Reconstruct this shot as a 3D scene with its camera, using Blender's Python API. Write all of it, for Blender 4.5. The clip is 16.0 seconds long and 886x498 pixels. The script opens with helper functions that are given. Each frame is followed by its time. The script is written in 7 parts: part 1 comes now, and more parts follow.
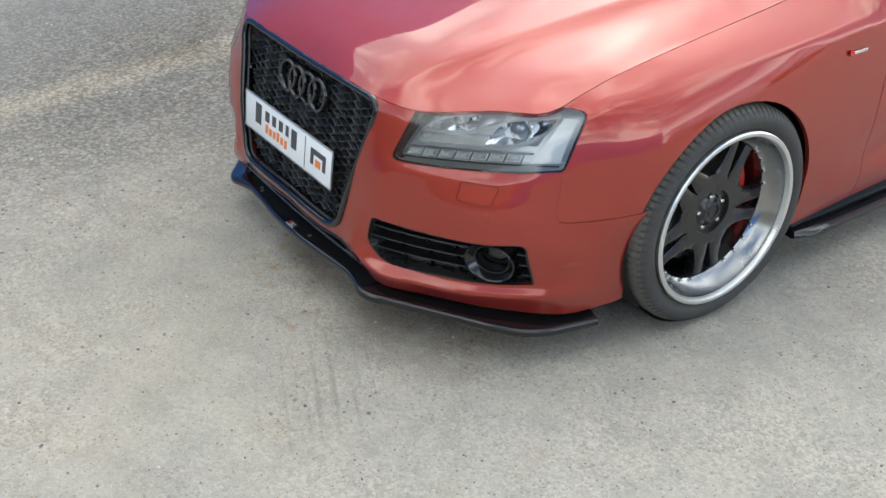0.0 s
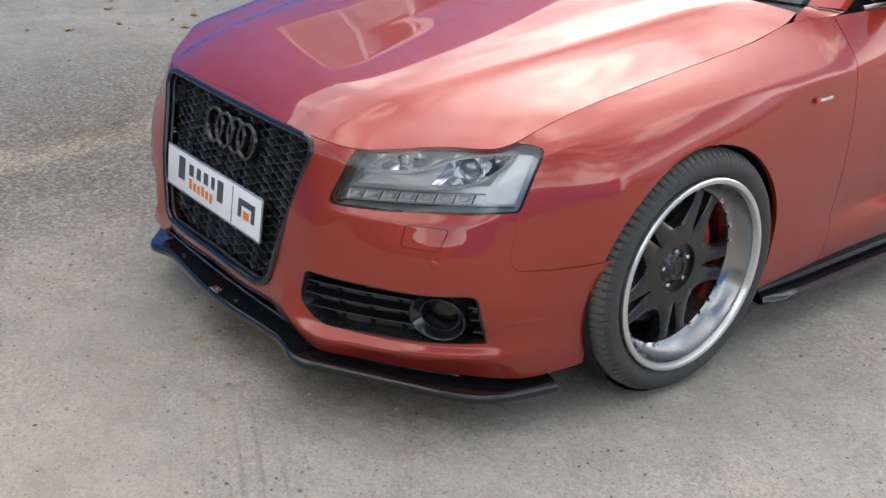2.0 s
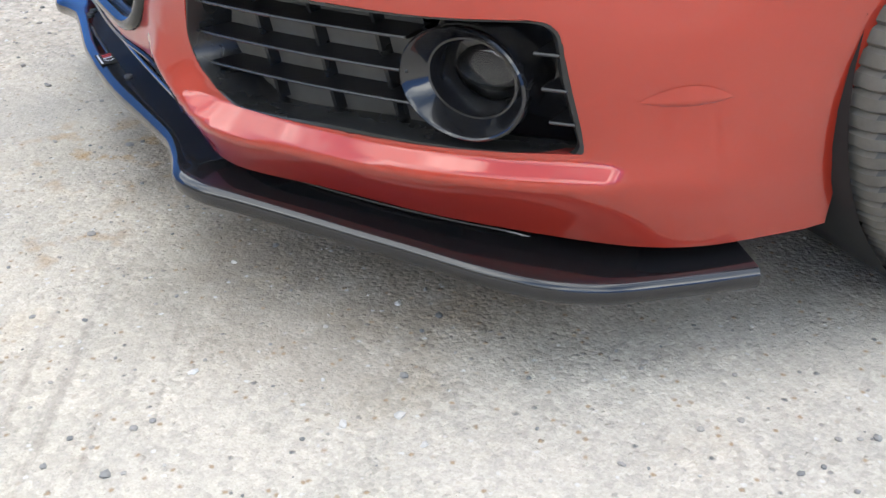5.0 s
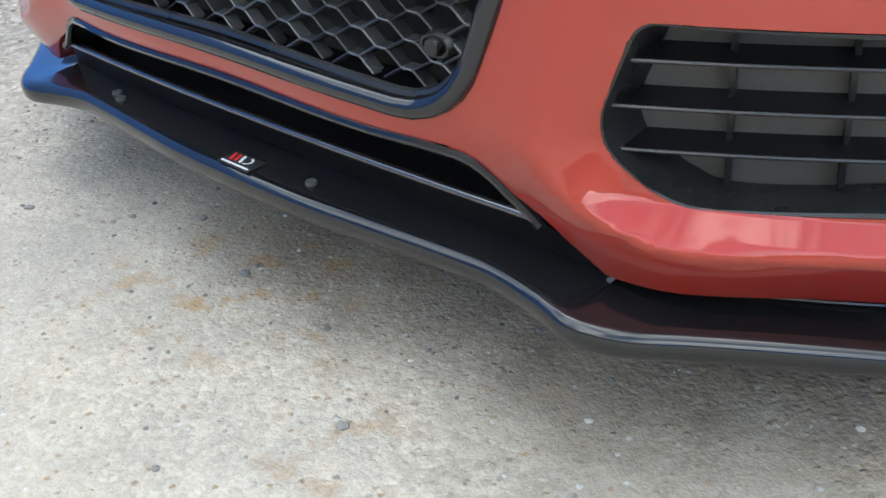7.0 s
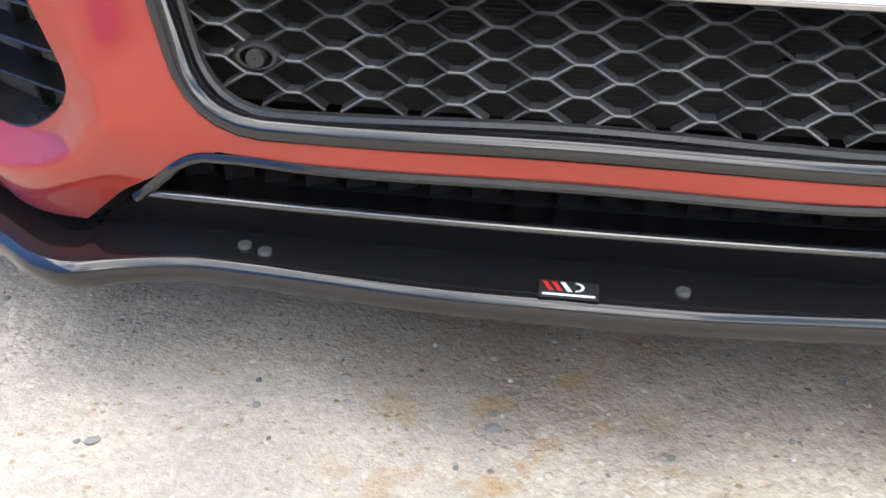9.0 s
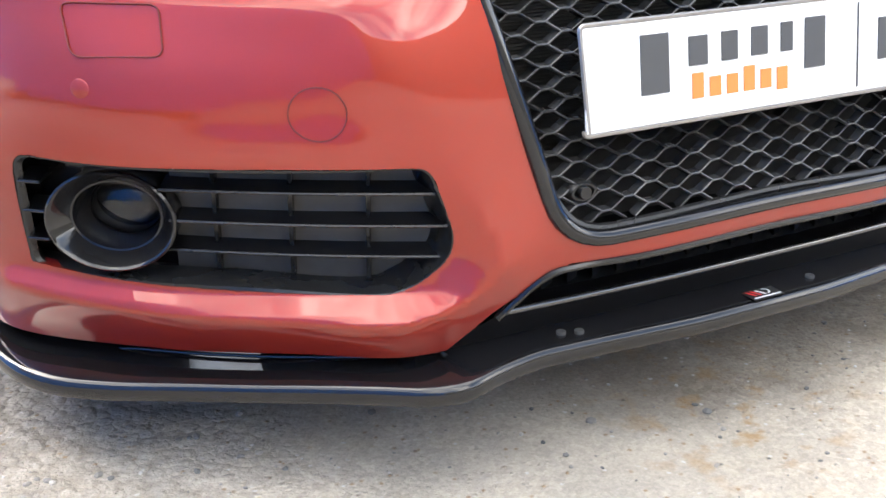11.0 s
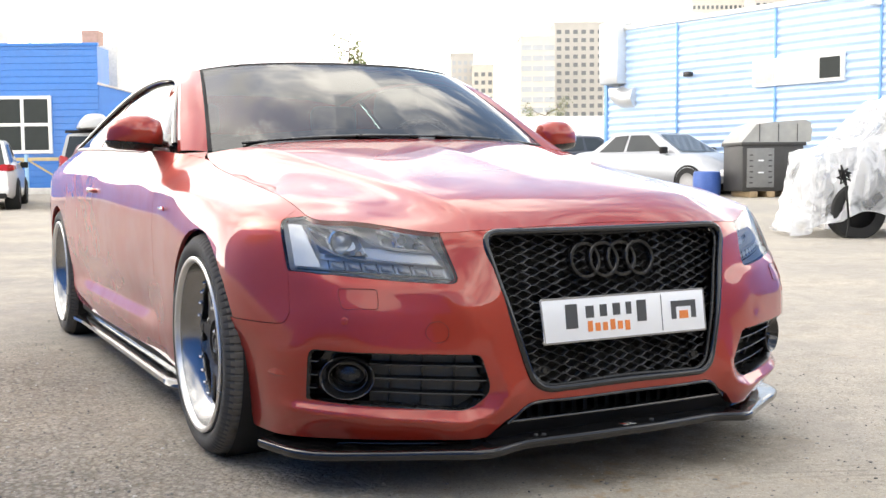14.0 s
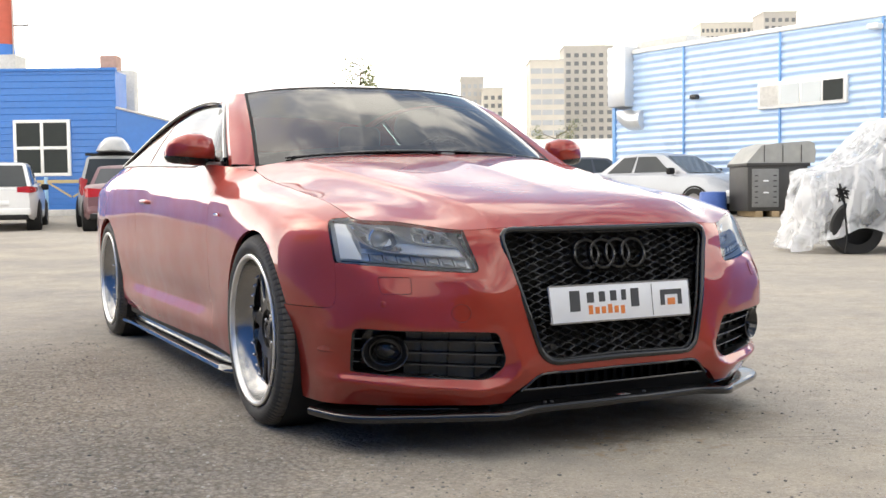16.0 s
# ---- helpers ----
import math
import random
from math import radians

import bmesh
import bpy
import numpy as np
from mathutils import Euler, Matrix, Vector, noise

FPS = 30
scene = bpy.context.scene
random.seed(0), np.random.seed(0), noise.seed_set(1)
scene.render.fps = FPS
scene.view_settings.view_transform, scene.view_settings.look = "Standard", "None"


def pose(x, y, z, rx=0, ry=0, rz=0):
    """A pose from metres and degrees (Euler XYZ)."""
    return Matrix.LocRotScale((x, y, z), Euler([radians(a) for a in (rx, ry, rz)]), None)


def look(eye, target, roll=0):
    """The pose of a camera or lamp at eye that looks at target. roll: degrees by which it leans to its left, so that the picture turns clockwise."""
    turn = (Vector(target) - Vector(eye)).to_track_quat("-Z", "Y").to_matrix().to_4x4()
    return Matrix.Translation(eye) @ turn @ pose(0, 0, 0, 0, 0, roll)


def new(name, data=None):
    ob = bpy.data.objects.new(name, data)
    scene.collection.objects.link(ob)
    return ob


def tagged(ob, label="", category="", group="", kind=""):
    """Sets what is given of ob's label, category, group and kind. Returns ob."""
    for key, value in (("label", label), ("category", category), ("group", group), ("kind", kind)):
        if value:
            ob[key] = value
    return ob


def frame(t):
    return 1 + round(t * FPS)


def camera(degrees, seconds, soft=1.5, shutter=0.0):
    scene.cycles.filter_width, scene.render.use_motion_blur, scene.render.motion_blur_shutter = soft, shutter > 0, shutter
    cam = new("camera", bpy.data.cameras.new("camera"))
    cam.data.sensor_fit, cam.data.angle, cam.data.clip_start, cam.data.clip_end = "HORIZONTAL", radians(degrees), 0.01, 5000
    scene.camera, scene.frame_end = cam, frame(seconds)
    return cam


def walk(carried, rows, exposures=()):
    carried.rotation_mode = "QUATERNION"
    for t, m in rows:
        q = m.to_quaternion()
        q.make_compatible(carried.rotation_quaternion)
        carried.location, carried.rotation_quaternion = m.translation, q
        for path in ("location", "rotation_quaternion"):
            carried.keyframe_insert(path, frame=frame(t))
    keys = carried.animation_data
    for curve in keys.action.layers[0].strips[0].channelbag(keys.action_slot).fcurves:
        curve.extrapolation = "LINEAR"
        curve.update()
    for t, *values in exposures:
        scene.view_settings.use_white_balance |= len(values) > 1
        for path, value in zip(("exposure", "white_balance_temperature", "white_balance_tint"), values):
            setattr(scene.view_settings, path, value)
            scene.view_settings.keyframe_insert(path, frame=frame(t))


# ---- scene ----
cam = camera(44.6, 16.0, soft=1.5)
PATH = [
    (0, pose(2.5571, -2.0421, 1.7889, 58.510, 0, 55.076) @ pose(0, 0, 0, 0, 0, 0.368)),
    (0.5, pose(2.5636, -2.0416, 1.7209, 62.104, 0, 53.796) @ pose(0, 0, 0, 0, 0, 0.906)),
    (1, pose(2.6203, -2.1013, 1.6461, 67.831, 0, 52.724) @ pose(0, 0, 0, 0, 0, 1.660)),
    (1.5, pose(2.6039, -2.1233, 1.6026, 67.868, 0, 51.847) @ pose(0, 0, 0, 0, 0, 2.236)),
    (2, pose(2.4247, -1.9696, 1.4743, 65.823, 0, 51.336) @ pose(0, 0, 0, 0, 0, 1.920)),
    (2.5, pose(2.1426, -1.6620, 1.2959, 61.605, 0, 54.380) @ pose(0, 0, 0, 0, 0, 0.720)),
    (3, pose(1.8235, -1.4343, 1.0275, 57.134, 0, 53.581) @ pose(0, 0, 0, 0, 0, 3.160)),
    (3.2, pose(1.7425, -1.3388, 0.9134, 57.213, 0, 53.275) @ pose(0, 0, 0, 0, 0, 3.608)),
    (5.3, pose(1.4934, -1.0435, 0.6483, 61.172, 0, 64.134) @ pose(0, 0, 0, 0, 0, -0.891)),
    (5.5, pose(1.4386, -1.1043, 0.6316, 60.749, 0, 60.586) @ pose(0, 0, 0, 0, 0, -0.183)),
    (6, pose(1.2601, -1.2129, 0.6137, 59.675, 0, 53.400) @ pose(0, 0, 0, 0, 0, -1.088)),
    (6.5, pose(0.9985, -1.2842, 0.6021, 60.744, 0, 48.361) @ pose(0, 0, 0, 0, 0, -2.407)),
    (7, pose(0.7976, -1.3824, 0.6048, 60.091, 0, 42.895) @ pose(0, 0, 0, 0, 0, -1.841)),
    (7.5, pose(0.6059, -1.4762, 0.6070, 62.049, 0, 34.968) @ pose(0, 0, 0, 0, 0, -0.171)),
    (8, pose(0.3989, -1.4787, 0.6055, 62.671, 0, 29.313) @ pose(0, 0, 0, 0, 0, -1.544)),
    (8.5, pose(0.2015, -1.4990, 0.6126, 61.274, 0, 20.434) @ pose(0, 0, 0, 0, 0, -1.169)),
    (9, pose(-0.0060, -1.5244, 0.5879, 60.729, 0, 7.086) @ pose(0, 0, 0, 0, 0, 1.276)),
    (9.5, pose(-0.2116, -1.4918, 0.5716, 60.961, 0, -1.462) @ pose(0, 0, 0, 0, 0, 0.456)),
    (9.7, pose(-0.3229, -1.4533, 0.5872, 60.207, 0, -6.499) @ pose(0, 0, 0, 0, 0, 0.728)),
    (11.8, pose(-1.1334, -2.0871, 0.7120, 76.727, 0, -29.676) @ pose(0, 0, 0, 0, 0, -3.010)),
    (12, pose(-1.2051, -2.2062, 0.7213, 78.487, 0, -29.194) @ pose(0, 0, 0, 0, 0, -2.460)),
    (12.5, pose(-1.3559, -2.4854, 0.8063, 80.767, 0, -27.019) @ pose(0, 0, 0, 0, 0, -1.141)),
    (13, pose(-1.5047, -2.6938, 0.8196, 83.289, 0, -28.524) @ pose(0, 0, 0, 0, 0, -0.904)),
    (13.5, pose(-1.6368, -2.9115, 0.8330, 84.771, 0, -28.340) @ pose(0, 0, 0, 0, 0, -0.747)),
    (14, pose(-1.7093, -3.0766, 0.8263, 85.851, 0, -27.312) @ pose(0, 0, 0, 0, 0, -0.545)),
    (14.5, pose(-1.7694, -3.1888, 0.8112, 86.410, 0, -26.914) @ pose(0, 0, 0, 0, 0, -0.434)),
    (15, pose(-1.8415, -3.2975, 0.8046, 86.510, 0, -26.837) @ pose(0, 0, 0, 0, 0, -0.373)),
    (15.5, pose(-1.9188, -3.3977, 0.7936, 86.661, 0, -26.982) @ pose(0, 0, 0, 0, 0, -0.458)),
    (16, pose(-1.9748, -3.5050, 0.7798, 87.071, 0, -26.798) @ pose(0, 0, 0, 0, 0, -0.644)),
]
EXPOSURES = [(0, 1.56, 6450, 3), (0.6, 1.30, 6450, 3), (0.9, 1.23, 6500, 4), (2.0, 1.36, 6650, 8), (3.2, 1.60, 6600, 9), (4.2, 2.05, 6500, 8), (5.3, 2.55, 6400, 7), (6.3, 2.42, 6200, 5), (7.0, 2.45, 6250, 3),
             (7.6, 2.42, 6600, 6), (8.2, 2.38, 6950, 10), (8.5, 2.52, 6950, 10), (9.0, 3.08, 6800, 10), (9.7, 3.15, 6700, 10), (11.8, 2.62, 6950, 10), (12.5, 2.38, 6980, 10), (14.0, 1.76, 7150, 10), (16.0, 1.36, 7250, 10)]
walk(cam, PATH, EXPOSURES)

# ---- world and sun ----
SUN_AZ, SUN_EL = 322.0, 40.0      # degrees: compass angle from +y towards +x, height above the horizon


def build_world():
    w = bpy.data.worlds.new("sky")
    scene.world = w
    w.use_nodes = True
    nt = w.node_tree
    nt.nodes.clear()
    out = nt.nodes.new("ShaderNodeOutputWorld")
    bg = nt.nodes.new("ShaderNodeBackground")
    sky = nt.nodes.new("ShaderNodeTexSky")
    sky.sky_type = "NISHITA"
    sky.sun_disc = False
    sky.sun_elevation = radians(SUN_EL)
    sky.sun_rotation = radians(SUN_AZ)
    sky.air_density, sky.dust_density = 1.0, 1.5
    tc = nt.nodes.new("ShaderNodeTexCoord")

    def noise_tex(scale, detail, rough, warp=0.0):
        n = nt.nodes.new("ShaderNodeTexNoise")
        n.inputs["Scale"].default_value, n.inputs["Detail"].default_value = scale, detail
        n.inputs["Roughness"].default_value, n.inputs["Distortion"].default_value = rough, warp
        nt.links.new(tc.outputs["Generated"], n.inputs["Vector"])
        return n.outputs["Fac"]

    def span(v, a, b, lo=0.0, hi=1.0):
        n = nt.nodes.new("ShaderNodeMapRange")
        n.inputs["From Min"].default_value, n.inputs["From Max"].default_value = a, b
        n.inputs["To Min"].default_value, n.inputs["To Max"].default_value = lo, hi
        nt.links.new(v, n.inputs["Value"])
        return n.outputs["Result"]

    def mix(fac, a, b):
        n = nt.nodes.new("ShaderNodeMix")
        n.data_type = "RGBA"
        nt.links.new(fac, n.inputs["Factor"])
        for sock, val in (("A", a), ("B", b)):
            if isinstance(val, tuple):
                n.inputs[sock].default_value = (*val, 1)
            else:
                nt.links.new(val, n.inputs[sock])
        return n.outputs["Result"]

    # broken cloud: grey undersides, bright white heads, blue between, and a white haze over the horizon
    cover = span(noise_tex(2.4, 12, 0.60, 0.35), 0.43, 0.55)
    heads = span(noise_tex(3.8, 12, 0.62, 0.25), 0.46, 0.60)
    colour = mix(cover, sky.outputs["Color"], mix(heads, (4.8, 5.0, 5.4), (11.0, 11.0, 10.9)))
    sep = nt.nodes.new("ShaderNodeSeparateXYZ")
    nt.links.new(tc.outputs["Generated"], sep.inputs[0])
    colour = mix(span(sep.outputs["Z"], 0.34, 0.06), colour, (15.5, 15.5, 15.5))
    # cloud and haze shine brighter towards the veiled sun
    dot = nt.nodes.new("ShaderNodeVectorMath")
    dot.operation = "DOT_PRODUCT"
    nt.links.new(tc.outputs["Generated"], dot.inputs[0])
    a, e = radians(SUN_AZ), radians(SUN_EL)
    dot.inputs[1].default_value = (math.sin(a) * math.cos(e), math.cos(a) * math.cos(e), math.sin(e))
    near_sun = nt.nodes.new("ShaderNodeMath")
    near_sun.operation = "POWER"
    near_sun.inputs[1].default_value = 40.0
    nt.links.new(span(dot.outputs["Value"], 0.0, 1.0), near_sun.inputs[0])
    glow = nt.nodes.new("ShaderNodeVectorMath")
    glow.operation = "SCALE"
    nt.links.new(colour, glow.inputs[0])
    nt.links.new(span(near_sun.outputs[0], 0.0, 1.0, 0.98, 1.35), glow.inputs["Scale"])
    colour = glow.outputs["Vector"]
    bg.inputs["Strength"].default_value = 0.115
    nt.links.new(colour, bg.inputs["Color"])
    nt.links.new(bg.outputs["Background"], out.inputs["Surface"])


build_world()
sun_data = bpy.data.lights.new("sun", "SUN")
sun_data.energy, sun_data.angle, sun_data.color = 0.35, radians(95), (1.0, 0.95, 0.88)
sun = new("sun", sun_data)
az, el = radians(SUN_AZ), radians(SUN_EL)
sun.matrix_world = look((0, 0, 20), (-20 * math.sin(az) * math.cos(el), -20 * math.cos(az) * math.cos(el), 20 - 20 * math.sin(el)))


# ---- materials ----
def mat(name, color, rough=0.5, metal=0.0, coat=0.0, spec=0.5, noise_amt=0.0, noise_scale=30.0, bump=0.0, bump_scale=200.0, coat_rough=0.03, coat_ior=1.5):
    """A plain surface: one base colour broken up at two scales, with a fine relief."""
    m = bpy.data.materials.new(name)
    m.use_nodes = True
    nt = m.node_tree
    b = nt.nodes["Principled BSDF"]
    b.inputs["Base Color"].default_value = (*color, 1)
    b.inputs["Roughness"].default_value = rough
    b.inputs["Metallic"].default_value = metal
    b.inputs["Coat Weight"].default_value = coat
    b.inputs["Coat Roughness"].default_value = coat_rough
    b.inputs["Coat IOR"].default_value = coat_ior
    b.inputs["Specular IOR Level"].default_value = spec
    if noise_amt or bump:
        tc = nt.nodes.new("ShaderNodeTexCoord")
    if noise_amt:
        n1, n2 = nt.nodes.new("ShaderNodeTexNoise"), nt.nodes.new("ShaderNodeTexNoise")
        n1.inputs["Scale"].default_value, n1.inputs["Detail"].default_value = noise_scale, 6
        n2.inputs["Scale"].default_value, n2.inputs["Detail"].default_value = noise_scale * 0.12, 4
        add = nt.nodes.new("ShaderNodeMath")
        add.operation = "ADD"
        rng = nt.nodes.new("ShaderNodeMapRange")
        rng.inputs["From Min"].default_value, rng.inputs["From Max"].default_value = 0.6, 1.4
        rng.inputs["To Min"].default_value, rng.inputs["To Max"].default_value = 1 - noise_amt, 1 + noise_amt
        mul = nt.nodes.new("ShaderNodeVectorMath")
        mul.operation = "SCALE"
        mul.inputs[0].default_value = color
        for n in (n1, n2):
            nt.links.new(tc.outputs["Object"], n.inputs["Vector"])
        nt.links.new(n1.outputs["Fac"], add.inputs[0])
        nt.links.new(n2.outputs["Fac"], add.inputs[1])
        nt.links.new(add.outputs[0], rng.inputs["Value"])
        nt.links.new(rng.outputs["Result"], mul.inputs["Scale"])
        nt.links.new(mul.outputs["Vector"], b.inputs["Base Color"])
        rr = nt.nodes.new("ShaderNodeMapRange")
        rr.inputs["From Min"].default_value, rr.inputs["From Max"].default_value = 0.35, 0.65
        rr.inputs["To Min"].default_value, rr.inputs["To Max"].default_value = max(0.02, rough - 0.06), min(1, rough + 0.06)
        nt.links.new(n2.outputs["Fac"], rr.inputs["Value"])
        nt.links.new(rr.outputs["Result"], b.inputs["Roughness"])
    if bump:
        nb = nt.nodes.new("ShaderNodeTexNoise")
        nb.inputs["Scale"].default_value, nb.inputs["Detail"].default_value = bump_scale, 4
        bp = nt.nodes.new("ShaderNodeBump")
        bp.inputs["Strength"].default_value, bp.inputs["Distance"].default_value = bump, 0.004
        nt.links.new(tc.outputs["Object"], nb.inputs["Vector"])
        nt.links.new(nb.outputs["Fac"], bp.inputs["Height"])
        nt.links.new(bp.outputs["Normal"], b.inputs["Normal"])
    return m


def glass(name, tint=(0.9, 0.95, 0.93), rough=0.0, ior=1.5):
    """A thin pane: clear with its tint, and a mirror-like gloss that grows towards grazing."""
    m = bpy.data.materials.new(name)
    m.use_nodes = True
    nt = m.node_tree
    nt.nodes.clear()
    out, mixs = nt.nodes.new("ShaderNodeOutputMaterial"), nt.nodes.new("ShaderNodeMixShader")
    tr, gl, fr = nt.nodes.new("ShaderNodeBsdfTransparent"), nt.nodes.new("ShaderNodeBsdfGlossy"), nt.nodes.new("ShaderNodeFresnel")
    tr.inputs["Color"].default_value = (*tint, 1)
    gl.inputs["Roughness"].default_value = rough
    fr.inputs["IOR"].default_value = ior
    nt.links.new(fr.outputs[0], mixs.inputs["Fac"])
    nt.links.new(tr.outputs[0], mixs.inputs[1])
    nt.links.new(gl.outputs[0], mixs.inputs[2])
    nt.links.new(mixs.outputs[0], out.inputs["Surface"])
    return m


PAINT = mat("red_paint", (0.34, 0.027, 0.012), 0.46, 0.48, 1.0, 0.2, 0.02, 40.0, coat_rough=0.004, coat_ior=1.62)
paint_bsdf = PAINT.node_tree.nodes["Principled BSDF"]      # faint violet sheen at a slant, tinted to stand in for blue reflections
paint_bsdf.inputs["Sheen Weight"].default_value, paint_bsdf.inputs["Sheen Roughness"].default_value = 0.05, 0.35
paint_bsdf.inputs["Sheen Tint"].default_value = (0.30, 0.03, 0.62, 1)
GLOSS_BLACK = mat("gloss_black", (0.009, 0.009, 0.010), 0.14, 0, 0.5, 0.4, 0.1, 60)
EDGE_BLACK = mat("gloss_black_edge", (0.02, 0.02, 0.021), 0.12, 0, 1.0, 0.5, 0.05, 60, coat_ior=1.75)
PANEL_BLACK = mat("semi_gloss_black", (0.007, 0.007, 0.008), 0.34, 0, 0, 0.35, 0.1, 60, 0.03, 700)
SATIN_BLACK = mat("satin_black_plastic", (0.015, 0.015, 0.015), 0.28, 0, 0, 0.5, 0.15, 80, 0.08, 900)
MESH_BLACK = mat("mesh_black_plastic", (0.050, 0.050, 0.051), 0.30, 0, 0, 0.6, 0.15, 80)
MATT_BLACK = mat("matt_black", (0.016, 0.016, 0.016), 0.75, 0, 0, 0.3, 0.15, 40)
FIN_BLACK = mat("fin_black_plastic", (0.008, 0.008, 0.009), 0.5, 0, 0, 0.35, 0.15, 60)
RUBBER = mat("tyre_rubber", (0.050, 0.048, 0.046), 0.7, 0, 0, 0.4, 0.22, 60, 0.15, 400)
TREAD = mat("dusty_tread", (0.105, 0.097, 0.084), 0.85, 0, 0, 0.3, 0.25, 50, 0.15, 300)
POLISHED = mat("polished_alloy", (0.33, 0.33, 0.33), 0.24, 1.0, 0, 0.5, 0.05, 40)
LIP_ALLOY = mat("bright_lip", (0.74, 0.74, 0.73), 0.32, 0.9, noise_amt=0.05)
DARK_ALLOY = mat("dark_alloy", (0.075, 0.072, 0.070), 0.34, 0.4, 0.2, 0.5, 0.12, 60)
SPOKE_BLACK = mat("black_wheel_paint", (0.020, 0.019, 0.019), 0.30, 0.3, 0.5, 0.5, 0.12, 60, coat_rough=0.12)
COOLER = mat("cooler_fins", (0.085, 0.080, 0.072), 0.55, 0.3, noise_amt=0.25, noise_scale=70)
CHROME = mat("chrome", (0.85, 0.86, 0.88), 0.08, 1.0, noise_amt=0.03)
CALIPER = mat("red_caliper", (0.5, 0.015, 0.012), 0.35, 0, 0.5, noise_amt=0.1)
STEEL = mat("brake_steel", (0.35, 0.34, 0.33), 0.4, 1.0, noise_amt=0.15)
PLATE_WHITE = mat("plate_white", (0.82, 0.83, 0.84), 0.35, 0, 0.3, noise_amt=0.03, noise_scale=20)
PRINT_GREY = mat("print_dark_grey", (0.06, 0.062, 0.065), 0.45, noise_amt=0.05)
PRINT_ORANGE = mat("print_orange", (0.75, 0.22, 0.05), 0.45, noise_amt=0.05)
PRINT_RED = mat("print_red", (0.6, 0.03, 0.03), 0.4, noise_amt=0.05)
HEADLINER = mat("dark_headliner", (0.06, 0.06, 0.06), 0.85, noise_amt=0.15, noise_scale=60)
WINDSHIELD = glass("windscreen_glass", (0.36, 0.46, 0.47), 0.0, 2.05)
REAR_GLASS = glass("rear_glass", (0.16, 0.18, 0.18), 0.0, 1.52)
SIDE_GLASS = glass("side_glass", (0.55, 0.58, 0.58), 0.0, 1.52)
LAMP_GLASS = glass("lamp_glass", (0.95, 0.96, 0.96), 0.0, 1.65)
TRIM_GREY = mat("interior_grey", (0.06, 0.06, 0.058), 0.7, noise_amt=0.15, noise_scale=40, bump=0.1)
LEATHER = mat("dark_leather", (0.045, 0.043, 0.040), 0.55, noise_amt=0.12, noise_scale=25, bump=0.15)
LED_CLEAR = mat("led_lens_clear", (0.74, 0.75, 0.76), 0.22, 0.0, 0.6, noise_amt=0.03)
SILVER_BOWL = mat("lamp_silver", (0.82, 0.83, 0.84), 0.36, 0.55, noise_amt=0.05)
LAMP_MIRROR = mat("lamp_mirror", (0.88, 0.89, 0.90), 0.15, 1.0, noise_amt=0.04)
LAMP_SHADE = mat("lamp_dark_panel", (0.60, 0.61, 0.62), 0.28, 0.5, 0.3, noise_amt=0.1)


# ---- mesh helpers ----
def data_from(bm, name, material, smooth=True):
    me = bpy.data.meshes.new(name)
    bm.to_mesh(me)
    bm.free()
    if material:
        me.materials.append(material)
    if smooth:
        for p in me.polygons:
            p.use_smooth = True
        me.set_sharp_from_angle(angle=radians(38))
    return me


def part(name, bm, material, parent=None, label="", smooth=True):
    """Links a bmesh as one mesh object under a thing or under a part."""
    ob = new(name, data_from(bm, name, material, smooth))
    if parent is not None:
        ob.parent = parent
        ob.matrix_parent_inverse = Matrix.Identity(4)
    if label:
        ob["label"] = label
    return ob


def thing(name, label, category, group="", kind="", at=None):
    ob = new(name)
    ob.empty_display_size = 0.1
    if at is not None:
        ob.matrix_basis = at
    return tagged(ob, label, category, group, kind)


def add_box(bm, lo, hi, bevel=0.0, m=None, segs=2):
    ret = bmesh.ops.create_cube(bm, size=1.0)
    vs = ret["verts"]
    c = [(a + b) / 2 for a, b in zip(lo, hi)]
    s = [b - a for a, b in zip(lo, hi)]
    for v in vs:
        v.co = Vector([c[i] + v.co[i] * s[i] for i in range(3)])
    if bevel:
        es = list({e for v in vs for e in v.link_edges})
        bmesh.ops.bevel(bm, geom=es, offset=min(bevel, 0.45 * min(s)), segments=segs, affect="EDGES", profile=0.5)
        if m is not None:
            raise ValueError
    elif m is not None:
        for v in vs:
            v.co = m @ v.co
    return bm


def box(lo, hi, bevel=0.0, segs=2):
    return add_box(bmesh.new(), lo, hi, bevel, None, segs)


def lathe(bm, profile, seg=48, axis="x", centre=(0, 0, 0), closed=False):
    """Turns a profile of (along, radius) round an axis."""
    rings = []
    n = len(profile)
    for a, r in profile:
        ring = []
        for i in range(seg):
            t = 2 * math.pi * i / seg
            c, s = r * math.cos(t), r * math.sin(t)
            co = {"x": (a, c, s), "y": (c, a, s), "z": (c, s, a)}[axis]
            ring.append(bm.verts.new(Vector(co) + Vector(centre)))
        rings.append(ring)
    pairs = list(zip(range(n - 1), range(1, n))) + ([(n - 1, 0)] if closed else [])
    for a, b in pairs:
        for i in range(seg):
            j = (i + 1) % seg
            bm.faces.new((rings[a][i], rings[a][j], rings[b][j], rings[b][i]))
    return rings


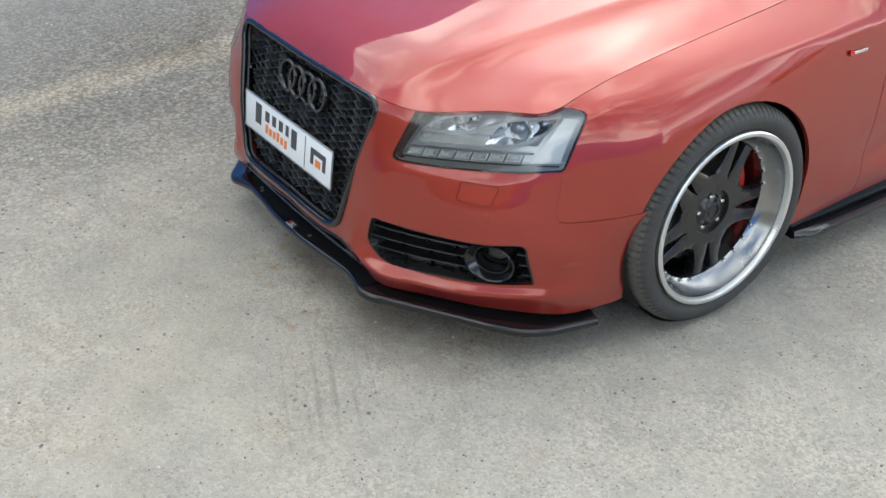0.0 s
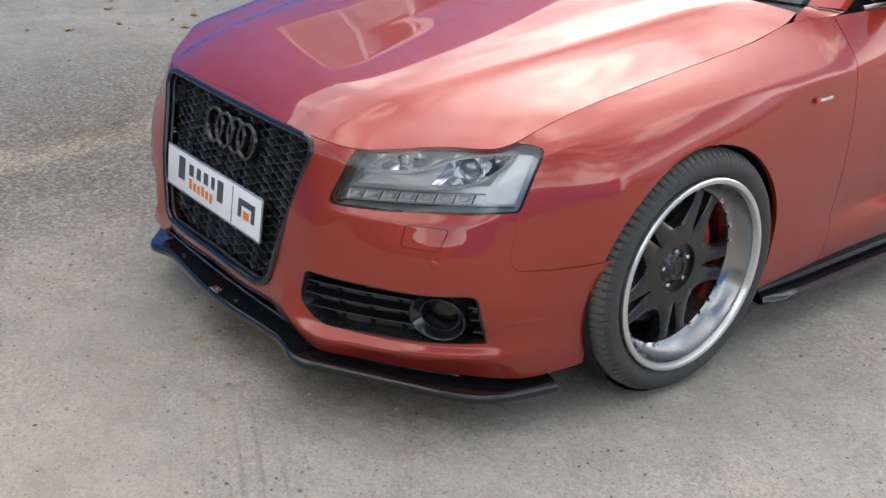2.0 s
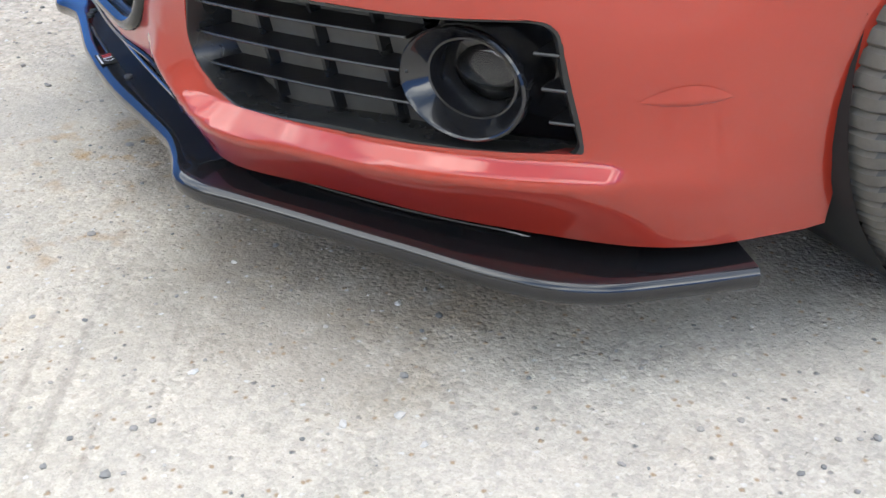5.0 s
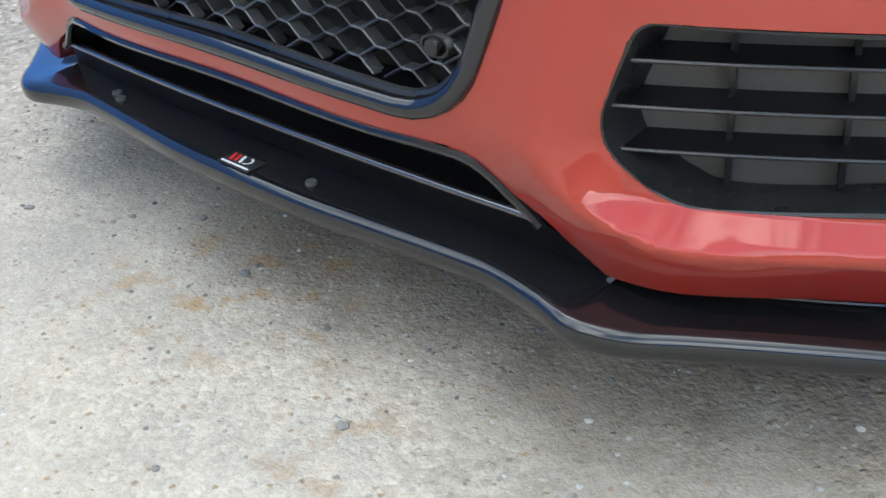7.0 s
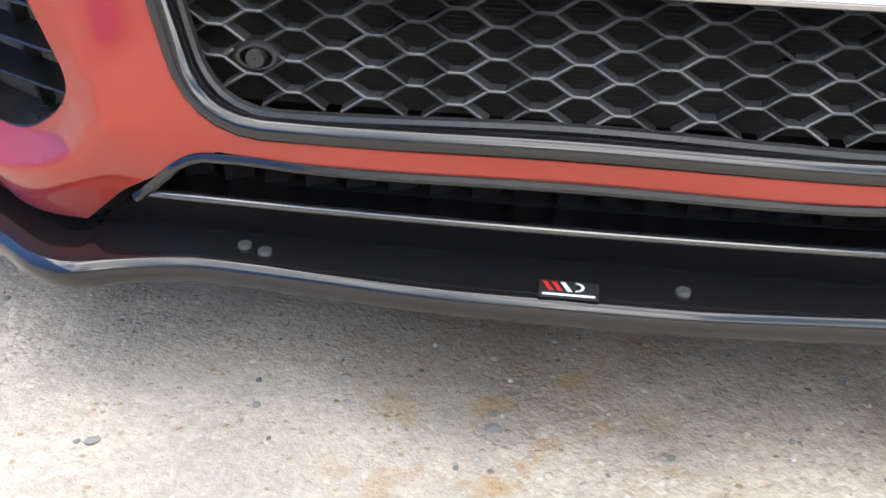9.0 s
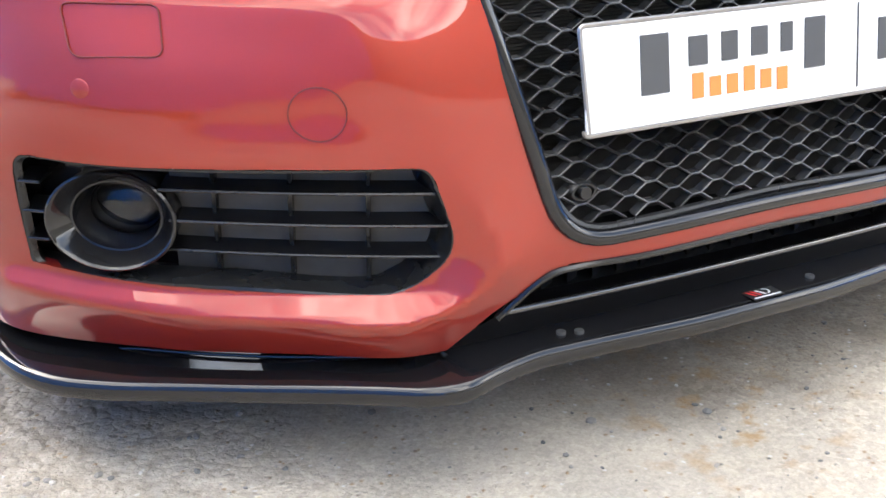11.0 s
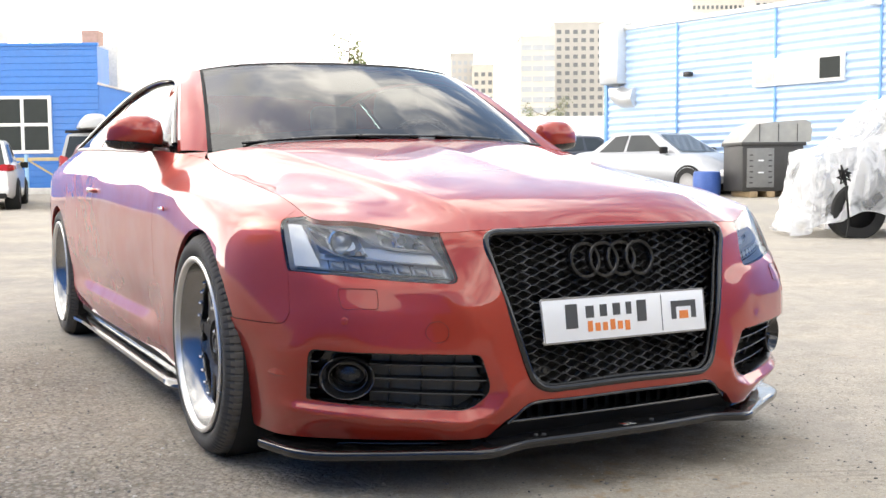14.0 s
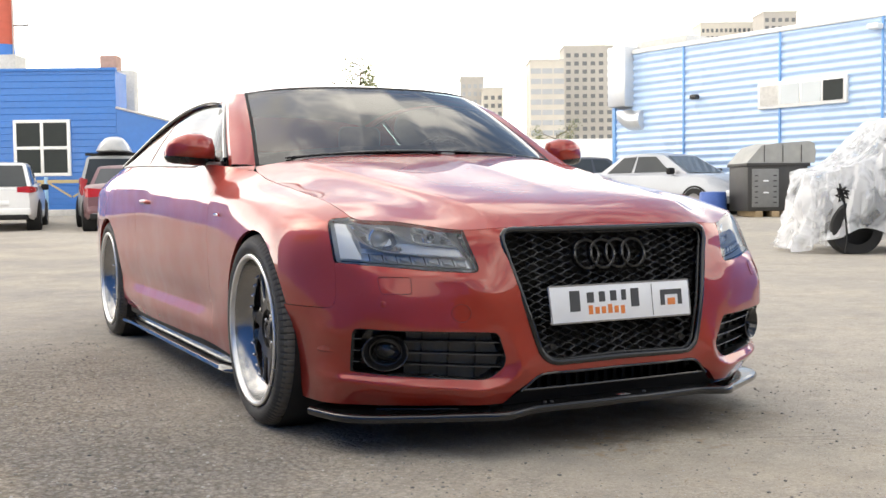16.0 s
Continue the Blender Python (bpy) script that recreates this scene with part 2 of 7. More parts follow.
def tube(bm, pts, radius, seg=8, caps=True, up=(0, 0, 1)):
    """A round bar along points. radius: a number or one for each point."""
    pts = [Vector(p) for p in pts]
    rings = []
    for i, p in enumerate(pts):
        d = (pts[min(i + 1, len(pts) - 1)] - pts[max(i - 1, 0)]).normalized()
        side = d.cross(Vector(up))
        if side.length < 1e-4:
            side = d.cross(Vector((1, 0, 0)))
        side.normalize()
        top = side.cross(d)
        r = radius[i] if isinstance(radius, (list, tuple)) else radius
        rings.append([bm.verts.new(p + r * (math.cos(2 * math.pi * k / seg) * side + math.sin(2 * math.pi * k / seg) * top)) for k in range(seg)])
    for a, b in zip(rings[:-1], rings[1:]):
        for k in range(seg):
            bm.faces.new((a[k], a[(k + 1) % seg], b[(k + 1) % seg], b[k]))
    if caps:
        bm.faces.new(rings[0][::-1])
        bm.faces.new(rings[-1])
    return bm


def grid_faces(bm, rows, flip=False, closed=False):
    """Faces over rows of points; returns the vertices."""
    vs = [[bm.verts.new(p) for p in row] for row in rows]
    for a, b in zip(vs[:-1], vs[1:]):
        n = len(a)
        for i in range(n if closed else n - 1):
            j = (i + 1) % n
            q = (a[i], a[j], b[j], b[i])
            bm.faces.new(q[::-1] if flip else q)
    return vs


def hermite(knots, values, t):
    """Smooth curve through values (n x d) at knots, at the places t."""
    k, v, t = np.asarray(knots, float), np.asarray(values, float), np.asarray(t, float)
    d = np.diff(v, axis=0) / np.diff(k)[:, None]
    h = np.diff(k)
    tan = np.empty_like(v)
    tan[0], tan[-1] = d[0], d[-1]
    tan[1:-1] = (d[:-1] * h[1:, None] + d[1:] * h[:-1, None]) / (h[1:] + h[:-1])[:, None]
    i = np.clip(np.searchsorted(k, t, side="right") - 1, 0, len(k) - 2)
    s = ((t - k[i]) / h[i])[:, None]
    hh = h[i][:, None]
    return ((2 * s**3 - 3 * s**2 + 1) * v[i] + (s**3 - 2 * s**2 + s) * hh * tan[i] + (3 * s**2 - 2 * s**3) * v[i + 1] + (s**3 - s**2) * hh * tan[i + 1])


def smooth_line(pts, n):
    pts = np.asarray(pts, float)
    k = np.r_[0, np.cumsum(np.linalg.norm(np.diff(pts, axis=0), axis=1))]
    return hermite(k, pts, np.linspace(0, k[-1], n))


def mirror(bm):
    """Adds the other half, across x = 0, welded in the middle."""
    ret = bmesh.ops.duplicate(bm, geom=bm.verts[:] + bm.edges[:] + bm.faces[:])
    vs = [g for g in ret["geom"] if isinstance(g, bmesh.types.BMVert)]
    fs = [g for g in ret["geom"] if isinstance(g, bmesh.types.BMFace)]
    for v in vs:
        v.co.x = -v.co.x
    bmesh.ops.reverse_faces(bm, faces=fs)
    bmesh.ops.remove_doubles(bm, verts=[v for v in bm.verts if abs(v.co.x) < 1e-4], dist=2e-4)
    return bm


def flipped(bm):
    """The same shape on the other side of the car."""
    for v in bm.verts:
        v.co.x = -v.co.x
    bmesh.ops.reverse_faces(bm, faces=bm.faces[:])
    return bm


# ---- the car's shell ----
# Columns run from the nose's middle round the corner and back along the side; rows run from the sill up to the hood line and the belt.
NET = [
    [(0, -.790, .175), (0, -.815, .25), (0, -.819, .36), (0, -.805, .46), (0, -.785, .56), (0, -.765, .625), (0, -.742, .660), (0, -.712, .684)],
    [(.31, -.770, .165), (.285, -.803, .25), (.300, -.797, .375), (.320, -.785, .47), (.343, -.765, .56), (.360, -.748, .62), (.373, -.735, .650), (.385, -.714, .676)],
    [(.420, -.758, .160), (.415, -.765, .24), (.424, -.781, .375), (.435, -.772, .47), (.458, -.741, .548), (.470, -.715, .60), (.478, -.697, .640), (.484, -.674, .672)],
    [(.545, -.674, .154), (.555, -.700, .24), (.565, -.726, .38), (.580, -.718, .47), (.600, -.660, .556), (.615, -.630, .61), (.625, -.600, .655), (.634, -.550, .697)],
    [(.675, -.578, .150), (.705, -.597, .245), (.725, -.628, .38), (.735, -.615, .47), (.742, -.550, .57), (.740, -.530, .61), (.737, -.500, .66), (.731, -.458, .706)],
    [(.796, -.452, .146), (.806, -.468, .25), (.813, -.500, .38), (.812, -.492, .445), (.804, -.462, .575), (.805, -.440, .62), (.796, -.403, .690), (.735, -.350, .731)],
    [(.832, -.300, .140), (.850, -.300, .25), (.872, -.300, .38), (.886, -.300, .44), (.886, -.290, .57), (.874, -.280, .64), (.832, -.265, .712), (.737, -.245, .756)],
    [(.860, .05, .17), (.880, .05, .25), (.897, .05, .38), (.903, .05, .46), (.905, .05, .57), (.897, .05, .67), (.852, .05, .753), (.737, .05, .796)],
    [(.870, .40, .18), (.885, .40, .25), (.897, .40, .38), (.902, .40, .46), (.904, .40, .57), (.900, .40, .68), (.868, .40, .785), (.744, .40, .846)],
    [(.868, .55, .185), (.883, .55, .25), (.894, .55, .38), (.899, .55, .46), (.902, .55, .57), (.899, .55, .685), (.868, .55, .797), (.742, .545, .876)],
    [(.866, .67, .19), (.881, .67, .25), (.891, .67, .38), (.896, .665, .46), (.900, .66, .57), (.898, .655, .69), (.870, .645, .805), (.800, .637, .893)],
    [(.868, 1.30, .19), (.884, 1.30, .25), (.895, 1.30, .38), (.900, 1.30, .46), (.904, 1.30, .57), (.904, 1.30, .70), (.880, 1.30, .82), (.800, 1.30, .910)],
    [(.870, 2.02, .19), (.886, 2.02, .25), (.896, 2.02, .38), (.902, 2.02, .46), (.907, 2.02, .57), (.907, 2.02, .71), (.885, 2.02, .838), (.798, 2.02, .932)],
    [(.872, 2.42, .20), (.890, 2.42, .25), (.902, 2.42, .38), (.909, 2.42, .46), (.914, 2.42, .57), (.912, 2.42, .71), (.888, 2.42, .842), (.790, 2.42, .942)],
    [(.872, 2.80, .20), (.890, 2.80, .25), (.904, 2.80, .38), (.912, 2.80, .46), (.917, 2.80, .57), (.914, 2.80, .71), (.885, 2.80, .845), (.775, 2.80, .950)],
    [(.860, 3.18, .20), (.876, 3.18, .25), (.890, 3.18, .38), (.897, 3.18, .46), (.900, 3.18, .57), (.896, 3.18, .71), (.862, 3.18, .845), (.745, 3.18, .952)],
    [(.760, 3.58, .22), (.780, 3.58, .27), (.795, 3.58, .38), (.800, 3.58, .46), (.800, 3.57, .57), (.795, 3.55, .71), (.765, 3.52, .84), (.670, 3.46, .945)],
    [(.500, 3.71, .24), (.510, 3.72, .28), (.515, 3.73, .38), (.520, 3.73, .46), (.520, 3.72, .57), (.515, 3.69, .71), (.500, 3.65, .85), (.450, 3.60, .955)],
    [(0, 3.74, .24), (0, 3.75, .28), (0, 3.76, .38), (0, 3.76, .46), (0, 3.75, .57), (0, 3.72, .71), (0, 3.68, .86), (0, 3.62, .965)],
]
net = np.array(NET)
SUBS_U = [12, 12, 14, 12, 8, 8, 12, 12, 6, 6, 12, 12, 8, 10, 8, 6, 5, 5]
SUBS_V = [12, 10, 10, 16, 5, 5, 6]


def spans(knots, subs):
    out = [knots[0]]
    for a, b, n in zip(knots[:-1], knots[1:], subs):
        out += list(a + (b - a) * np.arange(1, n + 1) / n)
    return np.array(out)


knots_u = np.r_[0, np.cumsum(np.linalg.norm(np.diff(net, axis=0), axis=2).mean(1))]
knots_v = np.r_[0, np.cumsum(np.linalg.norm(np.diff(net, axis=1), axis=2).mean(0))]
fine_u, fine_v = spans(knots_u, SUBS_U), spans(knots_v, SUBS_V)
wide_net = np.concatenate([net[1:2] * (-1, 1, 1), net])      # the nose runs on evenly across the middle
along = np.stack([hermite(np.r_[-knots_u[1], knots_u], wide_net[:, i], fine_u) for i in range(net.shape[1])], 1)
shell = np.stack([hermite(knots_v, along[j], fine_v) for j in range(len(fine_u))], 0)      # (u, v, xyz)
# fairing: evens out the surface without shrinking it
for step in [0.5, -0.53] * 14:
    pad = np.concatenate([shell[1:2] * (-1, 1, 1), shell, shell[-2:-1] * (-1, 1, 1)])
    du = (pad[2:] + pad[:-2]) / 2 - shell
    dv = np.zeros_like(shell)
    dv[:, 1:-1] = (shell[:, 2:] + shell[:, :-2]) / 2 - shell[:, 1:-1]
    tangent = np.gradient(shell, axis=0)
    tangent /= np.linalg.norm(tangent, axis=2, keepdims=True) + 1e-9
    du -= tangent * (du * tangent).sum(2, keepdims=True)
    rise_v = np.gradient(shell, axis=1)
    rise_v /= np.linalg.norm(rise_v, axis=2, keepdims=True) + 1e-9
    dv -= rise_v * (dv * rise_v).sum(2, keepdims=True)
    shell = shell + step * .5 * (du + dv)
# the shoulder's crease along the side
for j in range(shell.shape[0]):
    ramp_in = np.clip((shell[j, 0, 1] + 0.1) / 0.8, 0, 1) * (shell[j, 0, 0] > 0.6)
    d = fine_v - (knots_v[6] - 0.015)
    shell[j, :, 0] += 0.010 * ramp_in * np.exp(-(np.where(d > 0, d / 0.018, d / 0.06)) ** 2)
    # hollow above the sill, with a lit edge under it
    d2 = shell[j, :, 2] - 0.335
    door_in = np.clip((shell[j, 0, 1] - 0.55) / 0.3, 0, 1) * np.clip((2.5 - shell[j, 0, 1]) / 0.3, 0, 1) * (shell[j, 0, 0] > 0.6)
    shell[j, :, 0] -= 0.022 * door_in * np.exp(-(np.where(d2 > 0, d2 / 0.085, d2 / 0.028)) ** 2)



def ease(v, a, b):
    t = np.clip((v - a) / (b - a), 0, 1)
    return t * t * (3 - 2 * t)


# panel beside the grille's flank, set back between the fog lamp and the headlamp, with a lip under the headlamp
relief = np.zeros_like(shell)
for j in range(int(np.searchsorted(fine_u, knots_u[6]))):
    x, z = shell[j, :, 0], shell[j, :, 2]
    lamp_z = np.interp(x, [.454, .60, .744, .806], [.546, .555, .571, .576])
    flank = .428 + .055 * np.clip((z - .40) / .15, 0, 1)
    setback = .009 * ease(x, flank, flank + .045) * (1 - ease(x, .58, .78)) * ease(z, .392, .418) * (1 - ease(z, lamp_z - .07, lamp_z - .02))
    lip = .0055 * ease(x, .44, .49) * (1 - ease(x, .80, .86)) * np.exp(-((z - lamp_z + .016) / .009) ** 2)
    relief[j, :, 1] += setback - lip
    relief[j, :, 0] += .4 * (lip - setback) * ease(x, .45, .70)
for _ in range(4):
    pad = np.pad(relief, ((1, 1), (1, 1), (0, 0)), mode="edge")
    relief = .5 * relief + .125 * (pad[2:, 1:-1] + pad[:-2, 1:-1] + pad[1:-1, 2:] + pad[1:-1, :-2])
shell += relief

# ledge under the fog-lamp pocket, carried up round its inner end
FOG_EDGE = np.array([(.420, .374), (.789, .387), (.782, .250), (.60, .240), (.455, .232), (.410, .246), (.385, .278)])


def fog_gap(x, z):
    """Distance from the pocket's outline in the front view, below zero inside, and the way out."""
    best, way, inside = 9.0, (0, 0), True
    for a, b in zip(FOG_EDGE, np.roll(FOG_EDGE, -1, 0)):
        e, q = b - a, np.array((x, z)) - a
        s = np.clip(q @ e / (e @ e), 0, 1)
        d = q - s * e
        if e[0] * q[1] - e[1] * q[0] > 0:
            inside = False
        n = math.hypot(*d)
        if n < best:
            best, way = n, d / max(n, 1e-6)
    return (-best if inside else best), way


ledge = np.zeros_like(shell)
for j in range(int(np.searchsorted(fine_u, knots_u[6]))):
    for i in range(shell.shape[1]):
        x, y, z = shell[j, i]
        if x < .30 or x > .86 or z > .40:
            continue
        d, w = fog_gap(x, z)
        lean = max(0.0, min(1.0, -1.2 * w[1] + 0.25)) if w[0] > -0.3 else max(0.0, min(1.0, 0.9 - 0.9 * w[1])) * min(1.0, max(0.0, (.37 - z) / .06))
        lift = .031 * lean * min(1.0, max(0.0, d) / .022) ** 1.2 * math.exp(-(max(0, d - .022) / .045) ** 2)
        ledge[j, i] = np.array((.35 if w[0] > -0.3 else .1, -.93, 0)) * lift
for _ in range(2):
    pad = np.pad(ledge, ((1, 1), (1, 1), (0, 0)), mode="edge")
    ledge = .5 * ledge + .125 * (pad[2:, 1:-1] + pad[:-2, 1:-1] + pad[1:-1, 2:] + pad[1:-1, :-2])
shell += ledge

SEL = [np.searchsorted(fine_u, k - 1e-9) for k in knots_u]
ROW = [np.searchsorted(fine_v, k - 1e-9) for k in knots_v]
nose = shell[: SEL[7]].reshape(-1, 3)


def nose_at(x, z):
    """The shell's y on the nose for a place in the front view, and its outward normal."""
    d = (nose[:, 0] - x) ** 2 + (nose[:, 2] - z) ** 2
    i = np.argsort(d)[:8]
    a = np.c_[np.ones(8), nose[i, 0] - x, nose[i, 2] - z]
    w = 1 / (d[i] + 1e-5)
    c = np.linalg.lstsq(a * w[:, None], nose[i, 1] * w, rcond=None)[0]
    n = Vector((c[1], -1, c[2])).normalized()
    return float(c[0]), n


def panel_of(j, i):
    cu = np.searchsorted(SEL, j, side="right") - 1
    cv = np.searchsorted(ROW, i, side="right") - 1
    if cu < 5 or (cu < 7 and cv < 3):
        return 1
    if cu < 10:
        return 2
    return 3 if cu < 12 else 4


def shell_mesh():
    bm = bmesh.new()
    tag = bm.faces.layers.int.new("panel")
    vs = [[bm.verts.new(p) for p in row] for row in shell]
    for j in range(len(vs) - 1):
        for i in range(len(vs[0]) - 1):
            f = bm.faces.new((vs[j][i], vs[j + 1][i], vs[j + 1][i + 1], vs[j][i + 1]))
            f[tag] = panel_of(j, i)
    return bm


def rounded(pts, radii, n=6):
    """A closed outline with its corners rounded."""
    pts = [Vector(p) for p in pts]
    out = []
    for k, p in enumerate(pts):
        a, b = pts[k - 1], pts[(k + 1) % len(pts)]
        r = radii[k] if isinstance(radii, (list, tuple)) else radii
        ra, rb = min(r, 0.48 * (a - p).length), min(r, 0.48 * (b - p).length)
        if r <= 0:
            out.append(p)
            continue
        s, e = p + (a - p).normalized() * ra, p + (b - p).normalized() * rb
        out += [(1 - t) ** 2 * s + 2 * t * (1 - t) * p + t * t * e for t in [q / n for q in range(n + 1)]]
    return out


def cut(bm, outline, way, reach=0.4):
    """Cuts the mesh along a convex outline seen along way; returns the faces inside."""
    way = Vector(way).normalized()
    c = sum(outline, Vector()) / len(outline)
    size = max((p - c).length for p in outline) + 0.05
    planes = []
    for a, b in zip(outline, outline[1:] + outline[:1]):
        if (b - a).length < 1e-6:
            continue
        n = (b - a).cross(way)
        if n.length < 1e-9:
            continue
        n.normalize()
        if n.dot(c - a) > 0:
            n = -n
        planes.append((a, n))

    def near(f):
        d = f.calc_center_median() - c
        return abs(d.dot(way)) < reach and (d - way * d.dot(way)).length < size + 0.05

    for a, n in planes:
        fs = [f for f in bm.faces if near(f)]
        es = {e for f in fs for e in f.edges}
        vs = {v for f in fs for v in f.verts}
        bmesh.ops.bisect_plane(bm, geom=list(vs) + list(es) + fs, plane_co=a, plane_no=n, dist=1e-5)
    return [f for f in bm.faces if near(f) and all(n.dot(f.calc_center_median() - a) < 1e-6 for a, n in planes)]


def split_off(bm, faces):
    """A new bmesh with copies of the faces, which are taken out of the old one."""
    nb = bmesh.new()
    seen = {}
    for f in faces:
        vs = []
        for v in f.verts:
            if v not in seen:
                seen[v] = nb.verts.new(v.co)
            vs.append(seen[v])
        nb.faces.new(vs)
    bmesh.ops.delete(bm, geom=faces, context="FACES")
    return nb


def tidy(bm):
    bmesh.ops.remove_doubles(bm, verts=bm.verts[:], dist=1e-4)
    bmesh.ops.dissolve_degenerate(bm, edges=bm.edges[:], dist=1e-4)
    return bm


def fold_edges(bm, gap=0.0011, depth=0.014, way=None):
    """Draws the open edges back by half a joint and folds them inwards."""
    bm.normal_update()
    rim = [e for e in bm.edges if e.is_boundary]
    pull = {}
    for e in rim:
        f = e.link_faces[0]
        t = (e.verts[1].co - e.verts[0].co).normalized()
        d = f.normal.cross(t)
        if d.dot(f.calc_center_median() - e.verts[0].co) < 0:
            d = -d
        for v in e.verts:
            pull.setdefault(v, []).append(d)
    normals = {v: v.normal.copy() for v in pull}
    for v, ds in pull.items():
        s = sum(ds, Vector())
        if s.length > 1e-6:
            v.co += s.normalized() * gap
    ret = bmesh.ops.extrude_edge_only(bm, edges=rim)
    fresh = [g for g in ret["geom"] if isinstance(g, bmesh.types.BMVert)]
    for v in fresh:
        base = min((e.other_vert(v) for e in v.link_edges if e.other_vert(v) in normals), key=lambda o: (o.co - v.co).length, default=None)
        if base is not None:
            v.co = v.co + (Vector(way) if way else -normals[base]) * depth
    return bm


from mathutils import kdtree

# true normals of the skin, kept on panels that were cut to outlines
skin_du, skin_dv = np.gradient(shell, axis=0), np.gradient(shell, axis=1)
skin_n = np.cross(skin_du, skin_dv)
skin_n /= np.linalg.norm(skin_n, axis=2, keepdims=True) + 1e-12
for _ in range(10):      # evens out pressing waves, but keeps the creases
    pad = np.pad(skin_n, ((1, 1), (1, 1), (0, 0)), mode="edge")
    total = skin_n.copy()
    for dj, di in ((0, 1), (2, 1), (1, 0), (1, 2)):
        side_n = pad[dj:dj + skin_n.shape[0], di:di + skin_n.shape[1]]
        total += side_n * np.clip(((side_n * skin_n).sum(axis=2, keepdims=True) - .955) / .035, 0, 1)
    skin_n = total / np.linalg.norm(total, axis=2, keepdims=True)
skin_tree = kdtree.KDTree(shell.shape[0] * shell.shape[1])
for j in range(shell.shape[0]):
    for i in range(shell.shape[1]):
        skin_tree.insert(shell[j, i], j * shell.shape[1] + i)
skin_tree.balance()


def skin_normal(p):
    """The skin's normal at a place on it, blended between the points of the net."""
    flip = np.array((-1.0 if p[0] < 0 else 1.0, 1.0, 1.0))
    q = np.array(p) * flip
    _, k, _ = skin_tree.find(q)
    j, i = divmod(k, shell.shape[1])
    d, a, b = q - shell[j, i], skin_du[j, i], skin_dv[j, i]
    m = np.array(((a @ a, a @ b), (a @ b, b @ b)))
    f = np.linalg.solve(m + np.eye(2) * 1e-12, np.array((d @ a, d @ b)))
    fj, fi = np.clip(j + f[0], 0, shell.shape[0] - 1.001), np.clip(i + f[1], 0, shell.shape[1] - 1.001)
    j0, i0 = int(fj), int(fi)
    s, t = fj - j0, fi - i0
    n = (1 - s) * ((1 - t) * skin_n[j0, i0] + t * skin_n[j0, i0 + 1]) + s * ((1 - t) * skin_n[j0 + 1, i0] + t * skin_n[j0 + 1, i0 + 1])
    return Vector(n * flip).normalized()


def smooth_skin(ob):
    me = ob.data
    at = {}
    normals = [None] * len(me.loops)
    for f in me.polygons:
        fn = f.normal.copy()
        for li in f.loop_indices:
            vi = me.loops[li].vertex_index
            if vi not in at:
                at[vi] = skin_normal(me.vertices[vi].co)
            n = at[vi]
            c = n.dot(fn)
            normals[li] = n if c > .75 else (-n if c < -.75 else fn)
    me.normals_split_custom_set(normals)
    return ob


car = thing("coupe_car", "red metallic two-door coupe with black grille and polished dished wheels", "car")

half = shell_mesh()
# openings: grille, lower vent, headlamp, fog-lamp pocket, wheel arches
GRILLE = rounded([(.392, -.72, .672), (.289, -.80, .271), (-.289, -.80, .271), (-.392, -.72, .672)], [.05, .055, .055, .05])
VENT = [Vector(p) for p in [(.292, -.80, .249), (.312, -.80, .241), (.358, -.79, .199), (.442, -.76, .152), (.442, -.76, .08), (-.442, -.76, .08), (-.442, -.76, .152), (-.358, -.79, .199), (-.312, -.8, .241), (-.292, -.80, .249)]]
HEADLAMP = rounded([(.487, -.676, .684), (.60, -.585, .699), (.735, -.455, .716), (.806, -.398, .710), (.806, -.462, .576), (.744, -.546, .571), (.60, -.660, .555), (.454, -.742, .546)],
                   [.012, 0, 0, .022, .010, 0, 0, .03])
HEADLAMP_WAY = (0.62, -0.78, 0.12)
FOG = rounded([(.420, -.779, .374), (.789, -.558, .387), (.782, -.515, .250), (.60, -.68, .240), (.440, -.748, .230), (.385, -.775, .278)], [.016, .022, .012, 0, .035, .035], 9)
FOG_WAY = (0.5, -0.866, 0)
bmesh.ops.delete(half, geom=cut(half, GRILLE, (0, -1, 0)), context="FACES")
bmesh.ops.delete(half, geom=cut(half, VENT, (0, -1, 0)), context="FACES")
lamp_cover = split_off(half, cut(half, HEADLAMP, HEADLAMP_WAY, 0.2))
bmesh.ops.delete(half, geom=cut(half, FOG, FOG_WAY, 0.2), context="FACES")
AXLES, AXLE_Z, ARCH_R = (0.05, 2.80), 0.325, 0.338
for ay in AXLES:
    ring = [Vector((.9, ay + ARCH_R * math.cos(a), AXLE_Z + ARCH_R * math.sin(a))) for a in [math.pi * k / 24 for k in range(-3, 28)]]
    ring = [Vector((.9, ay + ARCH_R, 0.05))] + [p for p in ring if p.z > 0.25] + [Vector((.9, ay - ARCH_R, 0.05))]
    bmesh.ops.delete(half, geom=cut(half, ring, (1, 0, 0), 0.3), context="FACES")

# the fender's lower front corner is round
corner = Vector((.812, -.492, .445))
arc = [(1 - t) ** 2 * Vector((.8095, -.4835, .487)) + 2 * t * (1 - t) * corner + t * t * Vector((.830, -.454, .4415)) for t in [k / 5 for k in range(6)]]
for p, q in zip(arc, arc[1:]):
    inside = cut(half, [corner, p, q], (.9, -.44, 0), 0.05)
    tag = half.faces.layers.int["panel"]
    for f in inside:
        f[tag] = 1


def take_panel(n):
    bm = half.copy()
    tag = bm.faces.layers.int["panel"]
    bmesh.ops.delete(bm, geom=[f for f in bm.faces if f[tag] != n], context="FACES")
    return tidy(bm)


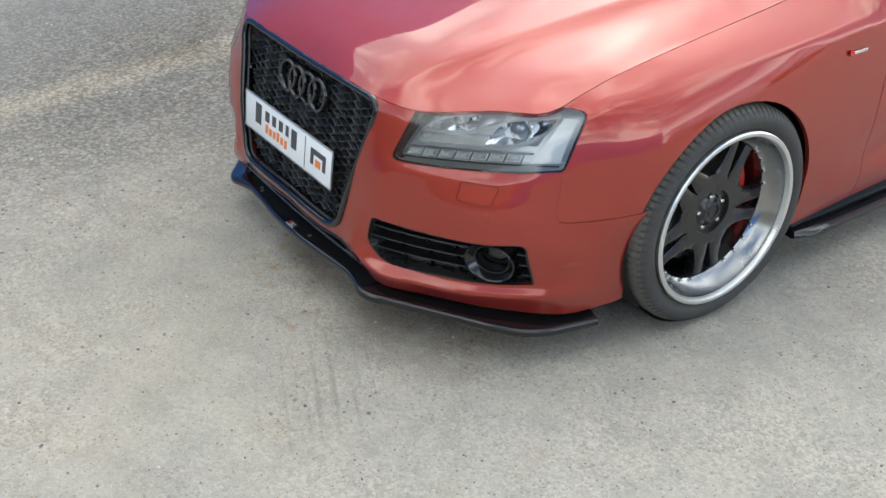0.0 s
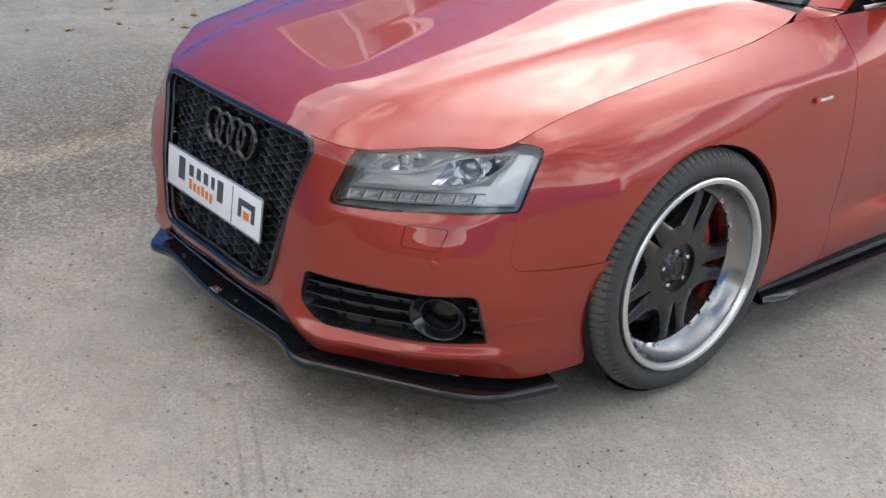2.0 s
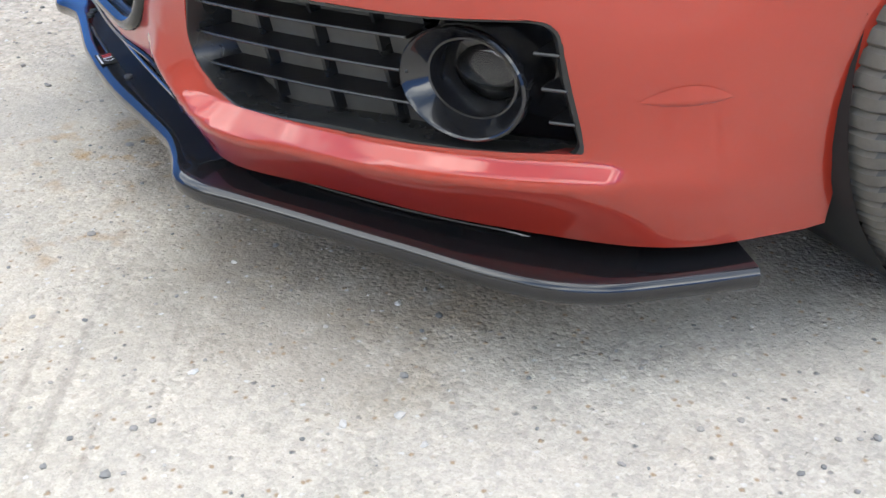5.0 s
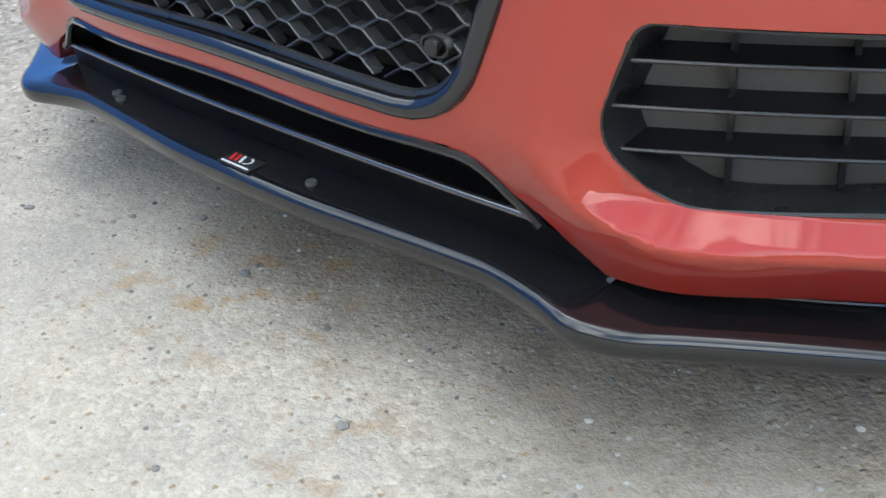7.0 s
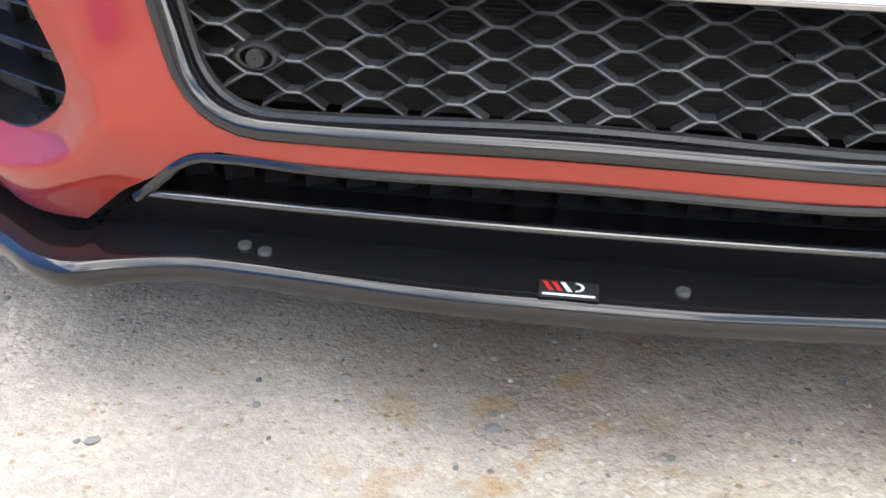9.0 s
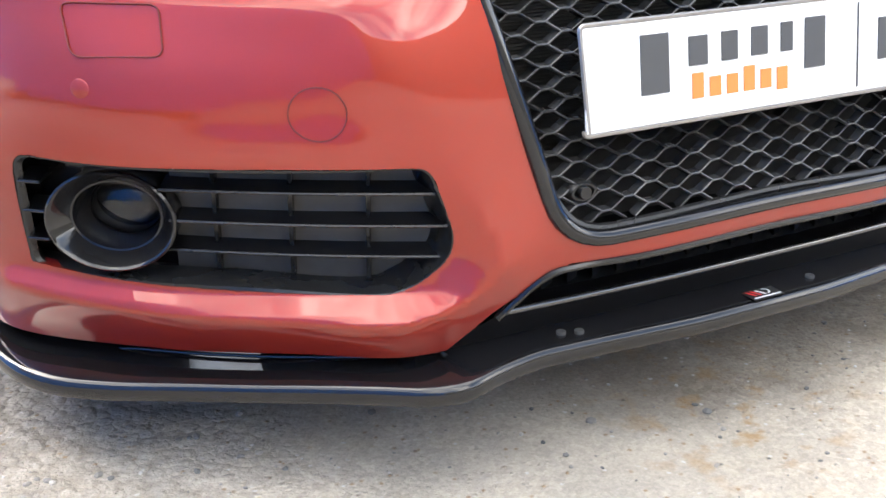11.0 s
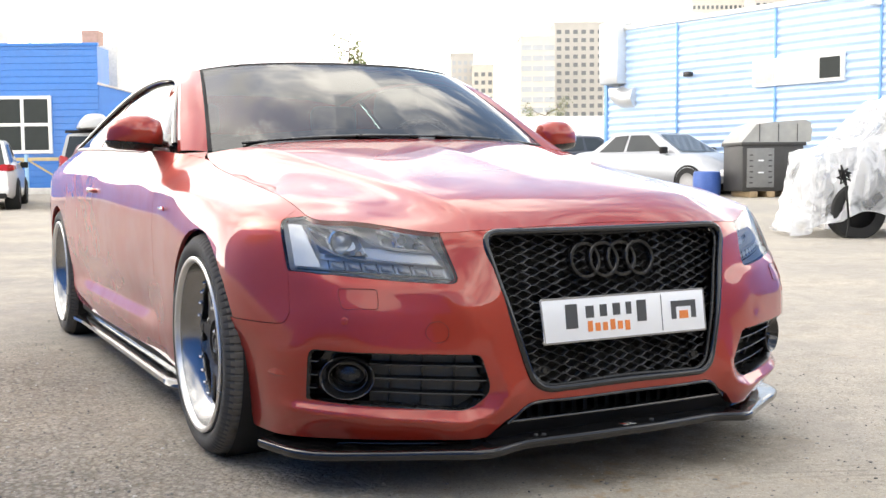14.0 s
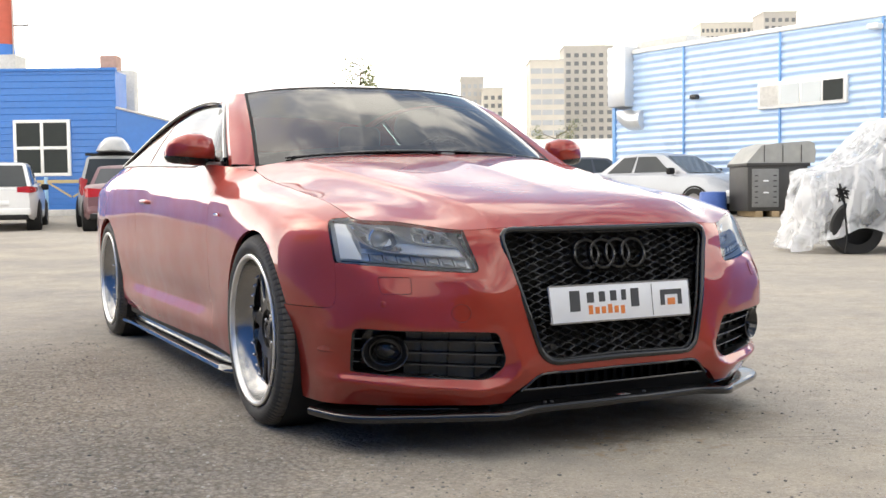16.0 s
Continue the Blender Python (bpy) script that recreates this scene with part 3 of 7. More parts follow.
body = smooth_skin(part("rear_body", fold_edges(mirror(take_panel(4))), PAINT, car, "red metallic rear quarter panels"))
bumper = smooth_skin(part("front_bumper", fold_edges(mirror(take_panel(1)), depth=0.03, way=(0, 1, 0)), PAINT, car, "red metallic front bumper"))
for side in (1, -1):
    f, d = fold_edges(take_panel(2)), fold_edges(take_panel(3))
    top = [shell[SEL[9], -1], shell[SEL[9] + 3, -1], shell[SEL[10], -1], (.795, .70, .897), (.70, .66, .900), (.7245, .587, .892)]
    f.faces.new([f.verts.new(p) for p in top])
    smooth_skin(part("fender", f if side > 0 else flipped(f), PAINT, car))
    smooth_skin(part("door", d if side > 0 else flipped(d), PAINT, car))

# hood: a patch between the nose's edge, the side line, the cowl and the middle line
HOOD_CORNER = (.722, .585, .893)
front_edge = smooth_line(shell[: SEL[4] + 1, -1], 41)
side_edge = smooth_line(np.vstack([shell[SEL[4]: SEL[9] + 1: 3, -1], [HOOD_CORNER]]), 61)
mid_edge = smooth_line([front_edge[0], (0, -.675, .712), (0, -.60, .742), (0, -.40, .790), (0, -.10, .848), (0, .20, .903), (0, .425, .940)], 61)
cowl_edge = smooth_line([mid_edge[-1], (.25, .440, .937), (.50, .490, .925), (.66, .552, .905), HOOD_CORNER], 41)
u, v = np.linspace(0, 1, 41)[None, :, None], np.linspace(0, 1, 61)[:, None, None]
hood = ((1 - v) * front_edge[None] + v * cowl_edge[None] + (1 - u) * mid_edge[:, None] + u * side_edge[:, None]
        - (1 - u) * (1 - v) * front_edge[0] - u * (1 - v) * front_edge[-1] - (1 - u) * v * cowl_edge[0] - u * v * cowl_edge[-1])
for step in [0.5, -0.53] * 16:
    inner = (hood[2:, 1:-1] + hood[:-2, 1:-1] + hood[1:-1, 2:] + hood[1:-1, :-2]) / 4
    hood[1:-1, 1:-1] += step * (inner - hood[1:-1, 1:-1])
# one column of the patch follows the crease, from the grille's corner to the windscreen's
rows = []
for k in range(61):
    row = hood[k]
    t = k / 60
    cx = 0.380 + 0.205 * min(1.0, t * 1.05)
    uc = float(np.interp(cx, row[:, 0], np.arange(41)))
    at = np.r_[np.linspace(0, uc, 29), np.linspace(uc, 40, 21)[1:]]
    line = hermite(np.arange(41), row, at)
    off = line[:, 0] - cx
    run = min(1.0, t / 0.16) * min(1.0, (1 - t) / 0.10)
    run = run * run * (3 - 2 * run)
    edge = np.clip((40 - at) / 6, 0, 1)
    drop = np.where(off > 0, np.exp(-np.maximum(off, 0) / 0.055), np.exp(-(off / 0.34) ** 2))
    line[:, 2] += run * edge * 0.017 * drop
    rows.append(line)
rows = np.array(rows)
ease = np.clip((np.arange(1, 60) - 8) / 8, 0, 1)[:, None]
for _ in range(16):      # even along its length behind the nose
    rows[1:-1, :, 2] += ease * (.5 * (rows[2:, :, 2] + rows[:-2, :, 2]) - rows[1:-1, :, 2]) * .5
bm = bmesh.new()
grid_faces(bm, rows.tolist())
part("hood", fold_edges(mirror(tidy(bm))), PAINT, car, "red metallic hood with two raised creases")


# ---- glasshouse ----
def facing(bm, way):
    """Turns a sheet so that it faces a given way."""
    bm.normal_update()
    if sum((f.normal * f.calc_area() for f in bm.faces), Vector()).dot(Vector(way)) < 0:
        bmesh.ops.reverse_faces(bm, faces=bm.faces[:])
    return bm



def loft(a, b, n, bow=0.0, way=(0, 0, 1)):
    """Rows between two lines, bowed out in the middle."""
    s = np.linspace(0, 1, n)
    return [(((1 - t) * np.asarray(a) + t * np.asarray(b)) + 4 * bow * t * (1 - t) * np.asarray(way)).tolist() for t in s]


ws_bottom = smooth_line([(0, .445, .940), (.30, .468, .934), (.55, .545, .918), (.70, .660, .900)], 25)
ws_top = smooth_line([(0, 1.02, 1.262), (.28, 1.05, 1.258), (.47, 1.13, 1.248), (.572, 1.225, 1.236)], 25)
bm = bmesh.new()
grid_faces(bm, loft(ws_bottom, ws_top, 17, 0.018, (0, -0.5, 0.85)), flip=True)
part("windscreen", facing(mirror(bm), (0, -.5, .85)), WINDSHIELD, car, "tinted windscreen reflecting the clouds")
bm = bmesh.new()   # dark ceramic band round the pane, just under it
rows = loft(ws_bottom, ws_top, 17, 0.018, (0, -0.5, 0.85))
grid_faces(bm, [[(np.array(p) + (0, .004, -.006)).tolist() for p in r] for r in rows[:3]], flip=True)
part("windscreen_band", mirror(bm), MATT_BLACK, car)

rim = loft(ws_bottom, ws_top, 17, 0.018, (0, -0.5, 0.85))
for side in (1, -1):      # black edging down both sides of the windscreen
    bm = bmesh.new()
    grid_faces(bm, [[(side * (r[-1][0] * (1 - k) + r[-3][0] * k), r[-1][1] * (1 - k) + r[-3][1] * k - .001, r[-1][2] * (1 - k) + r[-3][2] * k + .002) for r in rim] for k in (0, .12, .24)])
    part("windscreen_edge", bm, MATT_BLACK, car)
bm = bmesh.new()
grid_faces(bm, [[(p[0], p[1] - d, p[2] - .55 * d + .0025) for p in ws_top] for d in (.0, .012, .026)])
part("windscreen_top_edge", mirror(bm), MATT_BLACK, car)

roof_edge = smooth_line([(.572, 1.225, 1.236), (.555, 1.50, 1.262), (.55, 1.85, 1.275), (.555, 2.25, 1.252), (.59, 2.65, 1.190), (.64, 3.00, 1.095), (.69, 3.30, .975)], 41)
roof_mid = smooth_line([(0, 1.02, 1.262), (0, 1.30, 1.300), (0, 1.75, 1.320), (0, 2.15, 1.300), (0, 2.50, 1.245), (0, 2.95, 1.120), (0, 3.28, .990)], 41)
rows = []
for e, m in zip(roof_edge, roof_mid):
    s = np.linspace(0, 1, 15)[:, None]
    arc = np.sin(s * math.pi / 2)
    rows.append((m + (e - m) * np.c_[s, s, 1 - np.sqrt(np.clip(1 - 0.96 * s**2, 0, 1))] / [1, 1, 1 - math.sqrt(0.04)]).tolist())
bm = bmesh.new()      # lining under the roof
grid_faces(bm, [[(p[0] * .97, p[1] + .02, p[2] - .025) for p in r] for r in rows[:26]])
part("headliner", mirror(tidy(bm)), HEADLINER, car, "dark roof lining")
roof_n = 27
bm = bmesh.new()
grid_faces(bm, rows[:roof_n], flip=True)
part("roof", mirror(tidy(bm)), PAINT, car)
bm = bmesh.new()
grid_faces(bm, rows[roof_n - 1:], flip=True)
part("rear_window", facing(mirror(tidy(bm)), (0, .3, 1)), REAR_GLASS, car)

DLO_TOP = smooth_line([(.790, .74, .900), (.735, .95, 1.020), (.655, 1.22, 1.170), (.605, 1.50, 1.218), (.592, 1.85, 1.236), (.597, 2.25, 1.217), (.625, 2.62, 1.155), (.672, 2.95, 1.062), (.735, 3.20, .958)], 49)
belt = smooth_line([tuple(p) for p in shell[SEL[10]: SEL[15] + 1: 4, -1]], 49)
for side in (1, -1):
    flip = np.array([side, 1, 1])
    # windscreen pillar
    inner = np.array(loft(ws_bottom[-1:], ws_top[-1:], 17, 0.018, (0, -0.5, 0.85)))[:, 0]
    outer = smooth_line([(.795, .70, .897), (.742, .92, 1.015), (.668, 1.18, 1.168), (.612, 1.40, 1.225)], 17)
    bm = bmesh.new()
    mid = (inner + outer) / 2 + np.array((.018, -.012, .006))
    grid_faces(bm, [(p * flip).tolist() for p in (inner, (inner + mid) / 2 + (.007, -.008, .002), mid, (outer + mid) / 2 + (.008, -.002, .004), outer)], flip=side > 0)
    part("windscreen_pillar", bm, PAINT, car)
    # strip of roof above the side windows
    bm = bmesh.new()
    top_line = np.array([np.interp(np.linspace(1.225, 3.28, 41), roof_edge[:, 1], roof_edge[:, k]) for k in range(3)]).T
    low_line = np.array([np.interp(np.linspace(1.225, 3.19, 41), DLO_TOP[:, 1], DLO_TOP[:, k]) for k in range(3)]).T
    grid_faces(bm, [(p * flip).tolist() for p in (top_line, (top_line + low_line) / 2 + (.010, 0, .006), low_line)], flip=side < 0)
    part("roof_rail", bm, PAINT, car)
    # rear pillar skirt down to the belt
    bm = bmesh.new()
    a = np.array([np.interp(np.linspace(2.90, 3.20, 8), DLO_TOP[:, 1], DLO_TOP[:, k]) for k in range(3)]).T
    grid_faces(bm, [(p * flip).tolist() for p in (a, a * (1, 1, 0) + (.02, .02, .93))], flip=side < 0)
    part("rear_pillar", bm, PAINT, car)
    # glass between belt and window line
    lo = np.array([np.interp(np.linspace(.80, 3.10, 49), belt[:, 1], belt[:, k]) for k in range(3)]).T - (.012, 0, .002)
    hi = np.array([np.interp(np.linspace(.80, 3.15, 49), DLO_TOP[:, 1], DLO_TOP[:, k]) for k in range(3)]).T - (.008, 0, .004)
    bm = bmesh.new()
    grid_faces(bm, [(np.array(p) * flip).tolist() for p in loft(lo[:32], hi[:32], 9, 0.012, (1, 0, 0))], flip=side < 0)
    part("door_window", facing(bm, (side, 0, .3)), SIDE_GLASS, car)
    bm = bmesh.new()
    grid_faces(bm, [(np.array(p) * flip).tolist() for p in loft(lo[32:], hi[32:], 9, 0.012, (1, 0, 0))], flip=side < 0)
    part("quarter_window", facing(bm, (side, 0, .3)), SIDE_GLASS, car)
    bm = bmesh.new()
    grid_faces(bm, [[((lo[31 + k] * (1 - t) + hi[31 + k] * t + np.array((.003 + .048 * t * (1 - t), 0, 0))) * flip).tolist() for t in np.linspace(0, 1, 7)] for k in (0, 1)])
    part("window_post", bm, GLOSS_BLACK, car, "black post between the side windows")
    # black seal along the window line, and the bright strip on the belt
    bm = bmesh.new()
    tube(bm, [(p * flip).tolist() for p in (DLO_TOP[1:] + (.004, 0, 0))], 0.012, 8)
    part("window_seal", bm, GLOSS_BLACK, car, "black window seal")
    bm = bmesh.new()
    tube(bm, [(p * flip).tolist() for p in (belt[2:] + (-.004, 0, .004))], 0.008, 8)
    part("belt_strip", bm, STEEL, car, "bright belt strip")


# ---- wheels ----
TYRE_R, LIP_R = 0.325, 0.256


def spoke_disc():
    """Ten arms in five pairs: a slit within each pair and a wide rounded window between pairs."""
    bm = bmesh.new()
    radii = [.048, .0655, .0670, .084, .0945, .0965, .100, .106, .113, .1175, .1190, .1215, .125, .130, .138, .150, .165, .180, .194, .205]
    def bulge(r):
        return -0.049 - 0.007 * ((r - .048) / .155) ** 2 - (0.012 if r < .066 else 0)
    for k in range(5):
        for s in (1, -1):
            rows = []
            for r in radii:
                tb = max(0, (r - .1180) / .085)
                ts = max(0, (r - .0948) / .11)
                wide = math.radians(22.5) * min(1, 1.10 * tb ** .40) * (1 - 0.10 * max(0, tb - .45)) if tb > 0 else 0
                slit = math.radians(4.8) * min(1, 1.25 * ts ** 0.6)
                row = []
                for q in range(7):
                    t = q / 6
                    ang = slit + (math.radians(36) - wide - slit) * t
                    a = math.radians(72 * k + 90) + s * ang
                    edge = 0.005 * (abs(2 * t - 1) ** 4) if r > .10 else 0
                    row.append((bulge(r) - edge, r * math.cos(a), r * math.sin(a)))
                rows.append(row)
            grid_faces(bm, rows, flip=s < 0)
    bmesh.ops.remove_doubles(bm, verts=bm.verts[:], dist=5e-4)
    bmesh.ops.recalc_face_normals(bm, faces=bm.faces[:])
    if sum(f.normal.x for f in bm.faces) < 0:
        bmesh.ops.reverse_faces(bm, faces=bm.faces[:])
    rim = [e for e in bm.edges if e.is_boundary]
    ret = bmesh.ops.extrude_edge_only(bm, edges=rim)
    for g in ret["geom"]:
        if isinstance(g, bmesh.types.BMVert):
            g.co.x -= 0.030
    return bm


def tyre_mesh():
    bm = bmesh.new()
    w = 0.235
    prof = [(-.012, .250), (-.004, .257), (.006, .268), (.011, .283), (.008, .300), (-.002, .312), (-.012, .3195)]
    prof += [(-.022, .3235), (-.045, .325), (-.0465, .318), (-.0525, .318), (-.054, .3255), (-.090, .326), (-.0915, .318), (-.0985, .318), (-.100, .326),
             (-.136, .326), (-.1375, .318), (-.1445, .318), (-.146, .3255), (-.182, .325), (-.1835, .318), (-.1895, .318), (-.191, .325), (-.214, .3235),
             (-.224, .3195), (-.235, .310), (-.243, .295), (-.243, .275), (-.236, .256)]
    rings = lathe(bm, prof, 480)
    # shoulder blocks: every few degrees a narrow groove across the outer shoulder
    for i in range(0, 480, 5):
        for r in (rings[5][i], rings[6][i], rings[7][i], rings[8][i]):
            d = Vector((0, r.co.y, r.co.z)).normalized()
            r.co -= d * 0.005
        for ring in rings[20:24] + rings[12:13] + rings[16:17]:
            v = ring[i]
            v.co -= Vector((0, v.co.y, v.co.z)).normalized() * 0.004
    return bm


def wheel_meshes():
    out = {}
    bm = bmesh.new()
    lathe(bm, [(-.010, .246), (.004, .254), (.010, .257), (.012, .2525), (.008, .246), (-.004, .2425), (-.014, .2405), (-.040, .2265), (-.052, .2165), (-.058, .2085), (-.066, .2065), (-.19, .2045), (-.235, .240), (-.240, .250)], 96)
    out["barrel"] = data_from(bm, "wheel", POLISHED)
    bm = bmesh.new()
    lathe(bm, [(-.002, .2395), (.006, .2415), (.0115, .2440), (.0135, .2480), (.0130, .2545), (.0095, .2580), (-.002, .2570)], 96)
    out["lip"] = data_from(bm, "rim_lip", LIP_ALLOY)
    out["tyre"] = data_from(tyre_mesh(), "tyre", RUBBER)
    out["tyre"].materials.append(TREAD)
    for f in out["tyre"].polygons:
        if math.hypot(f.center.y, f.center.z) > .3145:
            f.material_index = 1
    out["spokes"] = data_from(spoke_disc(), "spoke_disc", SPOKE_BLACK)
    bm = bmesh.new()
    lathe(bm, [(-.066, .052), (-.058, .040), (-.052, .034), (-.046, .031), (-.046, .024), (-.051, .022), (-.051, .014), (-.048, .012), (-.048, .0005)], 40)
    out["cap"] = data_from(bm, "centre_cap", SPOKE_BLACK)
    bm = bmesh.new()
    lathe(bm, [(0, .0005), (0, .0055), (-.003, .0078), (-.014, .0078)], 6)
    out["nut"] = data_from(bm, "wheel_bolt", CHROME)
    bm = bmesh.new()
    lathe(bm, [(.004, .0005), (.004, .0036), (.001, .0052), (-.010, .0052)], 10)
    out["stud"] = data_from(bm, "rim_bolt", CHROME)
    bm = bmesh.new()
    lathe(bm, [(-.120, .075), (-.105, .075), (-.105, .165), (-.112, .168), (-.128, .168), (-.134, .165), (-.134, .075)], 64)
    out["disc"] = data_from(bm, "brake_disc", STEEL)
    bm = bmesh.new()
    rows = []
    for k in range(13):
        a = math.radians(-40 + 80 * k / 12)
        rows.append([(x, r * math.cos(a), r * math.sin(a)) for x, r in ((-.140, .115), (-.098, .115), (-.090, .125), (-.090, .172), (-.098, .182), (-.140, .182))])
    vs = grid_faces(bm, rows, closed=True)
    bm.faces.new(vs[0])
    bm.faces.new(vs[-1][::-1])
    out["caliper"] = data_from(bm, "brake_caliper", CALIPER)
    return out


WM = wheel_meshes()
LIP_X = 0.903


def child(name, mesh, parent, m=None, label=""):
    ob = new(name, mesh)
    ob.parent = parent
    ob.matrix_parent_inverse = Matrix.Identity(4)
    if m is not None:
        ob.matrix_basis = m
    if label:
        ob["label"] = label
    return ob


def add_wheel(x, y, turn, caliper_turn):
    flip = pose(0, 0, 0, 0, 0, 180) if x < 0 else Matrix.Identity(4)
    w = child("wheel", WM["barrel"], car, Matrix.Translation((x, y, AXLE_Z)) @ flip, "polished dished alloy rim")
    spin = pose(0, 0, 0, turn, 0, 0)
    child("rim_lip", WM["lip"], w, None, "bright rounded rim lip")
    child("tyre", WM["tyre"], w, None, "black low-profile tyre")
    child("spoke_disc", WM["spokes"], w, spin, "black paired-spoke wheel centre")
    child("centre_cap", WM["cap"], w)
    for k in range(5):
        a = math.radians(72 * k + turn + 90 + 36)
        child("wheel_bolt", WM["nut"], w, Matrix.Translation((-.052, .048 * math.cos(a), .048 * math.sin(a))))
    for k in range(30):
        if k % 6 in (0, 5):
            continue
        a = math.radians(12 * k + 6 + turn + 90)
        child("rim_bolt", WM["stud"], w, Matrix.Translation((-.0515, .2105 * math.cos(a), .2095 * math.sin(a))))
    child("brake_disc", WM["disc"], w)
    child("brake_caliper", WM["caliper"], w, pose(0, 0, 0, caliper_turn, 0, 0), "red brake caliper")
    return w


for ay in AXLES:
    add_wheel(LIP_X, ay, 43, 0 if ay < 1 else 180)
    add_wheel(-LIP_X, ay, 20, 180 if ay < 1 else 0)
    for side in (1, -1):
        bm = bmesh.new()
        lathe(bm, [(side * .872, ARCH_R - .004), (side * .60, ARCH_R - .004), (side * .60, .02)], 48, centre=(0, ay, AXLE_Z))
        part("wheel_housing", bm, MATT_BLACK, car)

# floor and bulkheads that close the car below and inside
part("underbody", box((-.62, -.48, .16), (.62, 3.60, .20), .01), MATT_BLACK, car)
part("splitter_mount", box((-.425, -.735, .135), (.425, -.58, .188), .004), MATT_BLACK, car)
part("sill_floor", box((-.862, .42, .165), (.862, 2.44, .215), .01), MATT_BLACK, car)
part("engine_bulkhead", box((-.55, -.62, .20), (.55, -.52, .62), .01), MATT_BLACK, car)


# ---- front end: splitter, vent, grille, lamps ----
SPLIT_EDGE = smooth_line([(0, -.829, 0), (.10, -.825, 0), (.18, -.816, 0), (.25, -.808, 0), (.31, -.804, 0), (.36, -.811, 0), (.40, -.820, 0), (.440, -.806, 0), (.477, -.777, 0), (.55, -.722, 0),
                          (.648, -.652, 0), (.744, -.586, 0), (.785, -.550, 0), (.813, -.508, 0), (.838, -.43, 0), (.858, -.347, 0)], 70)
SPLIT_Z = np.interp(SPLIT_EDGE[:, 0], [0, .30, .42, .60, .75, .86], [.157, .152, .144, .132, .126, .124])


def plan_normals(line):
    t = np.gradient(line[:, :2], axis=0)
    n = np.c_[t[:, 1], -t[:, 0], 0 * t[:, 0]]
    return n / np.linalg.norm(n, axis=1)[:, None]


split_n = plan_normals(SPLIT_EDGE)
split_n[0] = (0, -1, 0)
SECTION = [(-.120, .010), (-.060, .004), (-.016, .0005), (-.008, .0000), (-.003, -.003), (.000, -.008), (-.001, -.019), (-.005, -.024), (-.03, -.026), (-.120, -.016)]


def splitter_mesh():
    bm = bmesh.new()
    rows = []
    for a, z in SECTION:
        row = SPLIT_EDGE + split_n * a
        row[:, 2] = SPLIT_Z + z
        row[:, 0] = np.maximum(row[:, 0], 0)
        rows.append(row.tolist())
    vs = grid_faces(bm, rows, flip=False)
    bm.faces.new([r[-1] for r in vs])
    return mirror(bm)


splitter = part("front_splitter", splitter_mesh(), GLOSS_BLACK, car, "gloss black front splitter lip")
bm = bmesh.new()
ridge = smooth_line([(.376, -.752, .146), (.44, -.722, .1445), (.545, -.656, .140), (.64, -.582, .136), (.70, -.525, .131), (.72, -.500, .122)], 30)
tube(bm, ridge.tolist(), .0022, 8)
part("splitter_ridge", bm, GLOSS_BLACK, splitter)
part("splitter_ridge", flipped(tube(bmesh.new(), ridge.tolist(), .0022, 8)), GLOSS_BLACK, splitter)
for x, y in ((-.262, -.779), (-.243, -.787), (.090, -.799)):
    z = float(np.interp(abs(x), SPLIT_EDGE[:, 0], SPLIT_Z)) + .0038
    bm = bmesh.new()
    lathe(bm, [(.0008, .0004), (.0008, .0052), (.0, .0058), (-.003, .0058)], 16, "z", (x, y, z))
    part("screw_cover", bm, TRIM_GREY, splitter)
# small maker's sticker: plain shapes only
zs = .1578
part("sticker", box((-.020, -.824, zs), (.026, -.799, zs + .0012), .0004), MATT_BLACK, splitter, "small black sticker with red and white marks")
for x0, m in ((-.012, PRINT_RED), (-.005, PRINT_RED), (.002, PLATE_WHITE)):
    bm = bmesh.new()
    vs = [bm.verts.new(p) for p in ((x0, -.8155, zs + .0016), (x0 + .004, -.8155, zs + .0016), (x0 - .002, -.802, zs + .0016), (x0 - .006, -.802, zs + .0016))]
    bm.faces.new(vs)
    part("sticker_stripe", bm, m, splitter)
bm = bmesh.new()
for k in range(14):
    a, b = math.radians(-90 + 180 * k / 14), math.radians(-90 + 180 * (k + 1) / 14)
    vs = [bm.verts.new((.008 + r * math.cos(t), -.8085 + r * math.sin(t), zs + .0016)) for t, r in ((a, .0045), (a, .007), (b, .007), (b, .0045))]
    bm.faces.new(vs)
part("sticker_mark", bm, PLATE_WHITE, splitter)
part("sticker_bar", box((-.017, -.8215, zs + .0012), (.023, -.8190, zs + .0017)), PLATE_WHITE, splitter)

# lower vent: dark slot with upright fins, a bar across and a sloping panel down to the splitter
bm = bmesh.new()
rows = []
for y, z in ((-.788, .256), (-.690, .252), (-.680, .212), (-.690, .180), (-.786, .197), (-.790, .194), (-.778, .178), (-.760, .148)):
    rows.append([(x, y + 0.012 * (x / .35) ** 2, z) for x in np.linspace(-(.345 if z > .185 else .365 if z > .17 else .405), .345 if z > .185 else .365 if z > .17 else .405, 25)])
grid_faces(bm, rows[:4])
part("vent_recess", bm, MATT_BLACK, car)
bm = bmesh.new()
grid_faces(bm, rows[3:])
part("vent_panel", bm, PANEL_BLACK, car, "black lower vent panel")
bm = bmesh.new()
tube(bm, [(x, -.790 + .010 * (x / .35) ** 2, .1975) for x in np.linspace(-.338, .338, 21)], .0040, 12)
part("vent_bar", bm, EDGE_BLACK, car)
bm = bmesh.new()
def evened(line, rounds, loop=False):
    """Evens out the depth of a line of points."""
    for _ in range(rounds):
        pad = np.concatenate([line[-1:], line, line[:1]]) if loop else np.concatenate([line[:1], line, line[-1:]])
        line[:, 1] = .25 * pad[:-2, 1] + .5 * line[:, 1] + .25 * pad[2:, 1]
    return line


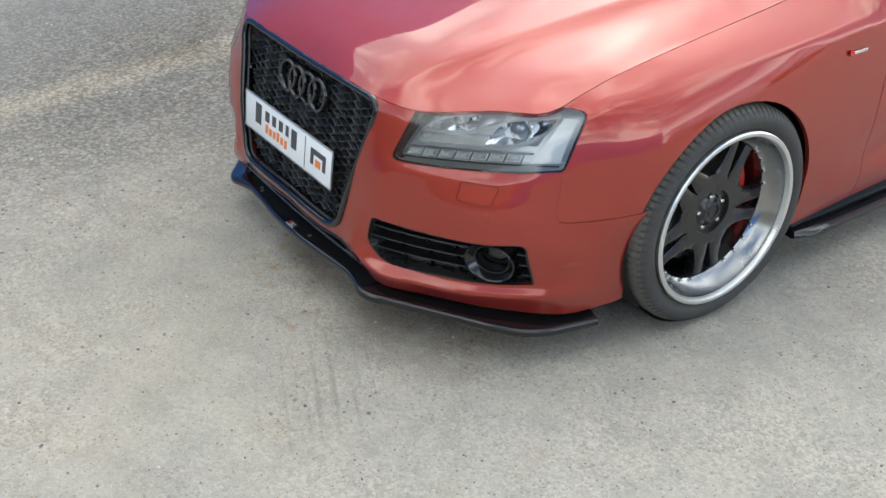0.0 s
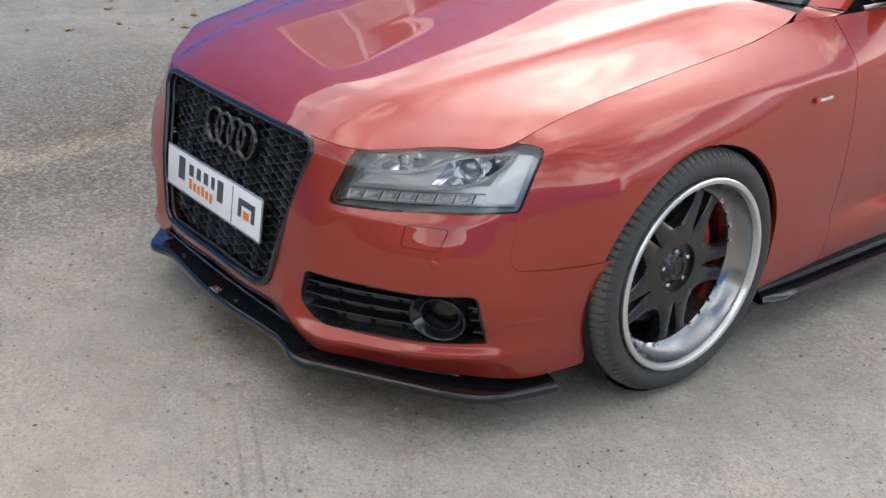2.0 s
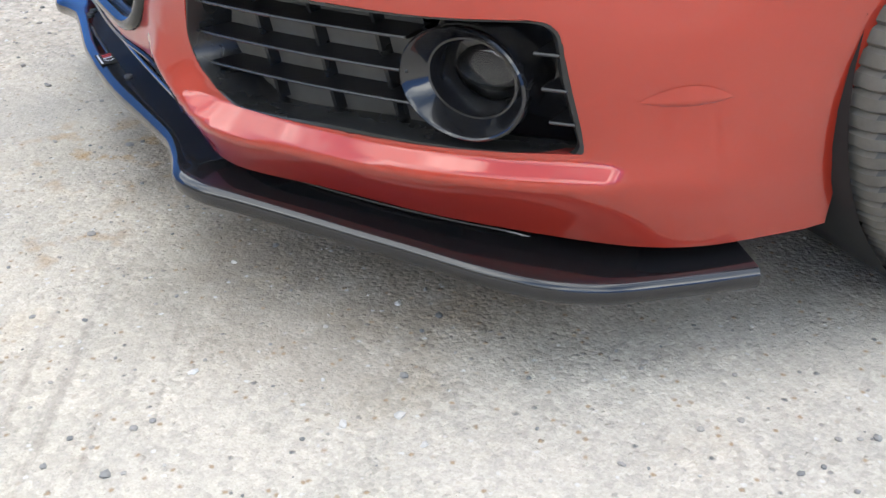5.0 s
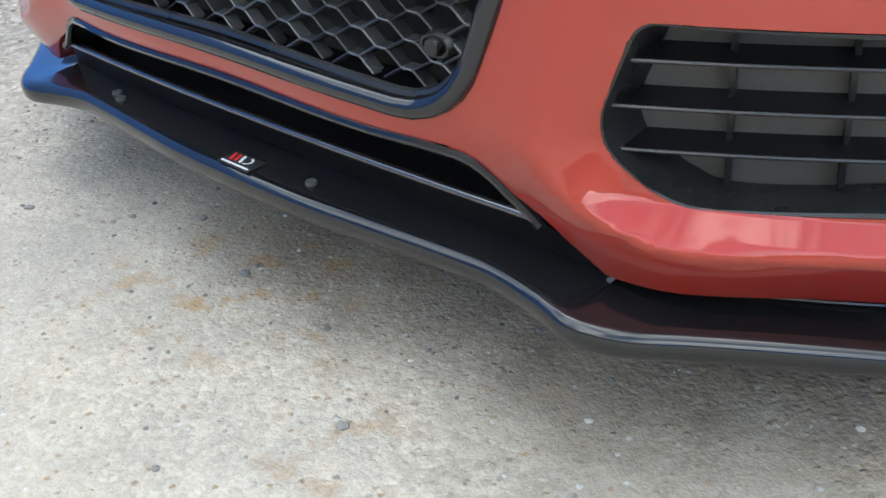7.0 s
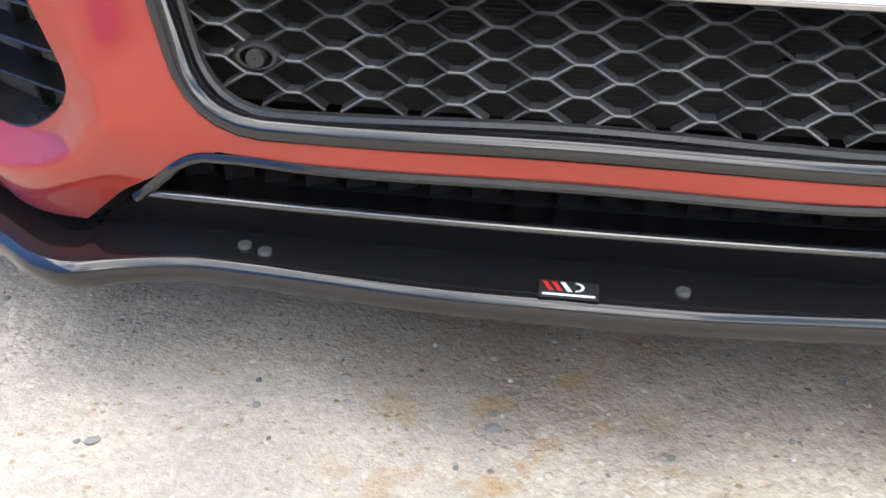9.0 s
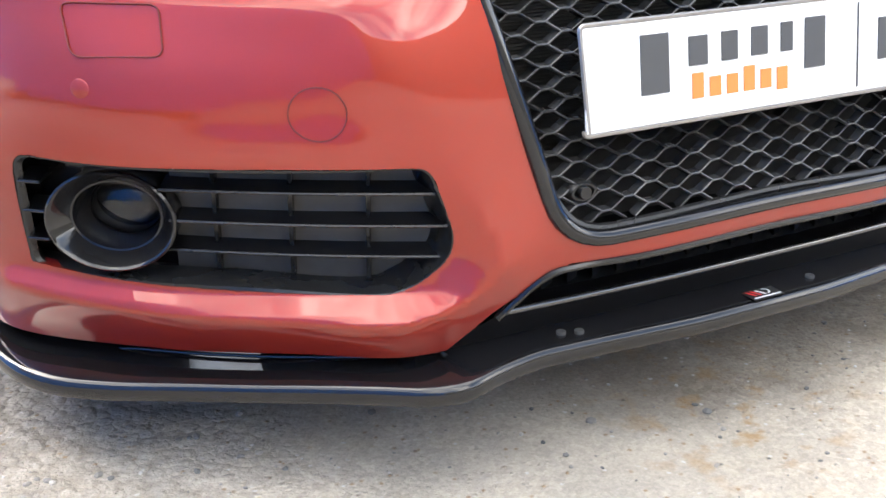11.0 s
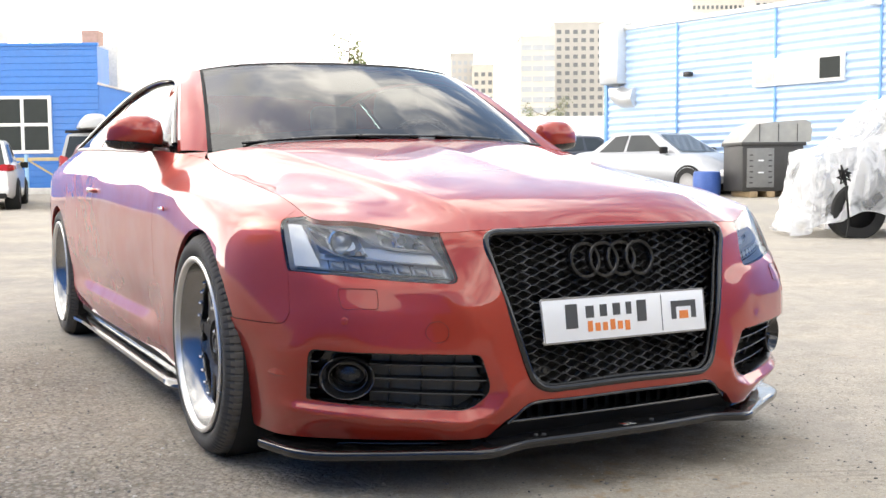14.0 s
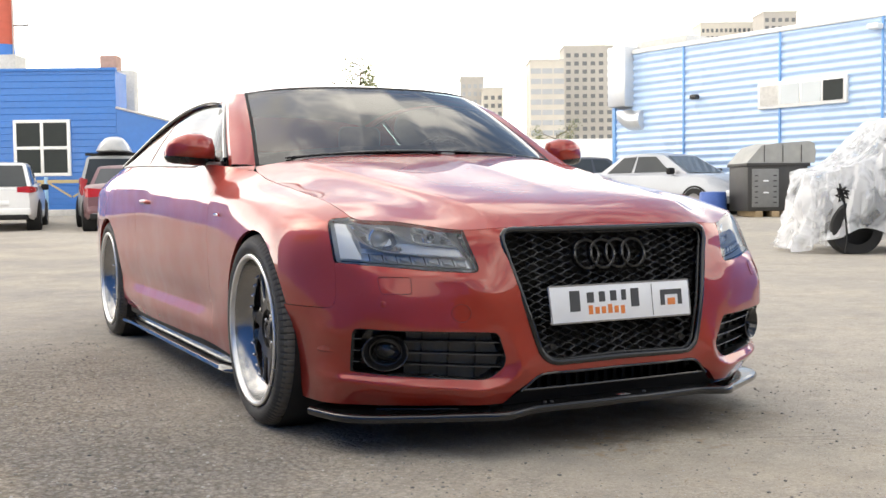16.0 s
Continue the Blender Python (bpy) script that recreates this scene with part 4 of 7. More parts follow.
path = smooth_line([(x, 0, z - .0030) for x, z in ((0, .2495), (.10, .2495), (.19, .2490), (.262, .2480), (.286, .2445), (.304, .2350), (.325, .2165), (.338, .2050), (.348, .1970))], 60)
path[:, 1] = [nose_at(max(.02, p[0]), p[2] + .002)[0] + .0008 for p in path]
path = evened(path, 12)
line = np.concatenate([path[:0:-1] * (-1, 1, 1), path])
pts = line.tolist()
tube(bm, pts, .0046, 8)
part("vent_trim", bm, GLOSS_BLACK, car)
bm = bmesh.new()
line = np.array(pts)
grid_faces(bm, [(line + np.array((0, dy, 0))).tolist() for dy in (0, .02, .055)])
part("vent_surround", bm, SATIN_BLACK, car)
for k in range(19):      # slanted fins standing in the slot
    x = -.315 + .035 * k
    bm = bmesh.new()
    foot = [(x - .012, -.728, .186), (x + .010, -.716, .186), (x + .010, -.692, .186), (x + .004, -.692, .186)]
    lower, upper = ([bm.verts.new((px, py, pz + dz)) for px, py, pz in foot] for dz in (0, .066))
    bm.faces.new(lower[::-1])
    bm.faces.new(upper)
    for a in range(4):
        bm.faces.new((lower[a], lower[(a + 1) % 4], upper[(a + 1) % 4], upper[a]))
    part("vent_fin", bm, FIN_BLACK, car, smooth=False)


def grille_y(x, z):
    return -.802 + (z - .276) * .205 - .010 * (1 - (x / .38) ** 2) + .016


def edge_line(outline, lift=0.0, inset=0.0):
    c = Vector((0, 0, .47))
    out = []
    for p in outline:
        d = Vector((p.x, 0, p.z)) - c
        d = d * (1 - (inset - .0045 * min(1.0, max(0.0, (p.z - .30) / .15))) / max(d.length, .1))
        q = c + d
        y = -.803 + (q.z - .276) * .21 - .006 * (1 - (q.x / .38) ** 2)
        w = min(1.0, max(0.0, (q.z - .45) / .15))
        y = w * y + (1 - w) * (nose_at(max(.02, abs(q.x)), q.z)[0] + .002) - lift
        out.append((q.x, y, q.z))
    out = evened(np.array(out), 10, True).tolist()
    return out + out[:1]


def dense(outline, n=10):
    """More points on the long sides of a closed outline."""
    out = []
    for a, b in zip(outline, outline[1:] + outline[:1]):
        k = max(1, int((b - a).length / .03))
        out += [a + (b - a) * i / k for i in range(k)]
    return out


ring = dense(GRILLE)
grille = part("grille_frame", tube(bmesh.new(), edge_line(ring, .002, .0085), .0095, 10, False, (0, 1, 0)), GLOSS_BLACK, car, "gloss black grille surround")
part("grille_inner_frame", tube(bmesh.new(), edge_line(ring, -.010, .019), .0050, 8, False, (0, 1, 0)), SATIN_BLACK, grille)


def in_grille(x, z):
    w = .289 + (z - .271) * (.392 - .289) / .401 - .018
    return .284 < z < .662 and abs(x) < w and not (z < .310 and abs(x) > w - (z - .275) * .5 - .01)


def honeycomb():
    """Bars of stretched six-sided cells."""
    bm = bmesh.new()
    a, run, h = .0125, .0178, .0113
    done = set()
    for i in range(-16, 17):
        for j in range(-3, 18):
            cx = i * (a + run)
            cz = .317 + j * 2 * h + (h if i % 2 else 0)
            ring = [(cx - a / 2 - run, cz), (cx - a / 2, cz + h), (cx + a / 2, cz + h), (cx + a / 2 + run, cz), (cx + a / 2, cz - h), (cx - a / 2, cz - h)]
            for p, q in zip(ring, ring[1:] + ring[:1]):
                key = tuple(sorted(((round(p[0], 4), round(p[1], 4)), (round(q[0], 4), round(q[1], 4)))))
                if key in done or not (in_grille(*p) or in_grille(*q)):
                    continue
                done.add(key)
                d = Vector((q[0] - p[0], 0, q[1] - p[1]))
                n = Vector((-d.z, 0, d.x)).normalized() * .0013
                y0, y1 = grille_y(*p), grille_y(*q)
                v = []
                for (x, z), y in ((p, y0), (q, y1)):
                    c = Vector((x, y, z))
                    v += [c - n * 1.6 + Vector((0, .013, 0)), c - n + Vector((0, .001, 0)), c, c + n + Vector((0, .001, 0)), c + n * 1.6 + Vector((0, .013, 0))]
                v = [bm.verts.new(p) for p in v]
                for k in range(4):
                    bm.faces.new((v[k], v[k + 1], v[k + 6], v[k + 5]))
    return bm


part("grille_mesh", honeycomb(), MESH_BLACK, grille, "black honeycomb grille mesh")
# cooler behind the mesh, with fine ribs
bm = bmesh.new()
rows = []
for k in range(112):
    z = .262 + .415 * k / 112
    y = grille_y(0, z) + .075
    xw = .33 + .09 * k / 112
    rows += [[(x, y, z) for x in (-xw, 0, xw)], [(x, y - .006, z + .0014) for x in (-xw, 0, xw)], [(x, y, z + .0028) for x in (-xw, 0, xw)]]
grid_faces(bm, rows)
part("cooler", bm, COOLER, car, smooth=False)
for side in (1, -1):
    bm = bmesh.new()
    c = Vector((side * .240, grille_y(.24, .319) - .004, .319))
    lathe(bm, [(-.002, .0005), (-.002, .0068), (-.0005, .0078), (.012, .0082)], 20, "y", c)
    part("parking_sensor", bm, SATIN_BLACK, grille)
    bm = bmesh.new()
    lathe(bm, [(.002, .0082), (.0018, .0100), (.006, .0125), (.012, .0130)], 24, "y")
    bmesh.ops.transform(bm, matrix=Matrix.Translation(c) @ Matrix.Diagonal((1.55, 1, .95, 1)), verts=bm.verts[:])
    part("sensor_mount", bm, SATIN_BLACK, grille)
# four linked rings
for k in range(4):
    cx = -.087 + .058 * k
    bm = bmesh.new()
    R, r = .0430, .0056
    rows = []
    for i in range(40):
        a = 2 * math.pi * i / 40
        x, z = cx + R * math.cos(a), .590 + R * math.sin(a)
        y = grille_y(0, .59) - .012 - (.002 if k % 2 else 0) + (z - .59) * .205
        rad = Vector((math.cos(a), 0, math.sin(a)))
        rows.append([(Vector((x, y, z)) + rad * px + Vector((0, py, 0))).to_tuple() for px, py in ((-r, .014), (-r, -.001), (-r * .6, -.004), (r * .6, -.004), (r, -.001), (r, .014))])
    rows.append(rows[0])
    grid_faces(bm, rows, flip=True)
    part("emblem_ring", bm, GLOSS_BLACK, grille, "gloss black emblem ring")

# plate in a thin frame, with plain bars and shapes
PLATE_UP = (Vector((0, -.798, .4985)) - Vector((0, -.812, .3905))).normalized()
PLATE_M = Matrix.Translation((0, -.806, .4445)) @ Matrix(((1, 0, 0, 0), (0, PLATE_UP.z, PLATE_UP.y, 0), (0, -PLATE_UP.y, PLATE_UP.z, 0), (0, 0, 0, 1)))


def on_plate(lo, hi, bevel=0.0):
    bm = box(lo, hi, bevel)
    bmesh.ops.transform(bm, matrix=PLATE_M, verts=bm.verts[:])
    return bm


plate = part("number_plate", on_plate((-.259, -.002, -.0535), (.259, .002, .0535), .0015), PLATE_WHITE, car, "white show plate with dark grey and orange bars")
part("plate_frame", tube(bmesh.new(), [(PLATE_M @ p).to_tuple() for p in rounded([(-.261, 0, -.0555), (.261, 0, -.0555), (.261, 0, .0555), (-.261, 0, .0555)], .006, 4) + [Vector((-.255, 0, -.0555))]], .0028, 6, False, (0, 1, 0)), STEEL, plate)
part("plate_back", on_plate((-.24, .003, -.045), (.24, .022, .045), .002), SATIN_BLACK, plate)
f0 = -.0034
marks = []
for x0, x1, z0, z1 in ((-.190, -.144, -.022, .040), (-.128, -.093, .002, .033), (-.084, -.052, .003, .034), (-.043, -.010, .004, .035), (-.001, .026, .004, .036), (.034, .074, -.018, .038)):
    marks.append((x0, x1 - .010, z0, z1, PRINT_GREY))
for k in range(6):
    x0 = -.124 + .0235 * k
    marks.append((x0, x0 + .015, -.033 - (.004 if k == 5 else 0), -.012 + (.006 if k in (0, 3) else 0), PRINT_ORANGE))
marks += [(.114, .1155, -.048, .048, PRINT_GREY), (.147, .230, .012, .028, PRINT_GREY), (.147, .163, -.020, .012, PRINT_GREY), (.214, .230, -.020, .012, PRINT_GREY), (.174, .203, -.020, .001, PRINT_ORANGE)]
for x0, x1, z0, z1, m in marks:
    part("plate_bar", on_plate((x0, f0, z0), (x1, -.002, z1)), m, plate)


def on_nose(x, z, lift=0.0006):
    y, n = nose_at(x, z)
    return Vector((x, y, z)) + n * lift


# headlamps
HL = [Vector(p) for p in ((.458, -.740, .550), (.803, -.463, .578), (.800, -.402, .704), (.490, -.677, .676))]
LAMP_IN = -Vector(HEADLAMP_WAY).normalized()


def lamp_at(s, t, depth):
    s, t, depth = float(s), float(t), float(depth)
    p = (1 - t) * ((1 - s) * HL[0] + s * HL[1]) + t * ((1 - s) * HL[3] + s * HL[2])
    return p + Vector((.55, -.80, .1)).normalized() * (.030 * 4 * s * (1 - s)) * 0.6 + LAMP_IN * depth


def headlamp(side):
    def put(name, bm, m, parent, label=""):
        return part(name, bm if side > 0 else flipped(bm), m, parent, label)
    # bowl with a dark rim wall
    bowl = lamp_cover.copy()
    rim = [e for e in bowl.edges if e.is_boundary]
    c = sum((v.co for v in bowl.verts), Vector()) / len(bowl.verts)
    wall, inner = bmesh.new(), bmesh.new()
    for e in rim:
        a, b = e.verts[0].co, e.verts[1].co
        a2, b2 = (c + (p - c) * .97 + LAMP_IN * .062 for p in (a, b))
        a1, b1 = (c + (p - c) * .974 + LAMP_IN * .008 for p in (a, b))
        wall.faces.new([wall.verts.new(p) for p in (a + LAMP_IN * .002, b + LAMP_IN * .002, b1, a1)])
        inner.faces.new([inner.verts.new(p) for p in (a1, b1, b2, a2)])
    for w_ in (wall, inner):
        bmesh.ops.remove_doubles(w_, verts=w_.verts[:], dist=1e-5)
    for v in bowl.verts:
        v.co = c + (v.co - c) * .97 + LAMP_IN * .062
    lamp = put("headlamp", wall, MATT_BLACK, car, "clear headlamp with silver reflectors and a black rim")
    put("reflector_wall", inner, SILVER_BOWL, lamp)
    put("reflector_bowl", bowl, SILVER_BOWL, lamp)
    cover = lamp_cover.copy()
    bmesh.ops.delete(cover, geom=[], context="VERTS")
    put("lamp_cover", facing(cover, HEADLAMP_WAY), LAMP_GLASS, lamp, "clear lamp cover")
    # row of daytime lights in a silver tray
    bm = bmesh.new()
    grid_faces(bm, [[lamp_at(s, t, d).to_tuple() for s in np.linspace(.07, .80, 20)] for t, d in ((.08, .012), (.07, .030), (.25, .030), (.255, .012))], flip=True)
    put("light_tray", bm, SILVER_BOWL, lamp)
    for k in range(7):
        s = .115 + .098 * k
        bm = bmesh.new()
        rows = []
        for a in range(5):
            row = []
            for b in range(5):
                x, y = (a / 4 - .5), (b / 4 - .5)
                row.append(lamp_at(s + x * .066, .165 + y * .13, .024 - .012 * (1 - 2 * max(abs(x), abs(y)) ** 2 * 2)).to_tuple())
            rows.append(row)
        grid_faces(bm, rows)
        put("led_lens", bm, LED_CLEAR, lamp)
        bm = tube(bmesh.new(), [lamp_at(s + .049, t, .018).to_tuple() for t in (.08, .17, .25)], .0018, 6)
        put("light_divider", bm, TRIM_GREY, lamp)
    # bright ribs: one runs over the row of lights and sweeps up outside, one divides the two cavities
    for pts, half_t in (([(.07, .30), (.25, .305), (.50, .30), (.64, .335), (.75, .45), (.82, .64), (.865, .95)], .018), ([(.07, .30), (.085, .52), (.13, .74), (.24, .90), (.36, .95)], .014),
                        ([(.10, .565), (.26, .570), (.37, .590), (.46, .70), (.58, .86), (.74, .93), (.86, .945)], .022)):
        mid = smooth_line([(a, b, 0) for a, b in pts], 40)
        side_ = plan_normals(mid)
        rows = [[lamp_at(p[0] + q[0] * f * half_t * .45, p[1] + q[1] * f * half_t, d).to_tuple() for p, q in zip(mid, side_)] for f, d in ((-1.6, .040), (-1, .017), (0, .014), (1, .017), (1.6, .040))]
        bm = bmesh.new()
        grid_faces(bm, rows)
        put("light_guide", bm, SILVER_BOWL, lamp)
    # dark panel between the two ribs
    bm = bmesh.new()
    grid_faces(bm, [[lamp_at(s, t, .034).to_tuple() for s in np.linspace(.085, .52 + .06 * (t - .33), 12)] for t in (.33, .44, .55)])
    put("dark_panel", bm, LAMP_SHADE, lamp)
    # hollow mirrors of the two cavities
    for s0, s1, t0, t1 in ((.50, .80, .38, .93), (.12, .40, .60, .93)):
        rows = []
        for a in np.linspace(0, 1, 11):
            rows.append([lamp_at(s0 + (s1 - s0) * a + (.05 * b if s0 > .4 else 0), t0 + (t1 - t0) * b, .030 + .040 * (1 - (2 * a - 1) ** 2) * (1 - (2 * b - 1) ** 2)).to_tuple() for b in np.linspace(0, 1, 9)])
        bm = bmesh.new()
        grid_faces(bm, rows)
        put("cavity_mirror", bm, LAMP_MIRROR, lamp)
    # dark inner end
    bm = bmesh.new()
    grid_faces(bm, [[lamp_at(s, t, .018).to_tuple() for s in np.linspace(.0 + .01 * t, .035 + .03 * t, 4)] for t in np.linspace(.03, .97, 8)])
    put("lamp_bezel", bm, SATIN_BLACK, lamp)
    bm = bmesh.new()
    grid_faces(bm, [[lamp_at(s, t, .018).to_tuple() for s in np.linspace(.03, .97, 16)] for t in (.02, .04, .055)])
    put("lamp_lower_bezel", bm, SATIN_BLACK, lamp)
    # silver wing at the outer end
    bm = bmesh.new()
    grid_faces(bm, [[lamp_at(s, t, .014 + .012 * (1 - q)).to_tuple() for q, s in zip(np.linspace(0, 1, 5), np.linspace(.80 + .09 * t, .965, 5))] for t in np.linspace(.10, .93, 9)])
    put("silver_wing", bm, SILVER_BOWL, lamp)
    # projector and small side lamp
    for s, t, r, d in ((.655, .645, .029, .052), (.27, .76, .011, .052)):
        c = lamp_at(s, t, d)
        bm = bmesh.new()
        lathe(bm, [(.006, r * 1.25), (-.004, r * 1.22), (-.006, r * 1.05), (.002, r * 1.0)], 32, "y")
        bmesh.ops.transform(bm, matrix=Matrix.Translation(c) @ pose(0, 0, 0, 0, 0, 22), verts=bm.verts[:])
        put("projector_ring", bm, LAMP_MIRROR, lamp)
        bm = bmesh.new()
        lathe(bm, [(-r * .75, .0003), (-r * .70, r * .35), (-r * .5, r * .7), (-r * .2, r * .94), (.004, r)], 28, "y")
        bmesh.ops.transform(bm, matrix=Matrix.Translation(c) @ pose(0, 0, 0, 0, 0, 22), verts=bm.verts[:])
        put("projector_lens", bm, LAMP_BALL, lamp)


LAMP_BALL = mat("projector_glass", (0.34, 0.36, 0.38), 0.05, 0.6, 1.0, noise_amt=0.0)
FOG_PLASTIC = mat("fog_grille_back", (0.115, 0.108, 0.095), 0.55, noise_amt=0.15, noise_scale=60)
FP = [Vector(p) for p in ((.412, -.755, .235), (.784, -.517, .252), (.790, -.558, .384), (.418, -.779, .372))]
FOG_IN = Vector((-.42, .905, 0)).normalized()


def fog_at(s, t, depth):
    s, t, depth = float(s), float(t), float(depth)
    p = (1 - t) * ((1 - s) * FP[0] + s * FP[1]) + t * ((1 - s) * FP[3] + s * FP[2])
    return p - FOG_IN * (.016 * 4 * s * (1 - s)) + FOG_IN * depth


def fog_pocket(side):
    def put(name, bm, m, parent, label=""):
        return part(name, bm if side > 0 else flipped(bm), m, parent, label)
    bm = bmesh.new()
    grid_faces(bm, [[fog_at(s, t, .040).to_tuple() for s in np.linspace(-.06, .63, 12)] for t in (-.15, .5, 1.1)])
    pocket = put("fog_grille", bm, FOG_PLASTIC, car, "black slatted fog-lamp grille")
    # trim round the opening
    outline = dense([Vector((p.x, 0, p.z)) for p in FOG])
    rows = []
    for inset, lift, deep in ((.0005, -.0005, 0), (.004, -.0010, 0), (.006, -.006, 0), (.006, -.006, .050)):
        row = []
        for p in outline:
            d = Vector((.59 - p.x, 0, .31 - p.z))
            q = p + d.normalized() * inset
            row.append((on_nose(q.x, q.z, lift) + Vector((0, deep, 0))).to_tuple())
        rows.append(row)
    bm = bmesh.new()
    grid_faces(bm, rows, closed=True)
    put("fog_surround", bm, SATIN_BLACK, pocket)
    for t, reach in ((.245, .640), (.51, .622), (.78, .640)):
        for s0, s1 in ((-.045, reach), (.935, .990)):
            bm = bmesh.new()
            s = np.linspace(s0, s1, 16)
            grid_faces(bm, [[fog_at(q, t + dt, d).to_tuple() for q in s] for dt, d in ((.034, .046), (.014, .009), (.007, .005), (-.007, .005), (-.014, .009), (-.016, .046))], flip=True)
            put("slat", bm, PANEL_BLACK, pocket)
            put("slat_edge", tube(bmesh.new(), [fog_at(q, t + .002, .0045).to_tuple() for q in s], .0017, 6), SATIN_BLACK, pocket)
    for s0 in (.15, .336, .52):
        bm = bmesh.new()
        grid_faces(bm, [[fog_at(s0 + ds, t, d).to_tuple() for t in (-.02, .5, 1.02)] for ds, d in ((-.007, .044), (-.005, .026), (.005, .026), (.007, .044))])
        put("divider", bm, SATIN_BLACK, pocket)
    # blank plate behind the lamp
    bm = bmesh.new()
    grid_faces(bm, [[fog_at(s, t, .052).to_tuple() for s in np.linspace(.60, 1.02, 6)] for t in (-.05, .5, 1.05)])
    put("fog_plate", bm, GLOSS_BLACK, pocket)
    c = fog_at(.765, .49, .012) + Vector((0, -.004, .0))
    m = Matrix.Translation(c) @ pose(0, 0, 0, 0, 0, 30) @ Matrix.Diagonal((1.14, 1, .90, 1))
    bm = bmesh.new()
    lathe(bm, [(.040, .056), (.000, .0610), (-.009, .0618), (-.013, .0610), (-.0145, .0590), (-.013, .0572), (-.0115, .0560), (.000, .0475), (.006, .0435), (.0065, .0415), (.009, .0402), (.044, .0340)], 64, "y")
    bmesh.ops.transform(bm, matrix=m, verts=bm.verts[:])
    put("fog_ring", bm, GLOSS_BLACK, pocket, "gloss black fog-lamp ring")
    bm = bmesh.new()
    lathe(bm, [(.040, .0335), (.050, .028), (.058, .017), (.061, .0005)], 40, "y")
    bmesh.ops.transform(bm, matrix=m, verts=bm.verts[:])
    put("fog_reflector", bm, DARK_ALLOY, pocket)
    bm = bmesh.new()
    lathe(bm, [(.030, .0005), (.031, .015), (.034, .026), (.040, .0335)], 40, "y")
    bmesh.ops.transform(bm, matrix=m, verts=bm.verts[:])
    put("fog_lens", facing(bm, (.5, -.86, 0)), LAMP_GLASS, pocket)
    bm = bmesh.new()
    bmesh.ops.create_icosphere(bm, subdivisions=2, radius=.006, matrix=m @ Matrix.Translation((0, .052, 0)))
    put("fog_bulb", bm, BULB, pocket)


BULB = mat("clear_bulb_glass", (0.50, 0.49, 0.42), 0.15, 0, 0.5, noise_amt=0.05)
for side in (1, -1):
    headlamp(side)
    fog_pocket(side)
lamp_cover.free()
half.free()


# thin joints and covers on the bumper
JOINT = mat("joint_shadow", (0.15, 0.018, 0.012), 0.8, noise_amt=0.1)
for side in (1, -1):
    pts = rounded([(.640, 0, .536), (.722, 0, .538), (.722, 0, .489), (.645, 0, .489)], .010, 5)
    line = [on_nose(p.x, p.z, .0012) for p in dense(pts)]
    bm = tube(bmesh.new(), [p.to_tuple() for p in line + line[:1]], .0010, 5, False)
    part("washer_cover_joint", bm if side > 0 else flipped(bm), JOINT, bumper)
    p, n = on_nose(.720, .460, 0), nose_at(.720, .460)[1]
    bm = bmesh.new()
    lathe(bm, [(.0008, .0005), (.0008, .0085), (.0, .0098)], 20, "z")
    bmesh.ops.transform(bm, matrix=Matrix.Translation(p) @ n.to_track_quat("Z", "Y").to_matrix().to_4x4(), verts=bm.verts[:])
    part("parking_sensor", bm if side > 0 else flipped(bm), PAINT, bumper)
# shallow lens-shaped dimple at each corner of the bumper
for side in (1, -1):
    a, b = Vector((.813, -.484, .312)), Vector((.853, -.400, .309))
    rows = []
    for h, out_ in ((.016, .0003), (.009, .0010), (.003, .0022), (.0, .0026), (-.003, .0018), (-.005, .0003)):
        row = []
        for t in np.linspace(0, 1, 13):
            p = a.lerp(b, float(t))
            bow = 4 * t * (1 - t)
            z = p.z + h * bow
            n = Vector(skin_normal((p.x, p.y, z)))
            _, k, _ = skin_tree.find((p.x, p.y, z))
            base = Vector(shell[divmod(k, shell.shape[1])])
            q = Vector((p.x, p.y, z))
            q += n * ((base - q).dot(n) + out_ * bow + .0002)
            row.append(q.to_tuple())
        rows.append(row)
    bm = bmesh.new()
    grid_faces(bm, rows)
    part("bumper_dimple", bm if side > 0 else flipped(bm), PAINT, bumper)
line = [on_nose(.520 + .026 * math.cos(a), .432 + .026 * math.sin(a), .0006) for a in [2 * math.pi * k / 32 for k in range(33)]]
part("tow_cover_joint", flipped(tube(bmesh.new(), [p.to_tuple() for p in line], .0009, 5, False)), JOINT, bumper)


